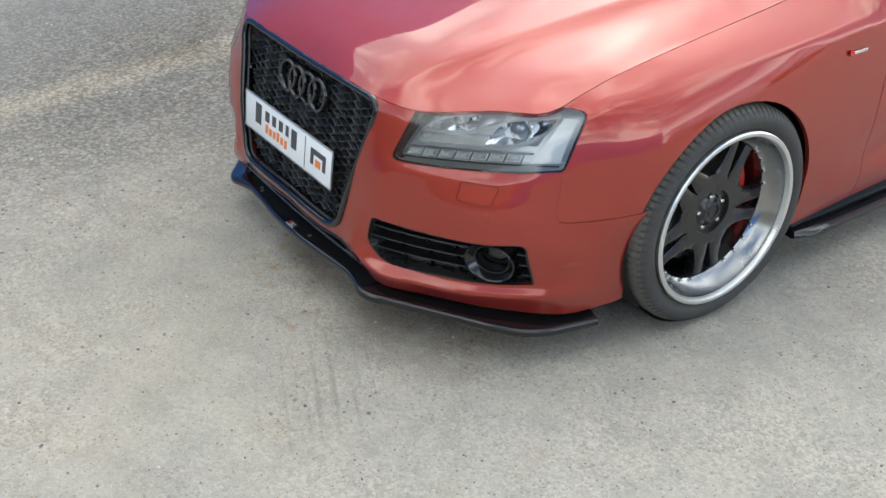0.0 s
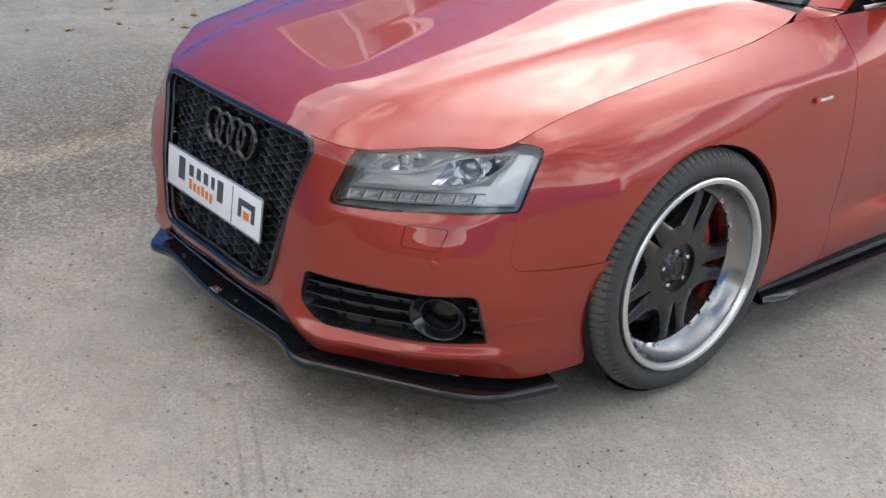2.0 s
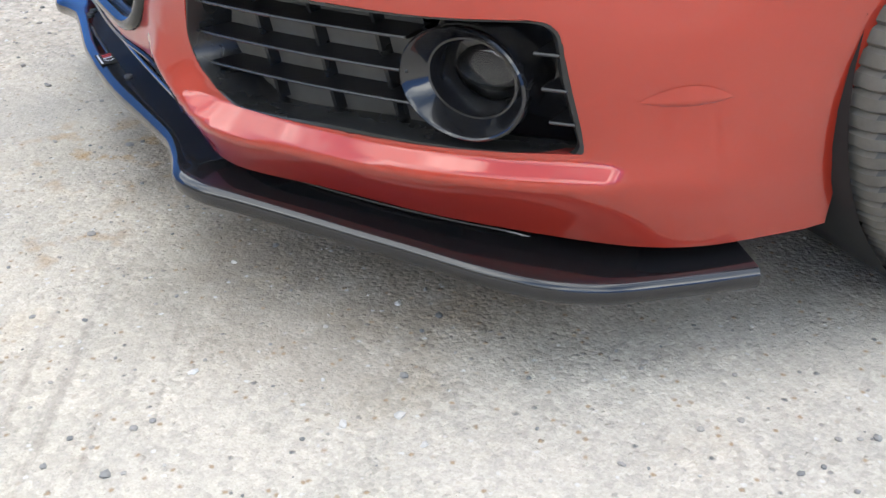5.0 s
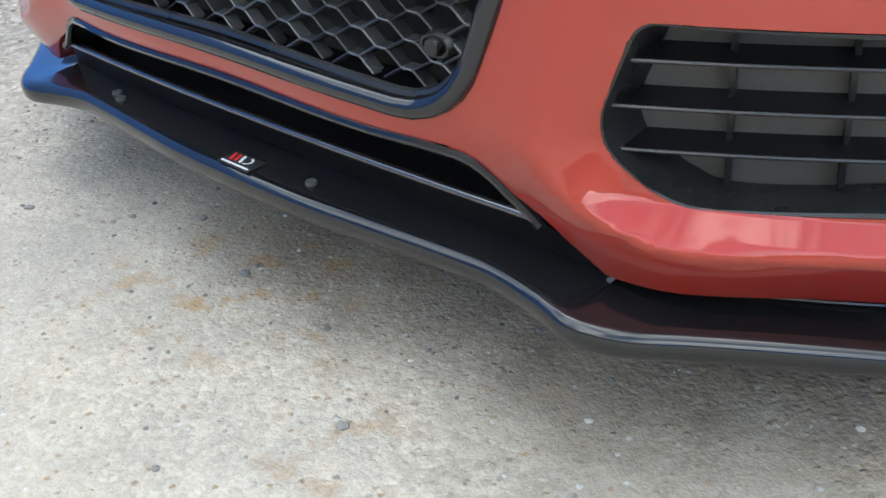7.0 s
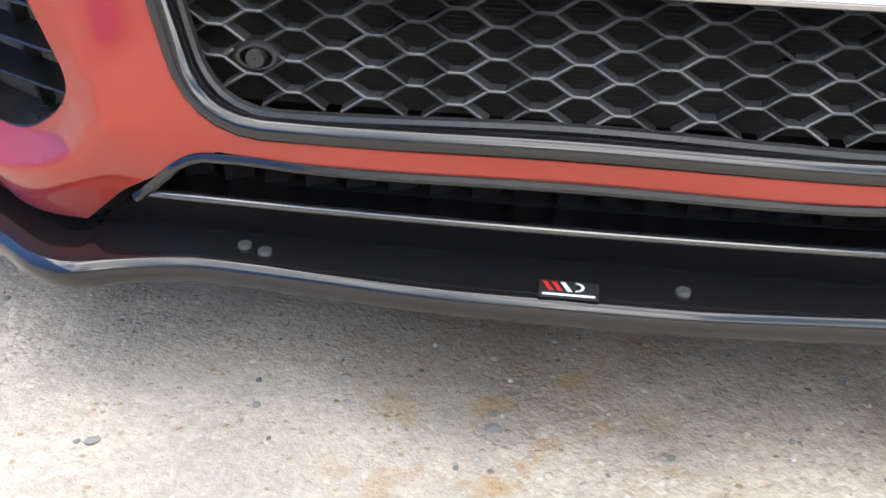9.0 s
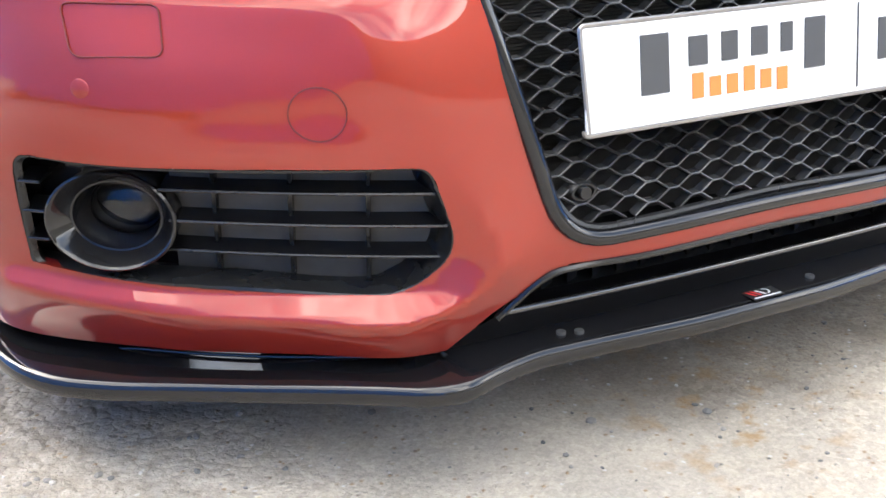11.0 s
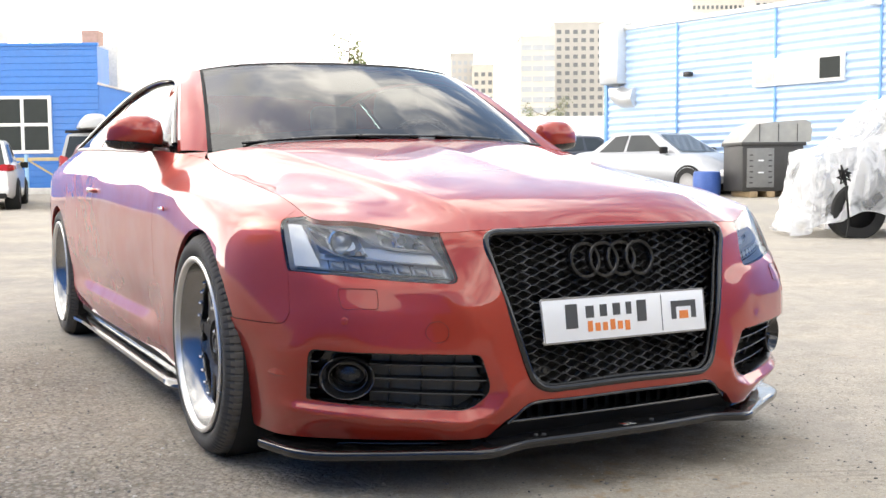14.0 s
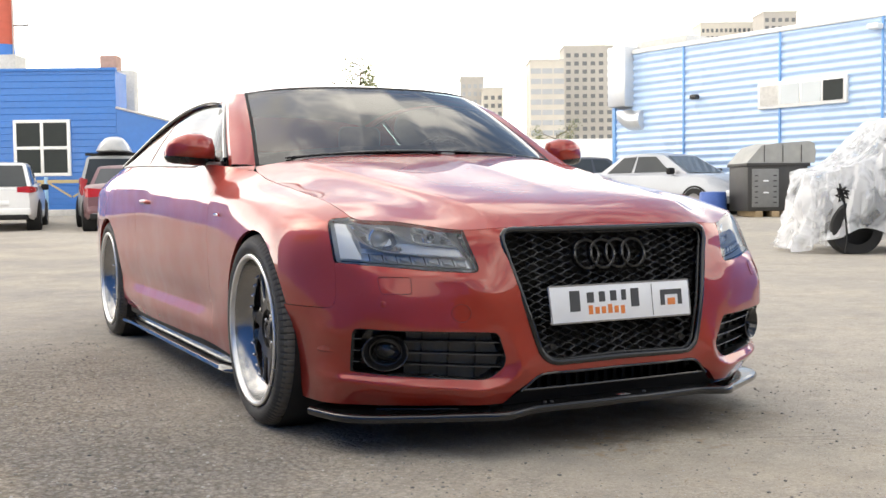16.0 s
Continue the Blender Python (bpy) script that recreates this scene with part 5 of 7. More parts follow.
# ---- sides: skirts, mirrors, handles, badges, wipers ----
for side in (1, -1):
    def put(name, bm, m, parent, label=""):
        return part(name, bm if side > 0 else flipped(bm), m, parent, label)
    ys = np.linspace(.43, 2.42, 30)
    bm = bmesh.new()
    flare = .012 * np.exp(-((ys - 2.42) / .12) ** 2) - .030 * np.exp(-((ys - .43) / .045) ** 2)
    rows = [np.c_[.852 + 0 * ys, ys, .185 + 0 * ys], np.c_[.846 + 0 * ys, ys, .146 + 0 * ys], np.c_[.880 + flare * .5, ys, .138 + 0 * ys], np.c_[.895 + flare, ys, .133 + 0 * ys], np.c_[.899 + flare, ys, .121 + 0 * ys], np.c_[.890 + flare, ys, .113 + 0 * ys], np.c_[.80 + 0 * ys, ys, .116 + 0 * ys]]
    vs = grid_faces(bm, [r.tolist() for r in rows], flip=True)
    bm.faces.new([r[0] for r in vs])
    bm.faces.new([r[-1] for r in vs][::-1])
    put("side_skirt", bm, GLOSS_BLACK, car, "gloss black side skirt blade")
    # mirror
    rows = []
    for k, (x, yc, zc, ry, rz) in enumerate(((.800, .900, .952, .018, .030), (.815, .897, .962, .050, .056), (.860, .893, .970, .072, .066), (.920, .895, .972, .072, .063), (.965, .903, .966, .060, .053), (.992, .912, .957, .038, .036), (1.001, .916, .952, .012, .014))):
        row = []
        for i in range(20):
            a = 2 * math.pi * i / 20
            cy, cz = math.cos(a), math.sin(a)
            y = yc + ry * np.sign(cy) * abs(cy) ** .75 * (0.55 if cy > 0 else 1.0)
            z = zc + rz * np.sign(cz) * abs(cz) ** .75
            row.append((x, y, z))
        rows.append(row)
    bm = bmesh.new()
    vs = grid_faces(bm, rows, flip=True, closed=True)
    bm.faces.new(vs[0])
    bm.faces.new(vs[-1][::-1])
    bmesh.ops.recalc_face_normals(bm, faces=bm.faces[:])
    low = bm.copy()
    ret = bmesh.ops.bisect_plane(bm, geom=bm.verts[:] + bm.edges[:] + bm.faces[:], plane_co=(.9, 0, .938), plane_no=(0.08, 0, -1), clear_outer=True)
    ret = bmesh.ops.bisect_plane(low, geom=low.verts[:] + low.edges[:] + low.faces[:], plane_co=(.9, 0, .9365), plane_no=(0.08, 0, -1), clear_inner=True)
    mir = put("door_mirror", bm, PAINT, car, "red door mirror with a black foot")
    put("mirror_foot", low, SATIN_BLACK, mir)
    bm = bmesh.new()
    grid_faces(bm, [[(.735, .84, .900), (.735, .96, .900)], [(.775, .86, .925), (.775, .95, .925)], [(.83, .87, .940), (.83, .93, .940)]])
    bmesh.ops.solidify(bm, geom=bm.faces[:], thickness=.022)
    put("mirror_arm", bm, SATIN_BLACK, mir)
    bm = bmesh.new()
    grid_faces(bm, [[(.86 + .12 * a, .934, .935 + .065 * b) for a in (0, .5, 1)] for b in (0, .5, 1)])
    put("mirror_glass", bm, CHROME, mir)
    bm = bmesh.new()      # black corner plate at the foot of the pillar
    vs = [bm.verts.new(p) for p in ((.792, .735, .899), (.786, .93, .902), (.742, .93, 1.008))]
    bm.faces.new(vs)
    put("mirror_corner_plate", bm, SATIN_BLACK, car)
    # door handle
    bm = bmesh.new()
    tube(bm, smooth_line([(.897, 1.66, .752), (.915, 1.69, .756), (.920, 1.76, .757), (.915, 1.83, .756), (.897, 1.86, .752)], 16).tolist(), [.008] * 2 + [.011] * 12 + [.008] * 2, 10)
    put("door_handle", bm, PAINT, car)
    # side badge: a small plain bar with a red end
    bm = box((.9035, .478, .707), (.9065, .535, .716), .001)
    bd = put("side_badge", bm, CHROME, car, "small chrome side badge with a red end")
    put("badge_end", box((.9035, .460, .704), (.9065, .476, .719), .001), PRINT_RED, bd)
# wipers and the cowl panel
bm = bmesh.new()
grid_faces(bm, [[(x, y - dy, z - dz) for x, y, z in smooth_line([(-.70, .625, .893), (-.5, .50, .918), (-.25, .455, .930), (0, .44, .934), (.25, .455, .930), (.5, .50, .918), (.70, .625, .893)], 40)] for dy, dz in ((-.05, -.006), (.0, .008), (.03, .03))])
part("cowl", bm, SATIN_BLACK, car)
for pts in (((.62, .588, .914), (.40, .512, .931), (.10, .470, .941), (-.02, .466, .943)), ((.02, .460, .939), (-.20, .474, .940), (-.42, .515, .933), (-.60, .585, .918))):
    bm = tube(bmesh.new(), smooth_line([(p[0], p[1], p[2] + .010) for p in pts], 20).tolist(), .0045, 8)
    w = part("wiper", bm, SATIN_BLACK, car, "black wiper")
    bm = tube(bmesh.new(), smooth_line([(p[0] * .9, p[1] - .012, p[2] + .012) for p in pts[:3]], 12).tolist(), .006, 8)
    part("wiper_arm", bm, SATIN_BLACK, w)

# ---- cabin ----
bm = bmesh.new()
rows = []
for y, z in ((.50, .900), (.62, .925), (.80, .938), (.98, .930), (1.05, .905), (1.06, .80), (1.00, .60)):
    rows.append([(x, y + .10 * (abs(x) / .7) ** 3, z + .012 * math.exp(-((x - .36) / .16) ** 2) * (y > .7) - .03 * (abs(x) / .7) ** 4) for x in np.linspace(-.70, .70, 41)])
grid_faces(bm, rows, flip=True)
part("dashboard", bm, TRIM_GREY, car, "grey dashboard under the windscreen")
rows = []
for i in range(41):
    a = 2 * math.pi * i / 40
    p = Vector((.36 + .178 * math.cos(a), 1.16 - .075 * math.sin(a) * .9, .875 + .165 * math.sin(a)))
    rows.append(p.to_tuple())
wheel_ring = part("steering_wheel", tube(bmesh.new(), rows, .015, 10, False), SATIN_BLACK, car)
bm = tube(bmesh.new(), [(.19, 1.16, .875), (.36, 1.145, .870), (.53, 1.16, .875)], [.014, .055, .014], 10)
part("steering_hub", bm, SATIN_BLACK, wheel_ring)
for x in (.36, -.36):
    bm = box((x - .25, 1.45, .42), (x + .25, 1.98, .58), .06, 3)
    seat = part("front_seat", bm, LEATHER, car, "leather front seat")
    bm = box((x - .24, 1.90, .52), (x + .24, 2.06, 1.02), .06, 3)
    bmesh.ops.rotate(bm, cent=(x, 1.98, .52), matrix=Matrix.Rotation(radians(-14), 3, "X"), verts=bm.verts[:])
    part("backrest", bm, LEATHER, seat)
    bm = box((x - .12, 2.10, 1.02), (x + .12, 2.19, 1.16), .035, 3)
    part("headrest", bm, LEATHER, seat)
part("rear_seat", box((-.60, 2.45, .45), (.60, 2.95, .86), .06, 3), LEATHER, car)
part("cabin_floor", box((-.72, .95, .21), (.72, 3.2, .30), .02), MATT_BLACK, car)
for x in (.74, -.74):
    part("door_lining", box((min(x, x + .03 * np.sign(x)), .75, .25), (max(x, x + .03 * np.sign(x)), 3.0, .925), .02), TRIM_GREY, car)


# ---- ground ----
def rise(x, y):
    """The yard is level round the car and climbs a little towards its far side."""
    s = (x + 1.97) * .451 + (y + 3.5) * .893
    q = (x + 1.97) * .893 - (y + 3.5) * .451
    def step(v):
        v = min(1.0, max(0.0, v))
        return v * v * (3 - 2 * v)
    return .24 * step((s - 13) / 10) * step((q + 1) / 6) * (1 - step((s - 26) / 8)) + .42 * step((s - 27) / 8)


def ground_material():
    m = bpy.data.materials.new("dusty_asphalt")
    m.use_nodes = True
    nt = m.node_tree
    b = nt.nodes["Principled BSDF"]
    L = nt.links.new
    tc = nt.nodes.new("ShaderNodeTexCoord")

    def noise_tex(scale, detail=4, rough=0.55, vec=None):
        n = nt.nodes.new("ShaderNodeTexNoise")
        n.inputs["Scale"].default_value, n.inputs["Detail"].default_value, n.inputs["Roughness"].default_value = scale, detail, rough
        L(vec or tc.outputs["Object"], n.inputs["Vector"])
        return n.outputs["Fac"]

    def voronoi(scale, feature="F1", jitter=1.0):
        n = nt.nodes.new("ShaderNodeTexVoronoi")
        n.feature = feature
        n.inputs["Scale"].default_value = scale
        n.inputs["Randomness"].default_value = jitter
        L(tc.outputs["Object"], n.inputs["Vector"])
        return n

    def span(v, a, b_, lo=0.0, hi=1.0):
        n = nt.nodes.new("ShaderNodeMapRange")
        n.inputs["From Min"].default_value, n.inputs["From Max"].default_value = a, b_
        n.inputs["To Min"].default_value, n.inputs["To Max"].default_value = lo, hi
        L(v, n.inputs["Value"])
        return n.outputs["Result"]

    def mix(fac, a, c, blend="MIX"):
        n = nt.nodes.new("ShaderNodeMix")
        n.data_type, n.blend_type = "RGBA", blend
        for sock, val in (("Factor", fac), ("A", a), ("B", c)):
            if isinstance(val, tuple):
                n.inputs[sock].default_value = (*val, 1)
            elif isinstance(val, (int, float)):
                n.inputs[sock].default_value = val
            else:
                L(val, n.inputs[sock])
        return n.outputs["Result"]

    def math_(op, a, c):
        n = nt.nodes.new("ShaderNodeMath")
        n.operation = op
        for k, val in enumerate((a, c)):
            if isinstance(val, (int, float)):
                n.inputs[k].default_value = val
            else:
                L(val, n.inputs[k])
        return n.outputs[0]

    def near(x, y, r0, r1):
        """One within r0 of a place, none beyond r1."""
        d = nt.nodes.new("ShaderNodeVectorMath")
        d.operation = "DISTANCE"
        L(tc.outputs["Object"], d.inputs[0])
        d.inputs[1].default_value = (x, y, 0)
        return span(d.outputs["Value"], r1, r0)

    def stripes(turn, sx, sy, scale):
        mp = nt.nodes.new("ShaderNodeMapping")
        mp.inputs["Rotation"].default_value = (0, 0, radians(turn))
        mp.vector_type = "TEXTURE"
        mp.inputs["Scale"].default_value = (1 / sx, 1 / sy, 1)
        L(tc.outputs["Object"], mp.inputs["Vector"])
        return noise_tex(scale, 3, 0.5, mp.outputs["Vector"])

    # asphalt with dust lying in broad patches
    dust = span(math_("ADD", noise_tex(0.55, 6, 0.62), math_("MULTIPLY", noise_tex(3.1, 5, 0.6), 0.35)), 0.58, 0.82)
    dust_tone = mix(noise_tex(1.3, 4), (0.405, 0.360, 0.298), (0.465, 0.412, 0.340))
    base = mix(dust, (0.325, 0.300, 0.265), dust_tone)
    # bare asphalt, shade in its colour, one side of the car; painted brightness opposite
    sep = nt.nodes.new("ShaderNodeSeparateXYZ")
    L(tc.outputs["Object"], sep.inputs[0])
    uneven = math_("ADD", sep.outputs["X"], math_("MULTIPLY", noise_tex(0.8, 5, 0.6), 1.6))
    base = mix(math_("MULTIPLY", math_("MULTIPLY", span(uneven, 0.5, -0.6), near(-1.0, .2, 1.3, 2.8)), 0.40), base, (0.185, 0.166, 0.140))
    base = mix(math_("MULTIPLY", span(uneven, 1.0, 2.0), 0.35), base, (0.46, 0.43, 0.375))
    blot = span(noise_tex(1.7, 6, 0.65), 0.54, 0.68)
    base = mix(math_("MULTIPLY", blot, 0.30), base, (0.20, 0.186, 0.165))
    # sandy stripe where wheels have dragged dust, and faint tread marks
    lean = math_("ADD", sep.outputs["X"], math_("MULTIPLY", sep.outputs["Y"], 0.14))
    across = math_("ADD", math_("ABSOLUTE", math_("ADD", lean, 1.88), 0), math_("MULTIPLY", noise_tex(2.2, 5), 0.35))
    length = span(math_("ABSOLUTE", math_("ADD", sep.outputs["Y"], 0.7), 0), 2.6, 1.2)
    base = mix(math_("MULTIPLY", math_("MULTIPLY", span(across, 0.36, 0.22), length), 0.65), base, (0.50, 0.425, 0.320))
    treads = span(stripes(32, 26, 1.6, 1.0), 0.50, 0.64)
    tread_zone = span(noise_tex(0.9, 3), 0.50, 0.62)
    base = mix(math_("MULTIPLY", math_("MULTIPLY", treads, tread_zone), 0.22), base, (0.36, 0.33, 0.28))
    drag = span(stripes(-20, 1.2, 34, 1.0), 0.52, 0.66)
    base = mix(math_("MULTIPLY", math_("MULTIPLY", drag, span(noise_tex(0.7, 3), 0.52, 0.40)), 0.15), base, (0.14, 0.135, 0.13))
    # fine dust lying smooth before the car, with tread streaks pressed in it
    bed = math_("MULTIPLY", near(.46, -1.12, .14, .52), span(noise_tex(4.5, 5), 0.36, 0.56))
    base = mix(math_("MULTIPLY", bed, 0.6), base, (0.43, 0.395, 0.335))
    # paler beige dust before the nose
    base = mix(math_("MULTIPLY", near(.10, -1.15, .35, 1.0), span(noise_tex(3.3, 5, 0.6), 0.30, 0.62, 0.2, 0.55)), base, (0.420, 0.366, 0.285))
    lines = span(stripes(-24, 1.2, 46, 1.0), 0.53, 0.62)
    base = mix(math_("MULTIPLY", math_("MULTIPLY", lines, near(.57, -1.0, .07, .27)), 0.42), base, (0.21, 0.185, 0.155))
    # bare brown soil and stone close to the nose, darkened by painted contact shade
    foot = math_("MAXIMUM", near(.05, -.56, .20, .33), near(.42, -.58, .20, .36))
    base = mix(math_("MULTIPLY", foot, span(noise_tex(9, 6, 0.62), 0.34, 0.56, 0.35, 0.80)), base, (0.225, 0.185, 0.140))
    # tread chevrons and a brown smear in the sandy stripe
    chev = span(stripes(38, 26, 1.2, 1.0), 0.47, 0.56)
    base = mix(math_("MULTIPLY", math_("MULTIPLY", chev, near(-1.92, -.52, .12, .40)), 0.40), base, (0.19, 0.165, 0.125))
    base = mix(math_("MULTIPLY", math_("MULTIPLY", near(-1.98, -.28, .06, .34), span(noise_tex(5, 5, .6), 0.42, 0.60)), 0.55), base, (0.175, 0.145, 0.105))
    # hand-sized patches where blue-grey stone shows through the beige dust
    bare = span(math_("ADD", noise_tex(7.5, 7, 0.68), math_("MULTIPLY", noise_tex(31, 4, 0.6), 0.35)), 0.60, 0.80)
    base = mix(math_("MULTIPLY", bare, 0.42), base, mix(1.0, base, (0.70, 0.72, 0.73), "MULTIPLY"))
    soil = span(noise_tex(5.2, 7, 0.66, None), 0.56, 0.70)
    base = mix(math_("MULTIPLY", soil, 0.30), base, mix(1.0, base, (0.92, 0.80, 0.62), "MULTIPLY"))
    speck = span(noise_tex(150, 4, 0.7), 0.30, 0.70, 0.80, 1.20)
    base = mix(0.55, base, mix(1.0, base, speck, "MULTIPLY"))
    # aggregate: each small stone has its own tone
    stones = voronoi(118)
    sc = nt.nodes.new("ShaderNodeSeparateColor")
    L(stones.outputs["Color"], sc.inputs[0])
    tone = span(sc.outputs[0], 0, 1, 0.81, 1.18)
    worn = math_("MULTIPLY", span(noise_tex(2.2, 5, 0.6), 0.40, 0.62, 0.30, 1.0), span(bed, 0.0, 1.0, 1.0, 0.35))
    worn = math_("MAXIMUM", worn, math_("MULTIPLY", near(.45, -.72, .22, .62), span(noise_tex(6, 4), 0.36, 0.52, 0.0, 0.8)))
    base = mix(worn, base, mix(1.0, base, tone, "MULTIPLY"))
    grit = voronoi(300)
    sg = nt.nodes.new("ShaderNodeSeparateColor")
    L(grit.outputs["Color"], sg.inputs[0])
    base = mix(0.55, base, mix(1.0, base, span(sg.outputs[1], 0, 1, 0.86, 1.14), "MULTIPLY"))
    # odd dark and pale stones bedded in the surface
    flecks = voronoi(105)
    sf = nt.nodes.new("ShaderNodeSeparateColor")
    L(flecks.outputs["Color"], sf.inputs[0])
    shape = math_("ADD", flecks.outputs["Distance"], math_("MULTIPLY", noise_tex(260, 2), 0.55))
    body_ = span(shape, 0.66, 0.42)
    base = mix(math_("MULTIPLY", body_, span(sf.outputs[0], 0.972, 0.995)), base, (0.12, 0.12, 0.12))
    base = mix(math_("MULTIPLY", body_, span(sf.outputs[1], 0.93, 0.95)), base, (0.46, 0.44, 0.41))
    base = mix(math_("MULTIPLY", body_, span(sf.outputs[2], 0.95, 0.97)), base, (0.27, 0.20, 0.13))
    # coarse pitted stone where the asphalt is bare
    pits = voronoi(58)
    sp = nt.nodes.new("ShaderNodeSeparateColor")
    L(pits.outputs["Color"], sp.inputs[0])
    bare_side = math_("MULTIPLY", span(uneven, 0.5, -0.6), near(-1.0, .2, 1.3, 2.8))
    pit_edge = span(math_("ADD", pits.outputs["Distance"], math_("MULTIPLY", noise_tex(120, 3), 0.5)), 0.95, 0.62)
    gaps = math_("MULTIPLY", math_("SUBTRACT", 1.0, pit_edge), bare_side)
    base = mix(math_("MULTIPLY", gaps, 0.75), base, mix(1.0, base, (0.55, 0.53, 0.50), "MULTIPLY"))
    base = mix(math_("MULTIPLY", bare_side, 0.45), base, mix(1.0, base, span(sp.outputs[0], 0, 1, 0.58, 1.40), "MULTIPLY"))
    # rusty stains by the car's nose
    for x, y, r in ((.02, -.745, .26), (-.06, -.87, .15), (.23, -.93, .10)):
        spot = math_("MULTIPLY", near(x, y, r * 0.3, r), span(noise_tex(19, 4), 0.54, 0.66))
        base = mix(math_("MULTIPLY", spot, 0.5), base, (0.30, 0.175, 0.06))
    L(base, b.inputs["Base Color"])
    b.inputs["Roughness"].default_value = 0.92
    b.inputs["Specular IOR Level"].default_value = 0.25
    # relief
    h1 = math_("MULTIPLY", span(stones.outputs["Distance"], 0.55, 0.05), worn)
    h = math_("ADD", math_("MULTIPLY", h1, 0.7), math_("MULTIPLY", span(grit.outputs["Distance"], 0.6, 0.0), 0.25))
    h = math_("ADD", h, math_("MULTIPLY", math_("MULTIPLY", body_, span(sf.outputs[0], 0.80, 0.87)), 1.2))
    h = math_("ADD", h, math_("MULTIPLY", noise_tex(14, 6, 0.65), 2.2))
    h = math_("ADD", h, math_("MULTIPLY", noise_tex(70, 5, 0.7), math_("ADD", math_("MULTIPLY", bare, 1.0), 0.4)))
    h = math_("ADD", h, math_("MULTIPLY", math_("MULTIPLY", pit_edge, bare_side), 3.2))
    bp = nt.nodes.new("ShaderNodeBump")
    bp.inputs["Strength"].default_value, bp.inputs["Distance"].default_value = 0.6, 0.0036
    L(h, bp.inputs["Height"])
    L(bp.outputs["Normal"], b.inputs["Normal"])
    return m


steps = list(np.arange(-12, 12.01, 0.5))
outer = [14, 16, 18, 20, 22, 24, 26, 28, 30, 33, 36, 40, 46, 55, 70, 100, 160, 280, 520, 900]
lines = [-v for v in outer[::-1]] + steps + outer
bm = bmesh.new()
grid_faces(bm, [[(x, y, rise(x, y)) for x in lines] for y in lines])
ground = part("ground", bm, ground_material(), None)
tagged(ground, "dusty grey asphalt yard strewn with grit", "ground", kind="structure")


def island_mat(name, ramp, rough=0.85):
    """Loose stuff: each piece takes its tone from a ramp by chance."""
    m = bpy.data.materials.new(name)
    m.use_nodes = True
    nt = m.node_tree
    g, r = nt.nodes.new("ShaderNodeNewGeometry"), nt.nodes.new("ShaderNodeValToRGB")
    r.color_ramp.elements[0].color, r.color_ramp.elements[1].color = (*ramp[0], 1), (*ramp[-1], 1)
    for k, c in enumerate(ramp[1:-1], 1):
        e = r.color_ramp.elements.new(k / (len(ramp) - 1))
        e.color = (*c, 1)
    nt.links.new(g.outputs["Random Per Island"], r.inputs["Fac"])
    nt.links.new(r.outputs["Color"], nt.nodes["Principled BSDF"].inputs["Base Color"])
    nt.nodes["Principled BSDF"].inputs["Roughness"].default_value = rough
    return m


rng = random.Random(5)
verts, faces = [], []
ICO = bmesh.new()
bmesh.ops.create_icosphere(ICO, subdivisions=1, radius=1.0)
ICO_V, ICO_F = [v.co.copy() for v in ICO.verts], [[v.index for v in f.verts] for f in ICO.faces]
ICO.free()


def pebble(x, y, r):
    k = len(verts)
    s = Vector((rng.uniform(.7, 1.3), rng.uniform(.7, 1.3), rng.uniform(.35, .7))) * r
    t = rng.uniform(0, 6.28)
    for v in ICO_V:
        p = Vector((v.x * s.x, v.y * s.y, v.z * s.z)) * rng.uniform(.82, 1.15)
        verts.append((x + p.x * math.cos(t) - p.y * math.sin(t), y + p.x * math.sin(t) + p.y * math.cos(t), max(p.z + s.z * .35, -.002)))
    faces.extend([[i + k for i in f] for f in ICO_F])


for _ in range(2600):
    x, y = rng.uniform(-2.6, 2.2), rng.uniform(-1.9, .6)
    if abs(x) < .75 and y > -.6:
        continue
    pebble(x, y, rng.choice((.0014, .0018, .0022, .0026, .003, .004)))
for x, y in ((-.05, -.79), (-.19, -.74), (.222, -.90), (.59, -.865), (.70, -.67), (-.38, -.86)):
    pebble(x, y, .0065)
for _ in range(1500):
    pebble(rng.uniform(-5, 1.5), rng.uniform(-3.2, 3.5), rng.choice((.003, .004, .006)))
for _ in range(5200):      # coarse grit on the bare side
    x, y = rng.uniform(-3.0, -.55), rng.uniform(-2.7, 2.6)
    if x > -.95 and y > -.5:
        continue
    pebble(x, y, rng.choice((.0022, .003, .0035, .0045, .006)))
for _ in range(60):
    pebble(rng.uniform(-5, -1.7), rng.uniform(-2.5, 4), rng.choice((.007, .009, .012)))
me = bpy.data.meshes.new("grit")
me.from_pydata(verts, [], faces)
me.materials.append(island_mat("grit_stones", [(.11, .11, .11), (.18, .175, .165), (.23, .215, .195), (.28, .26, .23), (.50, .48, .45)]))
tagged(new("grit", me), "loose grit and small pale pebbles on the asphalt", "gravel", kind="stuff")

LEAF = mat("dry_leaf", (0.42, 0.27, 0.11), 0.7, noise_amt=0.3, noise_scale=50)


def dry_leaf(x, y, size, turn):
    bm = bmesh.new()
    rows = []
    for i in range(7):
        t = i / 6
        w = size * .38 * math.sin(math.pi * min(1, t * .95 + .04)) ** .8
        rows.append([(size * (t - .5), w * s, size * (.10 * abs(s) + .16 * (t - .5) ** 2) + .003) for s in (-1, -.5, 0, .5, 1)])
    grid_faces(bm, rows)
    ob = part("dry_leaf", bm, LEAF)
    ob.matrix_basis = pose(x, y, .001, 0, 0, turn)
    tagged(ob, "curled yellow-brown leaf on the asphalt", "leaf", "fallen leaves")


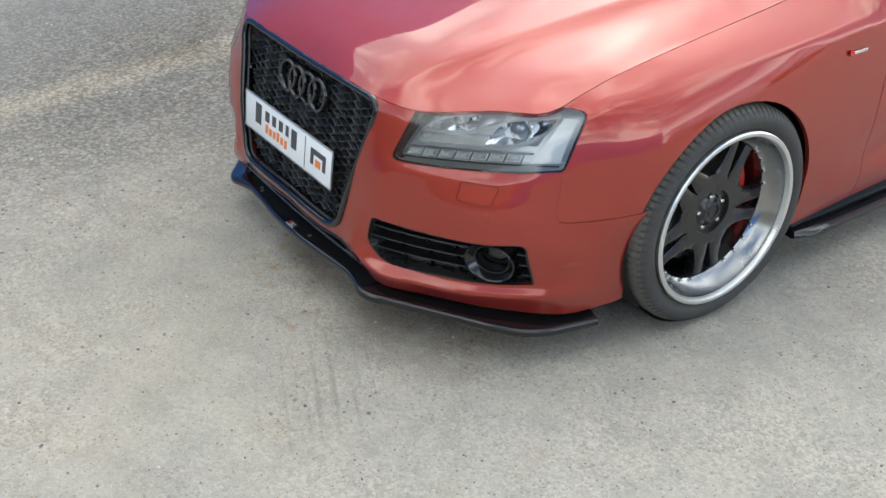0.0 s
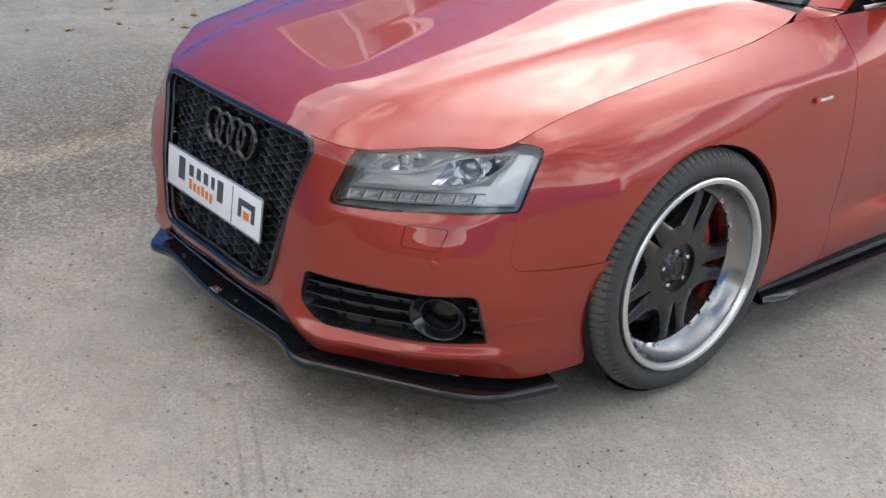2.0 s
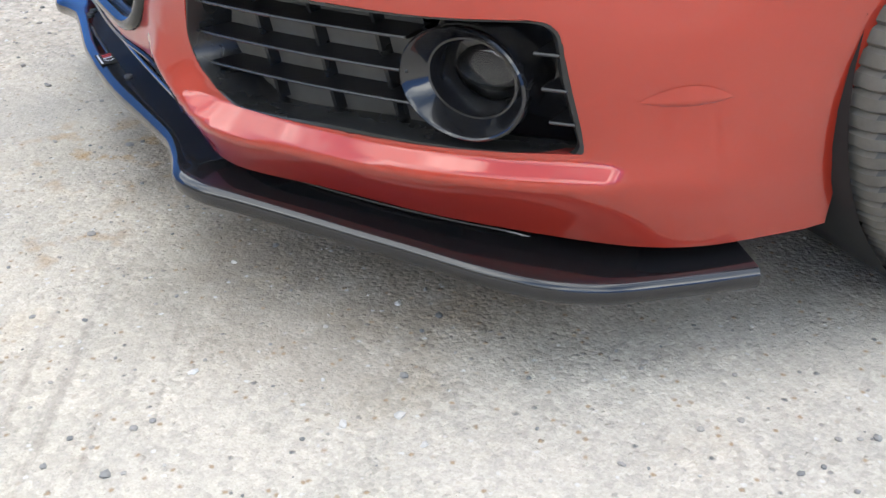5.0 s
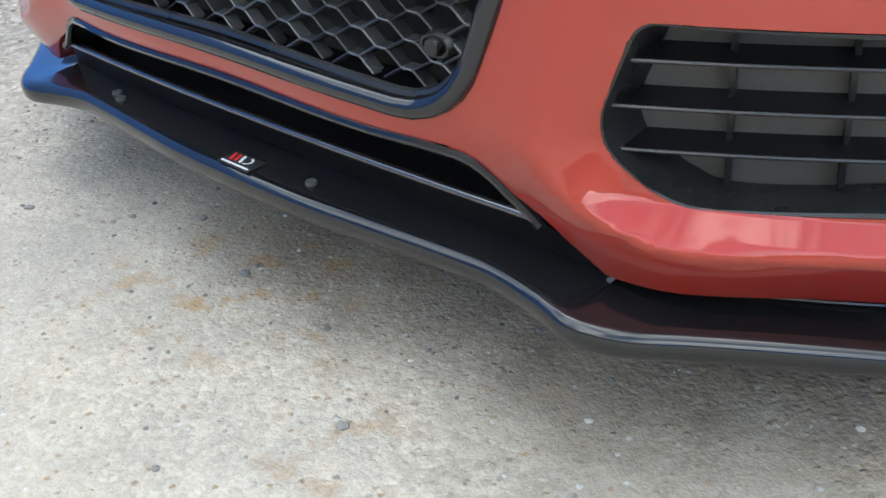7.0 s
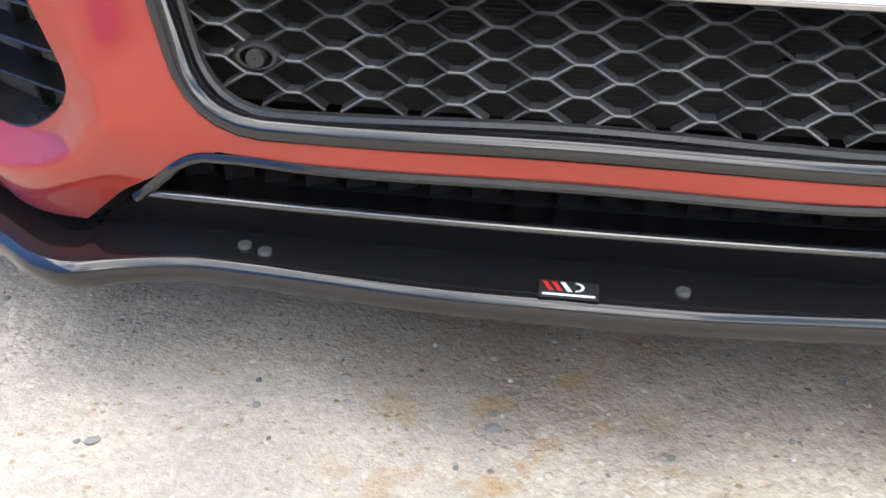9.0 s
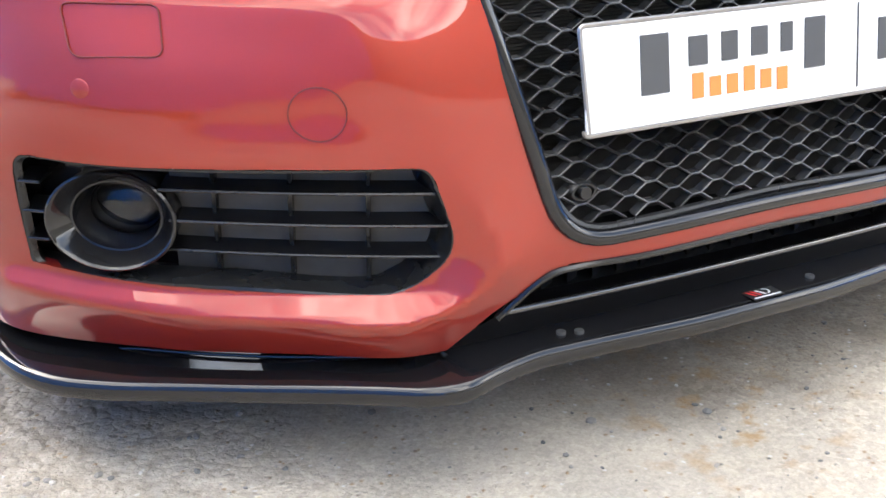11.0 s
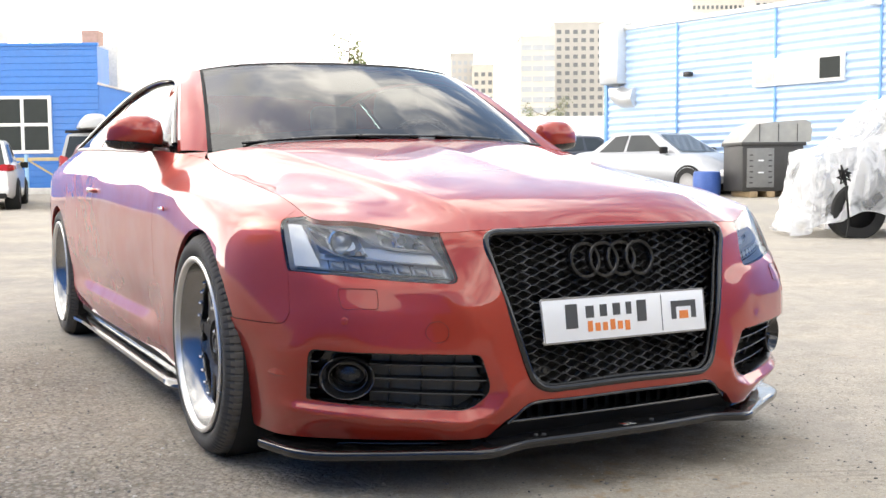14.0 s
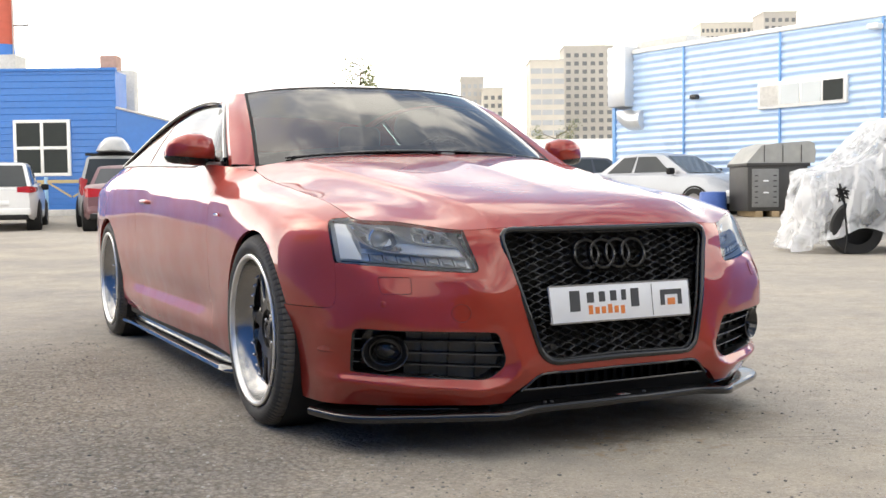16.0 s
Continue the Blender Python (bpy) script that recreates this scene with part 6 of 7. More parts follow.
for x, y, s in ((-4.22, .59, .06), (-3.79, .18, .07), (-3.90, -.03, .04), (-3.53, .78, .08), (-3.81, .97, .07), (-3.75, .80, .05), (-3.82, .49, .04), (-3.58, 1.00, .06), (-4.6, 1.3, .06), (-4.45, .7, .05), (-4.3, -.3, .05)):
    dry_leaf(x, y, s, rng.uniform(0, 360))

# ---- yard walls beside the car ----
BLUE = mat("blue_sheet_metal", (0.016, 0.155, 0.50), 0.42, 0.0, 0.15, noise_amt=0.10, noise_scale=6)
BLUE_LIGHT = mat("blue_panel_metal", (0.13, 0.33, 0.66), 0.35, 0.0, 0.2, noise_amt=0.08, noise_scale=5)
DULL_WALL = mat("dull_sheet_metal", (0.20, 0.19, 0.165), 0.6, noise_amt=0.15, noise_scale=3)
WHITE = mat("white_frame_paint", (0.78, 0.78, 0.76), 0.45, noise_amt=0.06, noise_scale=12)
CONCRETE = mat("pale_plinth", (0.55, 0.54, 0.51), 0.85, noise_amt=0.2, noise_scale=14, bump=0.2)
PANE = mat("dark_window_pane", (0.020, 0.026, 0.026), 0.12, 0, 0, 0.12, noise_amt=0.2, noise_scale=3)


def ribbed_wall(name, a, b, h, pitch, depth, material, upright=True, z0=0.0):
    """A sheet with folded ribs, upright or level, from a to b."""
    a, b = Vector((*a, 0)), Vector((*b, 0))
    d = (b - a).normalized()
    n = Vector((d.y, -d.x, 0))
    bm = bmesh.new()
    if upright:
        k = int((b - a).length / pitch)
        pts = []
        for i in range(k):
            for f, o in ((0, 0), (.38, 0), (.5, 1), (.88, 1)):
                pts.append(a + d * pitch * (i + f) + n * depth * o)
        grid_faces(bm, [[(p.x, p.y, z) for p in pts] for z in (z0, h)])
    else:
        k = int((h - z0) / pitch)
        zs = []
        for i in range(k):
            for f, o in ((0, 0), (.40, 0), (.5, 1), (.90, 1)):
                zs.append((z0 + pitch * (i + f), o))
        zs.append((h, 0))
        grid_faces(bm, [[((p + n * depth * o).x, (p + n * depth * o).y, z) for p in (a, a + (b - a) * .5, b)] for z, o in zs], flip=True)
    bm2 = bm
    ret = bmesh.ops.extrude_face_region(bm2, geom=bm2.faces[:])
    for g in ret["geom"]:
        if isinstance(g, bmesh.types.BMVert):
            g.co -= n * .12
    bmesh.ops.recalc_face_normals(bm2, faces=bm2.faces[:])
    return part(name, bm2, material, None, smooth=False)


w = ribbed_wall("wall_ribbed", (-5.85, -14.2), (-5.85, 1.27), 5.1, .20, .035, BLUE)
tagged(w, "bright blue ribbed metal wall with grass at its foot", "wall", kind="structure")
w = ribbed_wall("wall_far_side", (-6.0, 0.95), (-5.90, 6.4), 5.1, .30, .012, BLUE, False, .34)
tagged(w, "blue metal cladding above a pale plinth", "wall", kind="structure")
w = part("wall_plinth", box((-6.15, 1.30, 0), (-5.78, 6.4, .34), .02), CONCRETE)
tagged(w, "pale concrete plinth under blue cladding", "plinth", kind="structure")
# upper window of that wall, which the hood mirrors
WINDOW_WHITE = mat("white_window_frame", (0.80, 0.80, 0.79), 0.45, noise_amt=0.05, noise_scale=20)
BLIND = mat("drawn_white_blind", (0.70, 0.70, 0.68), 0.70, noise_amt=0.08, noise_scale=6)
window = part("window_1", box((-5.955, 1.98, 3.20), (-5.935, 4.10, 4.12), .004), BLIND, None)
tagged(window, "white framed upper window with drawn pale blinds", "window", kind="structure")
for z in (3.17, 4.10):
    part("frame_rail", box((-5.96, 1.93, z), (-5.885, 4.15, z + .055), .006), WINDOW_WHITE, window)
for y in (1.93, 2.64, 3.36, 4.095):
    part("frame_post", box((-5.96, y, 3.225), (-5.89, y + .055, 4.10), .006), WINDOW_WHITE, window)
for y in (1.985, 2.695, 3.415):
    part("pane", box((-5.915, y, 3.225), (-5.909, y + .655 if y < 3.4 else 4.095, 4.10)), LAMP_GLASS, window)

# out of view: added to darken what the front bumper mirrors
w = ribbed_wall("wall_unseen_south", (-9.0, -14.0), (26.0, -14.0), 5.0, .40, .03, DULL_WALL)
tagged(w, "unseen plain dull grey metal wall, added to darken the bumper's reflections", "wall", kind="structure")
# likewise never seen: a blue surface added to turn the fender's reflections violet
w = ribbed_wall("wall_unseen_east", (16.0, -13.8), (16.0, 5.5), 4.4, .40, .03, BLUE)
tagged(w, "unseen plain blue metal wall, added to tint the fender's reflections", "wall", kind="structure")

# grass along the wall's foot
verts, faces = [], []
for _ in range(5200):
    y = rng.uniform(-6.5, 1.5)
    dense_at = 1.0 if .2 < y < 1.35 else .55
    if rng.random() > dense_at:
        continue
    x = -5.80 + abs(rng.gauss(0, .17))
    hgt = rng.uniform(.03, .12) * (1.9 if .55 < y < 1.2 and rng.random() < .5 else 1)
    t, bend = rng.uniform(0, 6.28), rng.uniform(.01, .06)
    k = len(verts)
    wv = Vector((math.cos(t), math.sin(t), 0)) * .004
    lv = Vector((-math.sin(t), math.cos(t), 0)) * bend
    p = Vector((x, y, 0))
    for q in (p - wv, p + wv, p + wv * .7 + lv * .4 + Vector((0, 0, hgt * .6)), p - wv * .7 + lv * .4 + Vector((0, 0, hgt * .6)), p + lv + Vector((0, 0, hgt))):
        verts.append(tuple(q))
    faces += [[k, k + 1, k + 2, k + 3], [k + 3, k + 2, k + 4]]
me = bpy.data.meshes.new("grass")
me.from_pydata(verts, [], faces)
me.materials.append(island_mat("grass_blades", [(.035, .09, .02), (.07, .15, .03), (.12, .19, .05), (.20, .20, .08)], 0.6))
tagged(new("grass", me), "rough green grass at the foot of the wall", "grass", kind="stuff")

# ---- far side of the yard ----
VIEW_R, VIEW_F = Vector((.892, -.451, 0)), Vector((.451, .892, 0))
EYE = Vector((-1.975, -3.505, 0))


def yard(dist, side, z=0.0):
    """A place by its distance along the last view and its offset to the side of it."""
    p = EYE + VIEW_F * dist + VIEW_R * side
    return Vector((p.x, p.y, z))


def yard_m(dist, side, turn=0.0, z=None):
    p = yard(dist, side)
    return Matrix.Translation((p.x, p.y, rise(p.x, p.y) if z is None else z)) @ pose(0, 0, 0, 0, 0, -26.8 + turn)


def placed(ob, m):
    ob.matrix_basis = m
    return ob


def window_unit(parent, x0, x1, z0, z1, y, cols, rows_, frame=.07, sill=True):
    """A framed window with its panes, set on a wall that faces -y."""
    w = part("window", box((x0, y - .05, z0), (x1, y + .02, z1)), WHITE, parent, "white-framed window", smooth=False)
    cw, ch = (x1 - x0 - frame) / cols, (z1 - z0 - frame) / rows_
    for i in range(cols):
        for j in range(rows_):
            part("pane", box((x0 + frame + i * cw, y - .058, z0 + frame + j * ch), (x0 + (i + 1) * cw, y - .053, z0 + (j + 1) * ch)), PANE, w, smooth=False)
    for i in range(cols + 1):
        x = x0 + i * cw
        part("window_bar", box((x, y - .085, z0), (x + frame, y - .05, z1), .008), WHITE, w)
    for j in range(rows_ + 1):
        z = z0 + j * ch
        part("window_bar", box((x0, y - .080, z), (x1, y - .05, z + frame), .008), WHITE, w)
    return w


# blue building with the four-pane window
bl = thing("blue_building", "bright blue clad building with a white four-pane window", "building")
bm = bmesh.new()
rows = []
for k in range(23):
    rows += [[(-26, 0, .2035 * k), (3.5, 0, .2035 * k)], [(-26, -.012, .2035 * k + .012), (3.5, -.012, .2035 * k + .012)], [(-26, -.012, .2035 * k + .19), (3.5, -.012, .2035 * k + .19)]]
rows.append([(-26, 0, 4.72), (3.5, 0, 4.60)])
grid_faces(bm, rows, flip=True)
part("wall", bm, BLUE, bl, smooth=False)
part("building_body", box((-26, .02, 0), (3.49, 1.2, 4.58)), BLUE, bl, smooth=False)
part("roof_edge", box((-26.1, -.06, 4.58), (3.53, .10, 4.68), .01), BLUE, bl)
bm = bmesh.new()
f = bm.faces.new([bm.verts.new(p) for p in ((3.5, .0, 0), (5.9, .0, 0), (5.9, 0, 2.80), (3.5, 0, 3.42))])
ret = bmesh.ops.extrude_face_region(bm, geom=[f])
for g in ret["geom"]:
    if isinstance(g, bmesh.types.BMVert):
        g.co.y += 1.0
bmesh.ops.recalc_face_normals(bm, faces=bm.faces[:])
part("annex", bm, BLUE, bl, smooth=False)
part("annex_roof_edge", tube(bmesh.new(), [(3.5, -.03, 3.44), (5.95, -.03, 2.81)], .04, 6), CONCRETE, bl)
part("chimney", box((2.40, 2, 4.4), (2.95, 2.6, 5.32), .02), mat("old_brick", (.42, .27, .22), .85, noise_amt=.25, noise_scale=8), bl)
part("stair_tower", box((2.85, 2, 0), (3.52, 2.5, 4.82), .02), CONCRETE, bl)
window_unit(bl, .28, 2.06, 1.32, 3.08, 0, 2, 2, .10)
placed(bl, yard_m(34, -13.7, 0, .15))

ch = thing("chimney", "tall chimney painted in red and blue bands", "chimney")
RED_BAND = mat("red_band_paint", (.50, .10, .06), .6, noise_amt=.15, noise_scale=4)
for m, z0, z1, r in ((BLUE, 6.2, 6.72, .37), (RED_BAND, 6.72, 9.6, .34), (WHITE, 9.6, 11.6, .31)):
    bm = bmesh.new()
    lathe(bm, [(z0, r + .02), (z1, r)], 24, "z")
    part("chimney_band", bm, m, ch)
part("bracket", tube(bmesh.new(), [(.3, 0, 7.5), (.95, 0, 7.5), (.95, 0, 7.6)], .04, 6), STEEL, ch)
part("ladder_rail", tube(bmesh.new(), [(.40, -.2, 6.3), (.40, -.2, 9.6)], .025, 6), STEEL, ch)
part("chimney_foot", box((-.75, -.6, -.1), (.62, .6, 6.25), .03), CONCRETE, ch)
placed(ch, yard_m(45, -18.0, 0, .4))

# low rail fence in front of it
fence = thing("rail_fence", "low fence with pale blue posts and yellowish rails", "fence")
RAIL = mat("ochre_rail_paint", (.50, .40, .20), .7, noise_amt=.2)
POST = mat("pale_blue_paint", (.30, .50, .70), .6, noise_amt=.15)
for k in range(8):
    x = -3.4 + 1.55 * k
    part("post", tube(bmesh.new(), [(x, 0, -.1), (x, 0, 1.05)], .06, 8), POST, fence)
    if k < 7:
        part("rail", box((x, -.03, .86), (x + 1.55, .03, .96), .01), RAIL, fence)
        part("rail", tube(bmesh.new(), [(x + .05, 0, .88), (x + .75, 0, .45)], .03, 6), RAIL, fence)
        part("rail", tube(bmesh.new(), [(x + 1.5, 0, .88), (x + .80, 0, .45)], .03, 6), RAIL, fence)
placed(fence, yard_m(32.2, -11.5, 0, .36))
# kerb of the verge
kb = part("kerb", box((-26, -.1, -.3), (30, .1, .10), .03), CONCRETE)
tagged(placed(kb, yard_m(31.8, 0, 0, .34)), "pale concrete kerb along the yard's edge", "kerb", kind="structure")

# ---- parked vehicles ----
TAIL = mat("tail_lamp_red", (.45, .02, .02), .15, 0, .8, noise_amt=.1)
CAR_GLASS = mat("car_window_dark", (.03, .036, .04), .06, 0, .25, .3, noise_amt=.1, noise_scale=4)
CAR_TYRE = mat("far_tyre", (.02, .02, .02), .8, noise_amt=.1)
RIM = mat("far_rim", (.35, .35, .36), .4, .8, noise_amt=.1)


def parked_car(name, label, paint, size, deck, house, wheel_y, wheel_r, tail, mirror_paint=None):
    """A parked car, nose towards +y. size: length, width. deck: (y, z) of the upper edge from tail to nose. house: belt and roof heights,
    the cabin's ends on the belt and on the roof. tail: height, width and depth of the tail lamps' faces and their z."""
    length, width = size
    belt_z, roof_z, b0, b1, t0, t1 = house
    v = thing(name, label, "car", "parked cars")
    ys = np.linspace(0, length, 34)
    top = hermite([p[0] for p in deck], [(p[1],) for p in deck], ys)[:, 0]
    rows = []
    for y, zt in zip(ys, top):
        u = abs(2 * y / length - 1)
        hw = width / 2 * (1 - .20 * u ** 7)
        low = .24 + .10 * u ** 8
        side = [(.90, low), (.985, low + .08), (1.0, low + .30 * (zt - low)), (.995, low + .62 * (zt - low)), (.965, zt - .07), (.90, zt - .018), (.70, zt + .004), (.35, zt + .018)]
        half = [(hw * a, y, z) for a, z in side]
        rows.append(half + [(0, y, zt + .022)] + [(-x, y_, z) for x, y_, z in half[::-1]])
    bm = bmesh.new()
    vs = grid_faces(bm, rows, flip=True)
    bm.faces.new(vs[0])
    bm.faces.new(vs[-1][::-1])
    bmesh.ops.recalc_face_normals(bm, faces=bm.faces[:])
    body_ = part("body", bm, paint, v)
    hb, ht = width / 2 * .90, width / 2 * .70

    def house_at(a, f, h):
        """A place on the cabin: across -1 to 1, along 0 to 1, height 0 to 1."""
        y = (b0 + (b1 - b0) * f) * (1 - h) + (t0 + (t1 - t0) * f) * h
        bow = .05 * math.sin(math.pi * f) * h
        return a * (hb * (1 - h) + ht * h) * (1 - .05 * (2 * f - 1) ** 2), y, belt_z - .03 + (roof_z - belt_z + .03) * h + bow * (1 - .5 * a * a)
    bm = bmesh.new()      # roof and pillars
    shape = [(-1, 0), (-1, .5), (-1, .93), (-.93, .985), (-.6, 1), (0, 1.01), (.6, 1), (.93, .985), (1, .93), (1, .5), (1, 0)]
    vs = grid_faces(bm, [[house_at(a, f, h) for a, h in shape] for f in np.linspace(0, 1, 11)])
    bm.faces.new(vs[0])
    bm.faces.new(vs[-1][::-1])
    bmesh.ops.recalc_face_normals(bm, faces=bm.faces[:])
    part("cabin", bm, paint, v)
    for f, out_ in ((0, -.012), (1, .012)):      # rear window and windscreen
        bm = bmesh.new()
        grid_faces(bm, [[(x, y + out_, z + .006) for x, y, z in (house_at(a, f, h) for a in np.linspace(-.88, .88, 7))] for h in np.linspace(.10, .90, 4)])
        part("windscreen" if f else "rear_window", bm, CAR_GLASS, v)
    for s_ in (1, -1):
        for f0, f1 in ((.10, .40), (.435, .80)):
            bm = bmesh.new()
            grid_faces(bm, [[(x + s_ * .010, y, z) for x, y, z in (house_at(s_, f0 + (f1 - f0) * q + (.06 * (1 - h) if f1 > .7 and q == 1 else 0), h) for q in (0, .5, 1))] for h in (.14, .5, .86)])
            part("side_window", bm, CAR_GLASS, v)
        bm = box((s_ * width * .47 - .02, b0 + (b1 - b0) * .86 - .06, belt_z - .02), (s_ * width * .47 + .17, b0 + (b1 - b0) * .86 + .06, belt_z + .13), .03) if s_ > 0 else \
            box((-width * .47 - .17, b0 + (b1 - b0) * .86 - .06, belt_z - .02), (-width * .47 + .02, b0 + (b1 - b0) * .86 + .06, belt_z + .13), .03)
        part("door_mirror", bm, mirror_paint or MATT_BLACK, v)
        for y in wheel_y:
            x = s_ * width / 2
            bm = bmesh.new()
            lathe(bm, [(x - s_ * .30, wheel_r * 1.16), (x + s_ * .004, wheel_r * 1.16), (x + s_ * .006, wheel_r * 1.08), (x - s_ * .30, .02)], 28, centre=(0, y, wheel_r))
            part("wheel_arch", bm, MATT_BLACK, v)
            bm = bmesh.new()
            lathe(bm, [(-.10, wheel_r * .62), (-.11, wheel_r * .95), (-.09, wheel_r), (.09, wheel_r), (.11, wheel_r * .95), (.10, wheel_r * .62)], 28, centre=(x - s_ * .08, y, wheel_r))
            wl = part("wheel", bm, CAR_TYRE, v)
            bm = bmesh.new()
            lathe(bm, [(s_ * .095, wheel_r * .64), (s_ * .085, wheel_r * .5), (s_ * .07, wheel_r * .12), (s_ * .08, .001)], 20, centre=(x - s_ * .08, y, wheel_r))
            part("rim", bm, RIM, wl)
        z, h, wd, dp = tail      # tail lamps that run round the corner
        def skin_x(y):
            return width / 2 * (1 - .20 * abs(2 * y / length - 1) ** 7)
        rows = []
        for q in np.linspace(0, 1, 6):
            rows.append([(s_ * (skin_x(0) - wd * (1 - q)), -.012, z + h * (k - .5) * (.75 + .25 * q)) for k in (0, .5, 1)])
        for q in np.linspace(.2, 1, 4):
            rows.append([(s_ * (skin_x(dp * q) + .010), dp * q, z + h * (k - .5) * (1 - .45 * q) + .05 * q * h) for k in (0, .5, 1)])
        bm = bmesh.new()
        grid_faces(bm, rows, flip=s_ < 0)
        part("tail_lamp", bm, TAIL, v)
        part("head_lamp", box((s_ * width * .36 - .17, length - .16, deck[-1][1] - .20), (s_ * width * .36 + .17, length + .008, deck[-1][1] - .05), .04), LED_CLEAR, v)
        part("exhaust_trim", box((s_ * width * .30 - .10, -.055, .33), (s_ * width * .30 + .10, .05, .41), .03), RIM, v)
    part("plate", box((-.26, -.03, .62), (.26, .02, .73), .01), PLATE_WHITE, v)
    part("rear_bumper", box((-width * .42, -.05, .34), (width * .42, .25, .56), .08, 3), paint, v)
    part("bumper_insert", box((-width * .38, -.062, .27), (width * .38, .12, .40), .03), MATT_BLACK, v)
    part("grille", box((-.42, length - .1, .42), (.42, length + .012, .60), .03), MATT_BLACK, v)
    return v


WHITE_PAINT = mat("white_car_paint", (.75, .75, .74), .35, 0, .8, noise_amt=.04)
GREY_PAINT = mat("grey_car_paint", (.40, .405, .40), .4, .3, .6, noise_amt=.06)
WINE_PAINT = mat("wine_car_paint", (.16, .075, .085), .4, .3, .3, noise_amt=.08)
SILVER_PAINT = mat("silver_car_paint", (.33, .35, .38), .35, .4, .7, noise_amt=.05)
DARK_PAINT = mat("dark_car_paint", (.03, .035, .05), .35, .2, .7, noise_amt=.08)

v = parked_car("crossover", "white crossover parked with its tail to the yard", WHITE_PAINT, (4.25, 1.80), [(0, .98), (.3, 1.06), (2.9, 1.04), (3.9, .92), (4.25, .74)], (1.02, 1.64, .06, 3.05, .62, 2.25), (.80, 3.40), .35, (.99, .16, .28, .46))
placed(v, yard_m(25.6, -10.55, 17))
v = parked_car("estate_suv", "silver-grey off-road car with a pale grey roof box", GREY_PAINT, (4.62, 1.85), [(0, 1.06), (.2, 1.12), (3.1, 1.12), (4.2, 1.02), (4.62, .80)], (1.10, 1.84, .03, 3.15, .34, 2.50), (.85, 3.60), .38, (1.06, .46, .16, .14))
rows = []
for y, hw, zt, zb in ((.10, .10, 2.06, 2.00), (.16, .30, 2.16, 1.98), (.40, .41, 2.30, 1.97), (.90, .44, 2.37, 1.97), (1.50, .42, 2.34, 1.97), (2.00, .36, 2.20, 1.98), (2.25, .22, 2.08, 2.00)):
    rows.append([(hw * (-1 + 2 * k / 8), y, zb + (zt - zb) * (1 - abs(-1 + 2 * k / 8) ** 3.2)) for k in range(9)] + [(hw * .9, y, zb - .02), (-hw * .9, y, zb - .02)])
bm = bmesh.new()
vs = grid_faces(bm, rows, closed=True)
bm.faces.new(vs[0])
bm.faces.new(vs[-1])
bmesh.ops.recalc_face_normals(bm, faces=bm.faces[:])
part("roof_box", bm, GREY_PAINT, v, "pale grey roof box")
part("roof_box_tray", box((-.36, .45, 1.90), (.36, 1.95, 1.975), .03), MATT_BLACK, v)
for y in (.64, 1.84):
    part("roof_bar", box((-.70, y - .04, 1.86), (.70, y + .04, 1.93), .01), MATT_BLACK, v)
placed(v, yard_m(27.6, -8.45, 11))
SALOON = ((4.52, 1.74), [(0, .90), (.25, 1.00), (1.0, 1.00), (3.1, .97), (4.2, .82), (4.52, .64)], (.97, 1.43, .62, 3.35, 1.35, 2.50), (.92, 3.60), .32, (.84, .20, .40, .30))
for name, label, paint, dist, side, turn, scale in (
        ("saloon_car", "dusty wine-red saloon parked beside the off-road car", WINE_PAINT, 24.6, -7.30, 13, 1.06),
        ("silver_saloon", "silver saloon parked along the blue wall", SILVER_PAINT, 27.2, 3.9, -140, 1.0),
        ("dark_saloon", "dark blue saloon far across the yard", DARK_PAINT, 33, 6.2, 95, 1.0)):
    v = parked_car(name, label, paint, *SALOON)
    placed(v, yard_m(dist, side, turn) @ Matrix.Scale(scale, 4))

# ---- long shed with level ribs, on the other side of the yard ----
shed = thing("blue_shed", "pale blue ribbed metal shed with a strip window", "building")
SHED_M = Matrix.Translation((15.2, 20.6, 0)) @ pose(0, 0, 0, 0, 0, -80.8)
RIB = mat("pale_blue_ribs", (.47, .63, .86), .28, 0, 0.3, noise_amt=.06, noise_scale=3)
bm = bmesh.new()
rows = []
for k in range(25):
    for f in range(8):
        z = .176 * (k + f / 8)
        rows.append([(x, -.022 + .022 * math.cos(math.pi * f / 4), z) for x in (.32, 6, 13)])
rows.append([(x, 0, 4.40) for x in (.32, 6, 13)])
grid_faces(bm, rows, flip=True)
part("ribbed_wall", bm, RIB, shed)
part("shed_body", box((.32, .03, 0), (13, 14, 4.38)), RIB, shed, smooth=False)
part("parapet", box((.27, -.08, 4.36), (13.05, .12, 4.47), .02), WHITE, shed)
for x in (2.7, 5.55, 8.1):
    part("wall_joint", box((x, -.065, 0), (x + .05, -.03, 4.40), .005), BLUE_LIGHT, shed)
part("corner_trim", box((.26, -.07, 0), (.37, .05, 4.38), .01), BLUE_LIGHT, shed)
w = part("strip_window", box((5.0, -.10, 2.64), (7.32, -.02, 3.24), .01), WHITE, shed, "white strip window with one dark pane")
for k, m in enumerate((CONCRETE, CAR_PANE := mat("bright_pane", (.42, .47, .50), .08, 0, .6, noise_amt=.15, noise_scale=2), CAR_PANE, PANE)):
    x = 5.08 + .555 * k
    part("pane", box((x, -.112, 2.72), (x + .49, -.103, 3.16)), m, w)
part("wall_lamp", box((3.05, -.22, 3.02), (3.25, -.05, 3.14), .03), SATIN_BLACK, shed)
part("wall_camera", box((7.9, -.30, 4.10), (8.15, -.05, 4.22), .03), WHITE, shed)
placed(shed, SHED_M)
GALVANISED = mat("galvanised_sheet", (.62, .64, .66), .38, .6, noise_amt=.1, noise_scale=4)
duct = thing("air_duct", "grey metal air duct on the shed's corner", "duct")
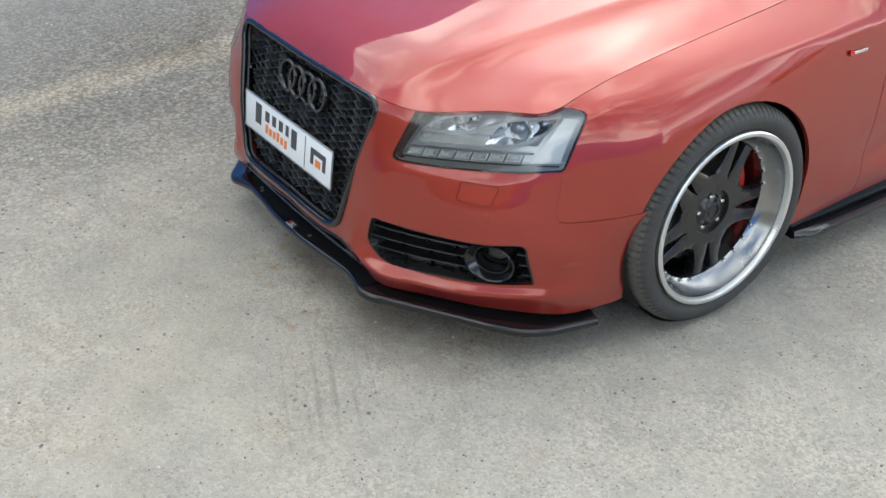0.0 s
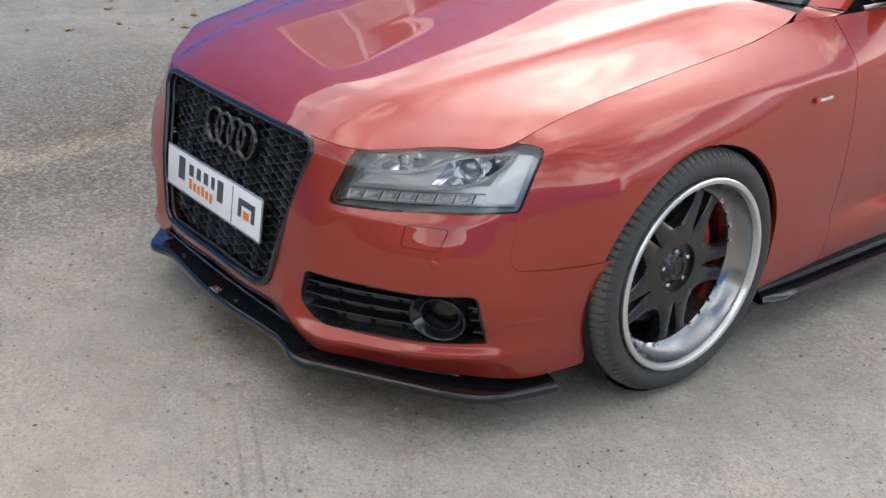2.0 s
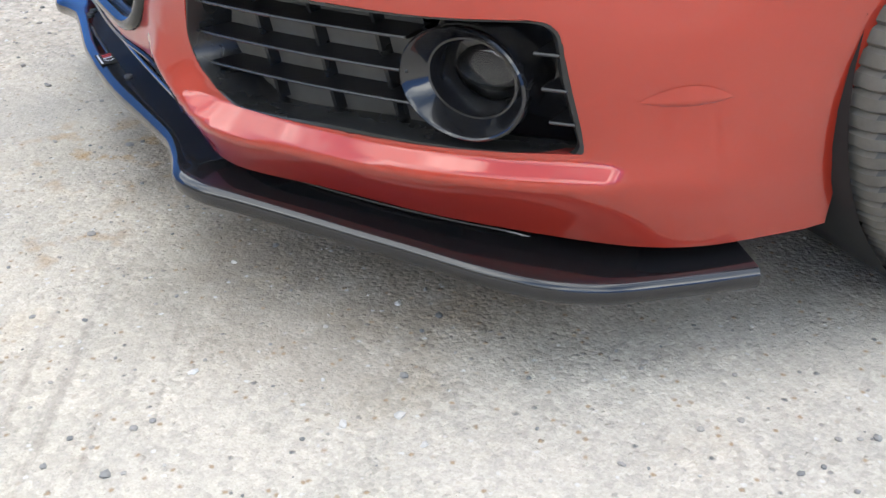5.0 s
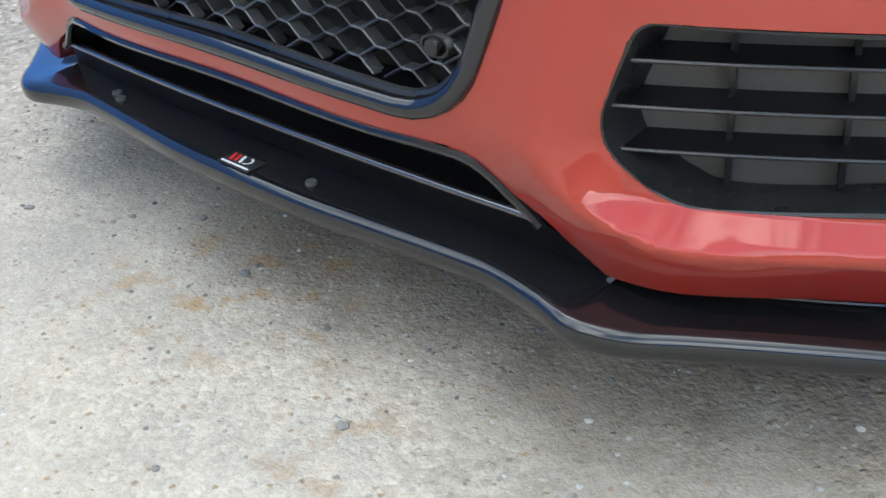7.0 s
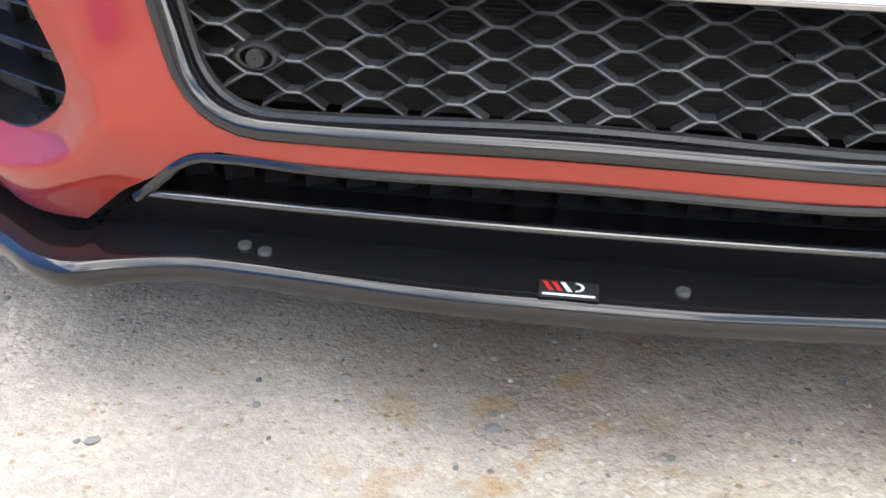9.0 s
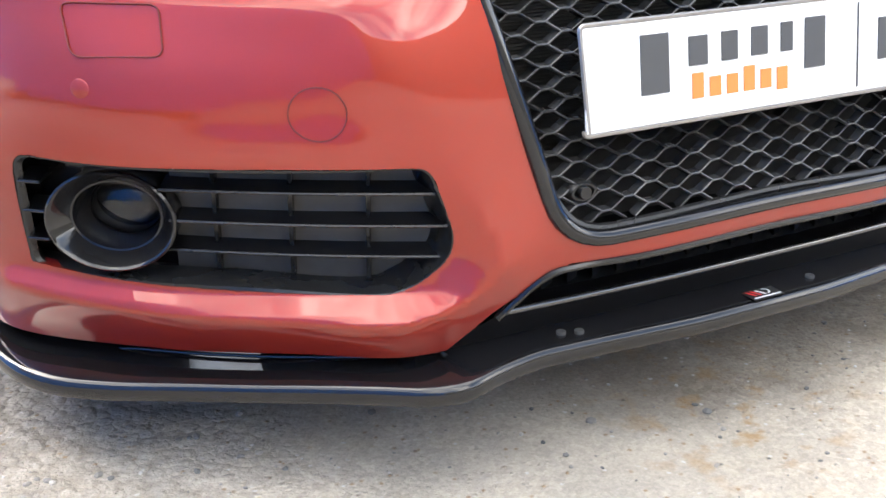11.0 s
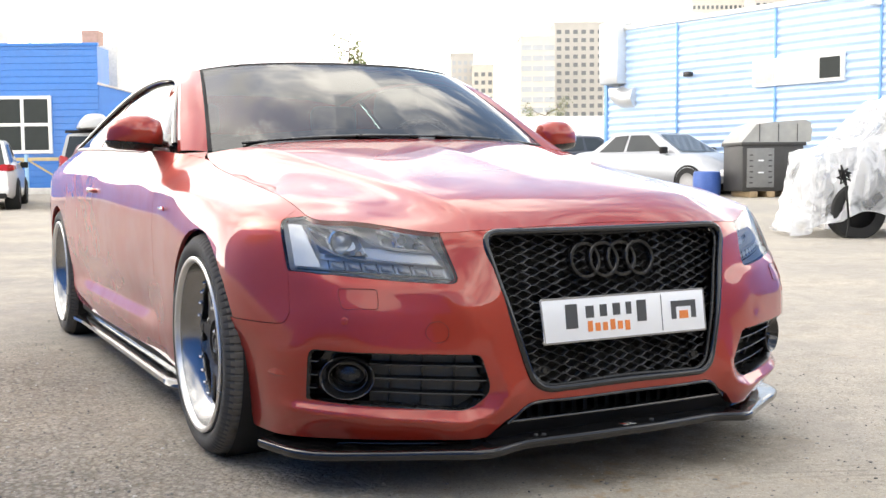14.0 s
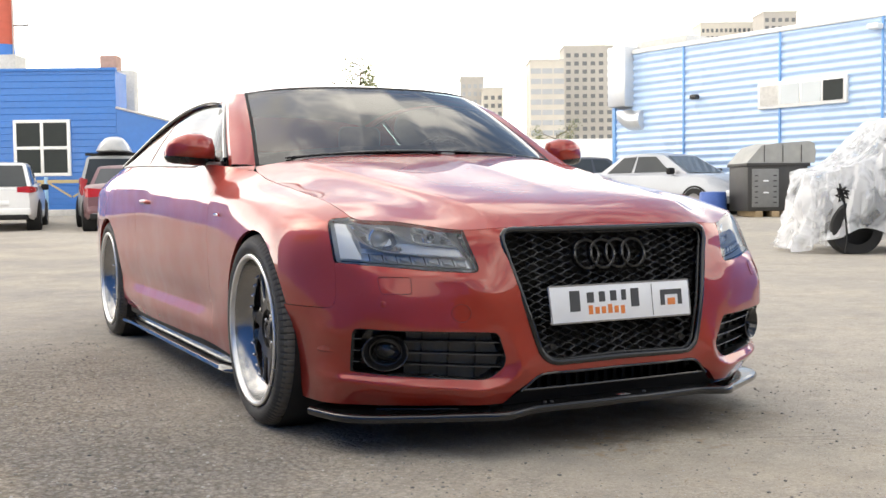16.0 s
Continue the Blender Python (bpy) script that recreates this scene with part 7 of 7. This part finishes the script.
bm = bmesh.new()
for lo, hi in (((-.75, -.35, 3.15), (-.10, .45, 4.72)),):
    add_box(bm, lo, hi, .05)
part("duct_box", bm, GALVANISED, duct)
part("duct_bend", tube(bmesh.new(), smooth_line([(-.42, .05, 3.2), (-.40, .05, 2.95), (-.15, .05, 2.80), (.25, .05, 2.80)], 14).tolist(), .28, 14), GALVANISED, duct)
part("duct_roof_unit", box((-.2, .2, 4.56), (1.5, 1.4, 4.85), .03), CONCRETE, duct)
placed(duct, SHED_M @ Matrix.Translation((1.10, 0, -.15)))

# ---- dark steel bin on a pallet, with a sheeted load on top ----
BIN = mat("dark_bin_plastic", (.042, .040, .038), .5, noise_amt=.2, noise_scale=8)
BIN_PANEL = mat("grey_bin_panel", (.20, .20, .195), .5, noise_amt=.15, noise_scale=10)
WOOD = mat("pallet_wood", (.36, .26, .15), .8, noise_amt=.3, noise_scale=20)
SHEET = mat("grey_tarpaulin", (.36, .36, .34), .55, noise_amt=.15, noise_scale=6)
bin_ = thing("steel_bin", "dark grey bin with a slotted panel standing on a pallet", "bin")
part("bin_body", box((0, 0, .12), (1.30, .95, 1.06), .03), BIN, bin_)
part("bin_panel", box((.09, -.025, .20), (.66, .01, .98), .01), BIN_PANEL, bin_)
for i in range(2):
    for j in range(6):
        x, z = .14 + .40 * i, .28 + .11 * j
        part("slot", box((x, -.030, z), (x + .07, -.024, z + .025)), BIN, bin_)
for z in (.48, .72):
    part("latch", box((.32, -.034, z), (.44, -.024, z + .03), .004), PLATE_WHITE, bin_)
part("bin_rim", box((-.03, -.03, 1.03), (1.34, .99, 1.10), .015), BIN, bin_)
for x in (.16, .52, 1.1):
    part("pallet_block", box((x, -.02, 0), (x + .16, .9, .12), .008), WOOD, bin_)
placed(bin_, yard_m(22, 6.20, 8))
load = thing("sheeted_load", "grey tarpaulin over a load on the bin", "tarpaulin")
bm = bmesh.new()
prof = [(-.02, 0), (.02, .05), (.28, .34), (.60, .41), (1.30, .44), (1.42, .40), (1.46, .22), (1.44, 0)]
rows = []
for j in range(9):
    y = .0 + .95 * j / 8
    rows.append([(x + .02 * math.sin(5 * y + 3 * z), y, z + .015 * math.sin(7 * x + 4 * y) * (z > .02)) for x, z in prof])
vs = grid_faces(bm, rows, flip=True)
bm.faces.new(vs[0])
bm.faces.new(vs[-1][::-1])
part("tarpaulin_sheet", bm, SHEET, load, smooth=True)
for k in range(3):
    part("cord", tube(bmesh.new(), [(.35 + .40 * k, -.012, .02), (.35 + .40 * k, -.012, .36)], .008, 6), BIN, load)
m = yard_m(22, 6.20, 8)
placed(load, m @ Matrix.Translation((0, 0, 1.10)))
bb = thing("blue_barrel", "blue plastic drum beside the bin", "barrel")
bm = bmesh.new()
lathe(bm, [(0, .001), (0, .24), (.02, .27), (.18, .285), (.34, .285), (.50, .27), (.52, .24), (.52, .001)], 24, "z")
part("drum", bm, mat("blue_plastic", (.05, .12, .40), .4, noise_amt=.15), bb)
placed(bb, yard_m(22.9, 5.72, 0))

# ---- car wrapped in clear film ----
film = bpy.data.materials.new("plastic_film")
film.use_nodes = True
nt = film.node_tree
b = nt.nodes["Principled BSDF"]
b.inputs["Base Color"].default_value = (.82, .83, .84, 1)
b.inputs["Roughness"].default_value = .16
tl, tp = nt.nodes.new("ShaderNodeBsdfTranslucent"), nt.nodes.new("ShaderNodeBsdfTransparent")
tl.inputs["Color"].default_value = (.85, .86, .87, 1)
m1, m2 = nt.nodes.new("ShaderNodeMixShader"), nt.nodes.new("ShaderNodeMixShader")
m1.inputs["Fac"].default_value = .3
tcf, nf, rf = nt.nodes.new("ShaderNodeTexCoord"), nt.nodes.new("ShaderNodeTexNoise"), nt.nodes.new("ShaderNodeMapRange")
nf.inputs["Scale"].default_value, nf.inputs["Detail"].default_value, nf.inputs["Distortion"].default_value = 3.2, 4, .8
rf.inputs["From Min"].default_value, rf.inputs["From Max"].default_value = .47, .62
rf.inputs["To Min"].default_value, rf.inputs["To Max"].default_value = .05, .75
nt.links.new(tcf.outputs["Object"], nf.inputs["Vector"])
nt.links.new(nf.outputs["Fac"], rf.inputs["Value"])
nt.links.new(rf.outputs["Result"], m2.inputs["Fac"])
nt.links.new(b.outputs[0], m1.inputs[1])
nt.links.new(tl.outputs[0], m1.inputs[2])
nt.links.new(m1.outputs[0], m2.inputs[1])
nt.links.new(tp.outputs[0], m2.inputs[2])
nt.links.new(m2.outputs[0], nt.nodes["Material Output"].inputs["Surface"])
wrap = thing("wrapped_car", "car wrapped in loose white plastic film tied with cord", "car")
bm = bmesh.new()
rows = []
NPH, NV = 260, 60
for j in range(NV + 1):
    v = j / NV
    row = []
    for i in range(NPH):
        ph = 2 * math.pi * i / NPH
        c, s = math.cos(ph), math.sin(ph)
        ex = 2.15 * np.sign(c) * abs(c) ** .55
        ey = .88 * np.sign(s) * abs(s) ** .55
        fold = noise.ridged_multi_fractal(Vector((4.6 * c + 2, 4.6 * s, 1.6 * v)), .9, 2.0, 5, 1.0, 2.0) - 1.1
        crumple = noise.fractal(Vector((ex * 3.1, ey * 3.1, v * 5)), .8, 2.1, 5)
        if v < .55:
            g = (v / .55) ** .9
            k = .94 * g
        else:
            g = 1.0
            k = .94 + .10 * ((v - .55) / .45) ** 1.6
        x, y = ex * k, ey * k
        xx = x + 2.15
        ztop = np.interp(xx, [0, .12, .5, .75, 1.15, 1.8, 3.2, 4.3], [.92, 1.02, 1.10, 1.22, 1.62, 1.72, 1.66, 1.0])
        z = ztop * (1 - .05 * g ** 4) if v < .55 else ztop * .95 * (1 - ((v - .55) / .45)) ** .92
        amp = .070 + .12 * max(0, (v - .45)) * 1.2
        arch = .30 * math.exp(-((x + 1.62) / .34) ** 2) * (y < 0) + .05 * math.sin(9 * ph) + .05
        nx, ny = c, s
        row.append((x + nx * fold * amp + .02 * crumple, y + ny * fold * amp + .02 * crumple, max(max(.004, arch), z + .045 * crumple * (v < .9) + .03 * fold * (.2 < v < .7))))
    rows.append(row)
grid_faces(bm, rows[1:], flip=True, closed=True)
bmesh.ops.recalc_face_normals(bm, faces=bm.faces[:])
part("film_sheet", bm, film, wrap, "crumpled white plastic film")
part("wrapped_body", box((-1.85, -.62, .35), (1.9, .62, .92), .12, 3), SILVER_PAINT, wrap)
part("wrapped_cabin", box((-.9, -.55, .85), (1.5, .55, 1.50), .2, 3), CAR_GLASS, wrap)
bm = bmesh.new()
lathe(bm, [(-.10, .20), (-.11, .31), (-.09, .33), (.09, .33), (.11, .31), (.10, .20), (.07, .10), (.08, .001)], 32, "y", (-1.62, -.57, .31))
part("wheel", bm, CAR_TYRE, wrap)
part("cord", tube(bmesh.new(), smooth_line([(-1.90, -.80, .84), (-1.88, -.86, .70), (-1.86, -.88, .45), (-1.85, -.90, .15), (-1.88, -.92, .03)], 20).tolist(), .013, 6), MATT_BLACK, wrap, "dark tying cord")
bm = bmesh.new()
for k in range(9):
    a = 2.4 * k
    tube(bm, [(-1.90, -.82, .72), (-1.90 + .08 * math.cos(a), -.86 - .02 * (k % 3), .72 + .10 * math.sin(a)), (-1.90 + .04 * math.cos(a + .8), -.88, .72 + .05 * math.sin(a + .8))], .011, 5)
part("knot", bm, MATT_BLACK, wrap)
placed(wrap, yard_m(13.7, 6.55, 3))

# ---- distance: tower blocks, low hall, trees ----
def px_side(px, dist):
    return (px - 784) / 1912 * dist


def tower(label, dist, x0, x1, top, turn, wall, cols, floors, pane, deep=14, z0=0.0, band=False):
    """A far block: body, flat roof and a grid of window panes on the face to the yard."""
    a, b_ = px_side(x0, dist), px_side(x1, dist)
    wd, h = b_ - a, .78 + (343 - top) / 1912 * dist
    t = thing("tower_block", label, "building", "far tower blocks")
    body_ = part("wall", box((0, 0, 0), (wd, deep, h)), wall, t, smooth=False)
    part("roof", box((-.2, -.2, h), (wd + .2, deep + .2, h + .5)), CONCRETE, t, smooth=False)
    cw, fh = wd / cols, (h - 3) / floors
    me = data_from(box((0, -.12, 0), (cw * (.9 if band else .55), .05, fh * .5)), "window", pane, False)
    for i in range(cols):
        for j in range(floors):
            child("window", me, t, Matrix.Translation((cw * (i + (.05 if band else .22)), 0, 1.5 + fh * (j + .3))))
    return placed(t, yard_m(dist, a, turn, 0))


CREAM = mat("cream_panels", (.58, .55, .49), .85, noise_amt=.1, noise_scale=.5)
GREY_PANEL = mat("grey_panels", (.44, .42, .39), .85, noise_amt=.12, noise_scale=.5)
FAR_PANE = mat("far_pane", (.10, .11, .12), .2, noise_amt=.3, noise_scale=.3)
FAR_PANE_LIGHT = mat("far_pane_light", (.38, .40, .43), .25, noise_amt=.3, noise_scale=.3)
tower("cream panel block with light window bands", 300, 940, 1000, 112, 0, CREAM, 3, 12, FAR_PANE_LIGHT, band=True)
tower("grey panel tower with rows of dark windows", 330, 1000, 1086, 88, 0, GREY_PANEL, 6, 17, FAR_PANE)
tower("grey-brown tower block far behind the yard", 330, 818, 858, 140, 0, GREY_PANEL, 4, 14, FAR_PANE_LIGHT)
tower("pale lower block beside a tower", 320, 856, 892, 160, 0, CREAM, 3, 12, FAR_PANE)
tower("long pale tower block behind the shed", 420, 1240, 1352, 50, 0, CREAM, 14, 22, FAR_PANE)
tower("grey end of a long tower block", 395, 1350, 1408, 32, 0, GREY_PANEL, 5, 22, FAR_PANE)
hall = part("far_hall", box((0, 0, 0), (24, 10, 5.3), .05), WHITE)
tagged(placed(hall, yard_m(92, 6.6, 0, 0)), "long white hall beyond the yard", "building")


def tree(label, height, spread, leaves, seed, tone):
    """Tapered trunk, forking limbs and a loose crown of small leaf clumps."""
    r = random.Random(seed)
    t = thing("tree", label, "tree", "far trees")
    bm = bmesh.new()
    tube(bm, [(0, 0, 0), (.1, .05, height * .35), (-.05, 0, height * .7), (.05, 0, height * .92)], [.22, .16, .09, .03], 8)
    tips = []
    for k in range(14):
        z = height * r.uniform(.40, .88)
        a = r.uniform(0, 6.28)
        ln = spread * r.uniform(.5, 1.0) * (1.15 - z / height * .55)
        tip = (ln * math.cos(a), ln * math.sin(a), z + ln * r.uniform(.35, .8))
        tube(bm, [(0, 0, z), (tip[0] * .5, tip[1] * .5, z + (tip[2] - z) * .35), tip], [.06, .04, .012], 5)
        tips.append(tip)
    part("trunk", bm, mat("bark", (.12, .095, .07), .9, noise_amt=.25, noise_scale=10), t)
    vs, fs = [], []
    for _ in range(leaves):
        c = r.choice(tips)
        f = r.uniform(.35, 1.08)
        p = Vector((c[0] * f + r.gauss(0, .28), c[1] * f + r.gauss(0, .28), height * .45 + (c[2] - height * .45) * f + r.gauss(0, .30)))
        u = Vector((r.uniform(-1, 1), r.uniform(-1, 1), r.uniform(-1, 1))).normalized() * r.uniform(.05, .11)
        w_ = u.orthogonal().normalized() * u.length * .7
        k = len(vs)
        vs += [tuple(p - u), tuple(p + w_), tuple(p + u), tuple(p - w_)]
        fs.append([k, k + 1, k + 2, k + 3])
    me = bpy.data.meshes.new("crown")
    me.from_pydata(vs, [], fs)
    me.materials.append(island_mat("leaves_" + tone[0], tone[1], .6))
    ob = new("crown", me)
    ob.parent = t
    ob["kind"] = "stuff"
    return t


GREEN = ("green", [(.05, .09, .025), (.09, .13, .04), (.15, .17, .06), (.25, .22, .08)])
placed(tree("slender tree showing above the car's roof", 10.5, 1.2, 2600, 3, GREEN), yard_m(70, px_side(642, 70), 0, 0))
placed(tree("thin tree showing above the car's roof", 9.5, .9, 800, 8, GREEN), yard_m(72, px_side(596, 72), 0, 0))
placed(tree("bushy tree before the far blocks", 7.4, 3.0, 2600, 11, GREEN), yard_m(110, px_side(985, 110), 0, 0))
placed(tree("bushy tree before the far blocks", 6.8, 2.6, 1800, 12, GREEN), yard_m(112, px_side(940, 112), 0, 0))


# ---- raised lettering on the front tyres ----
def tyre_words(text, parent, mid, r_mid, height):
    cu = bpy.data.curves.new("size_mark", "FONT")
    cu.body, cu.size, cu.extrude, cu.space_character = text, height * 1.35, .0004, 1.1
    ob = new("size_mark", cu)
    dg = bpy.context.evaluated_depsgraph_get()
    me = bpy.data.meshes.new_from_object(ob.evaluated_get(dg))
    bpy.data.objects.remove(ob)
    xs = [v.co.x for v in me.vertices]
    half_len = (max(xs) + min(xs)) / 2
    for v in me.vertices:
        a = radians(mid) - (v.co.x - half_len) / r_mid
        r = r_mid + v.co.y - height * .45
        v.co = Vector((.0105 - abs(r - .285) * .18 + v.co.z, r * math.cos(a), r * math.sin(a)))
    me.materials.clear()
    me.materials.append(TYRE_PRINT)
    w = child("size_mark", me, parent, None, "raised tyre size lettering")
    return w


TYRE_PRINT = mat("raised_rubber", (.075, .075, .075), .6, noise_amt=.1)
for ob in [o for o in car.children if o.name.split(".")[0] == "wheel" and o.matrix_basis.translation.x > 0 and o.matrix_basis.translation.y < 1]:
    tyre_words("255/35 ZR 19", ob, 139, .287, .017)
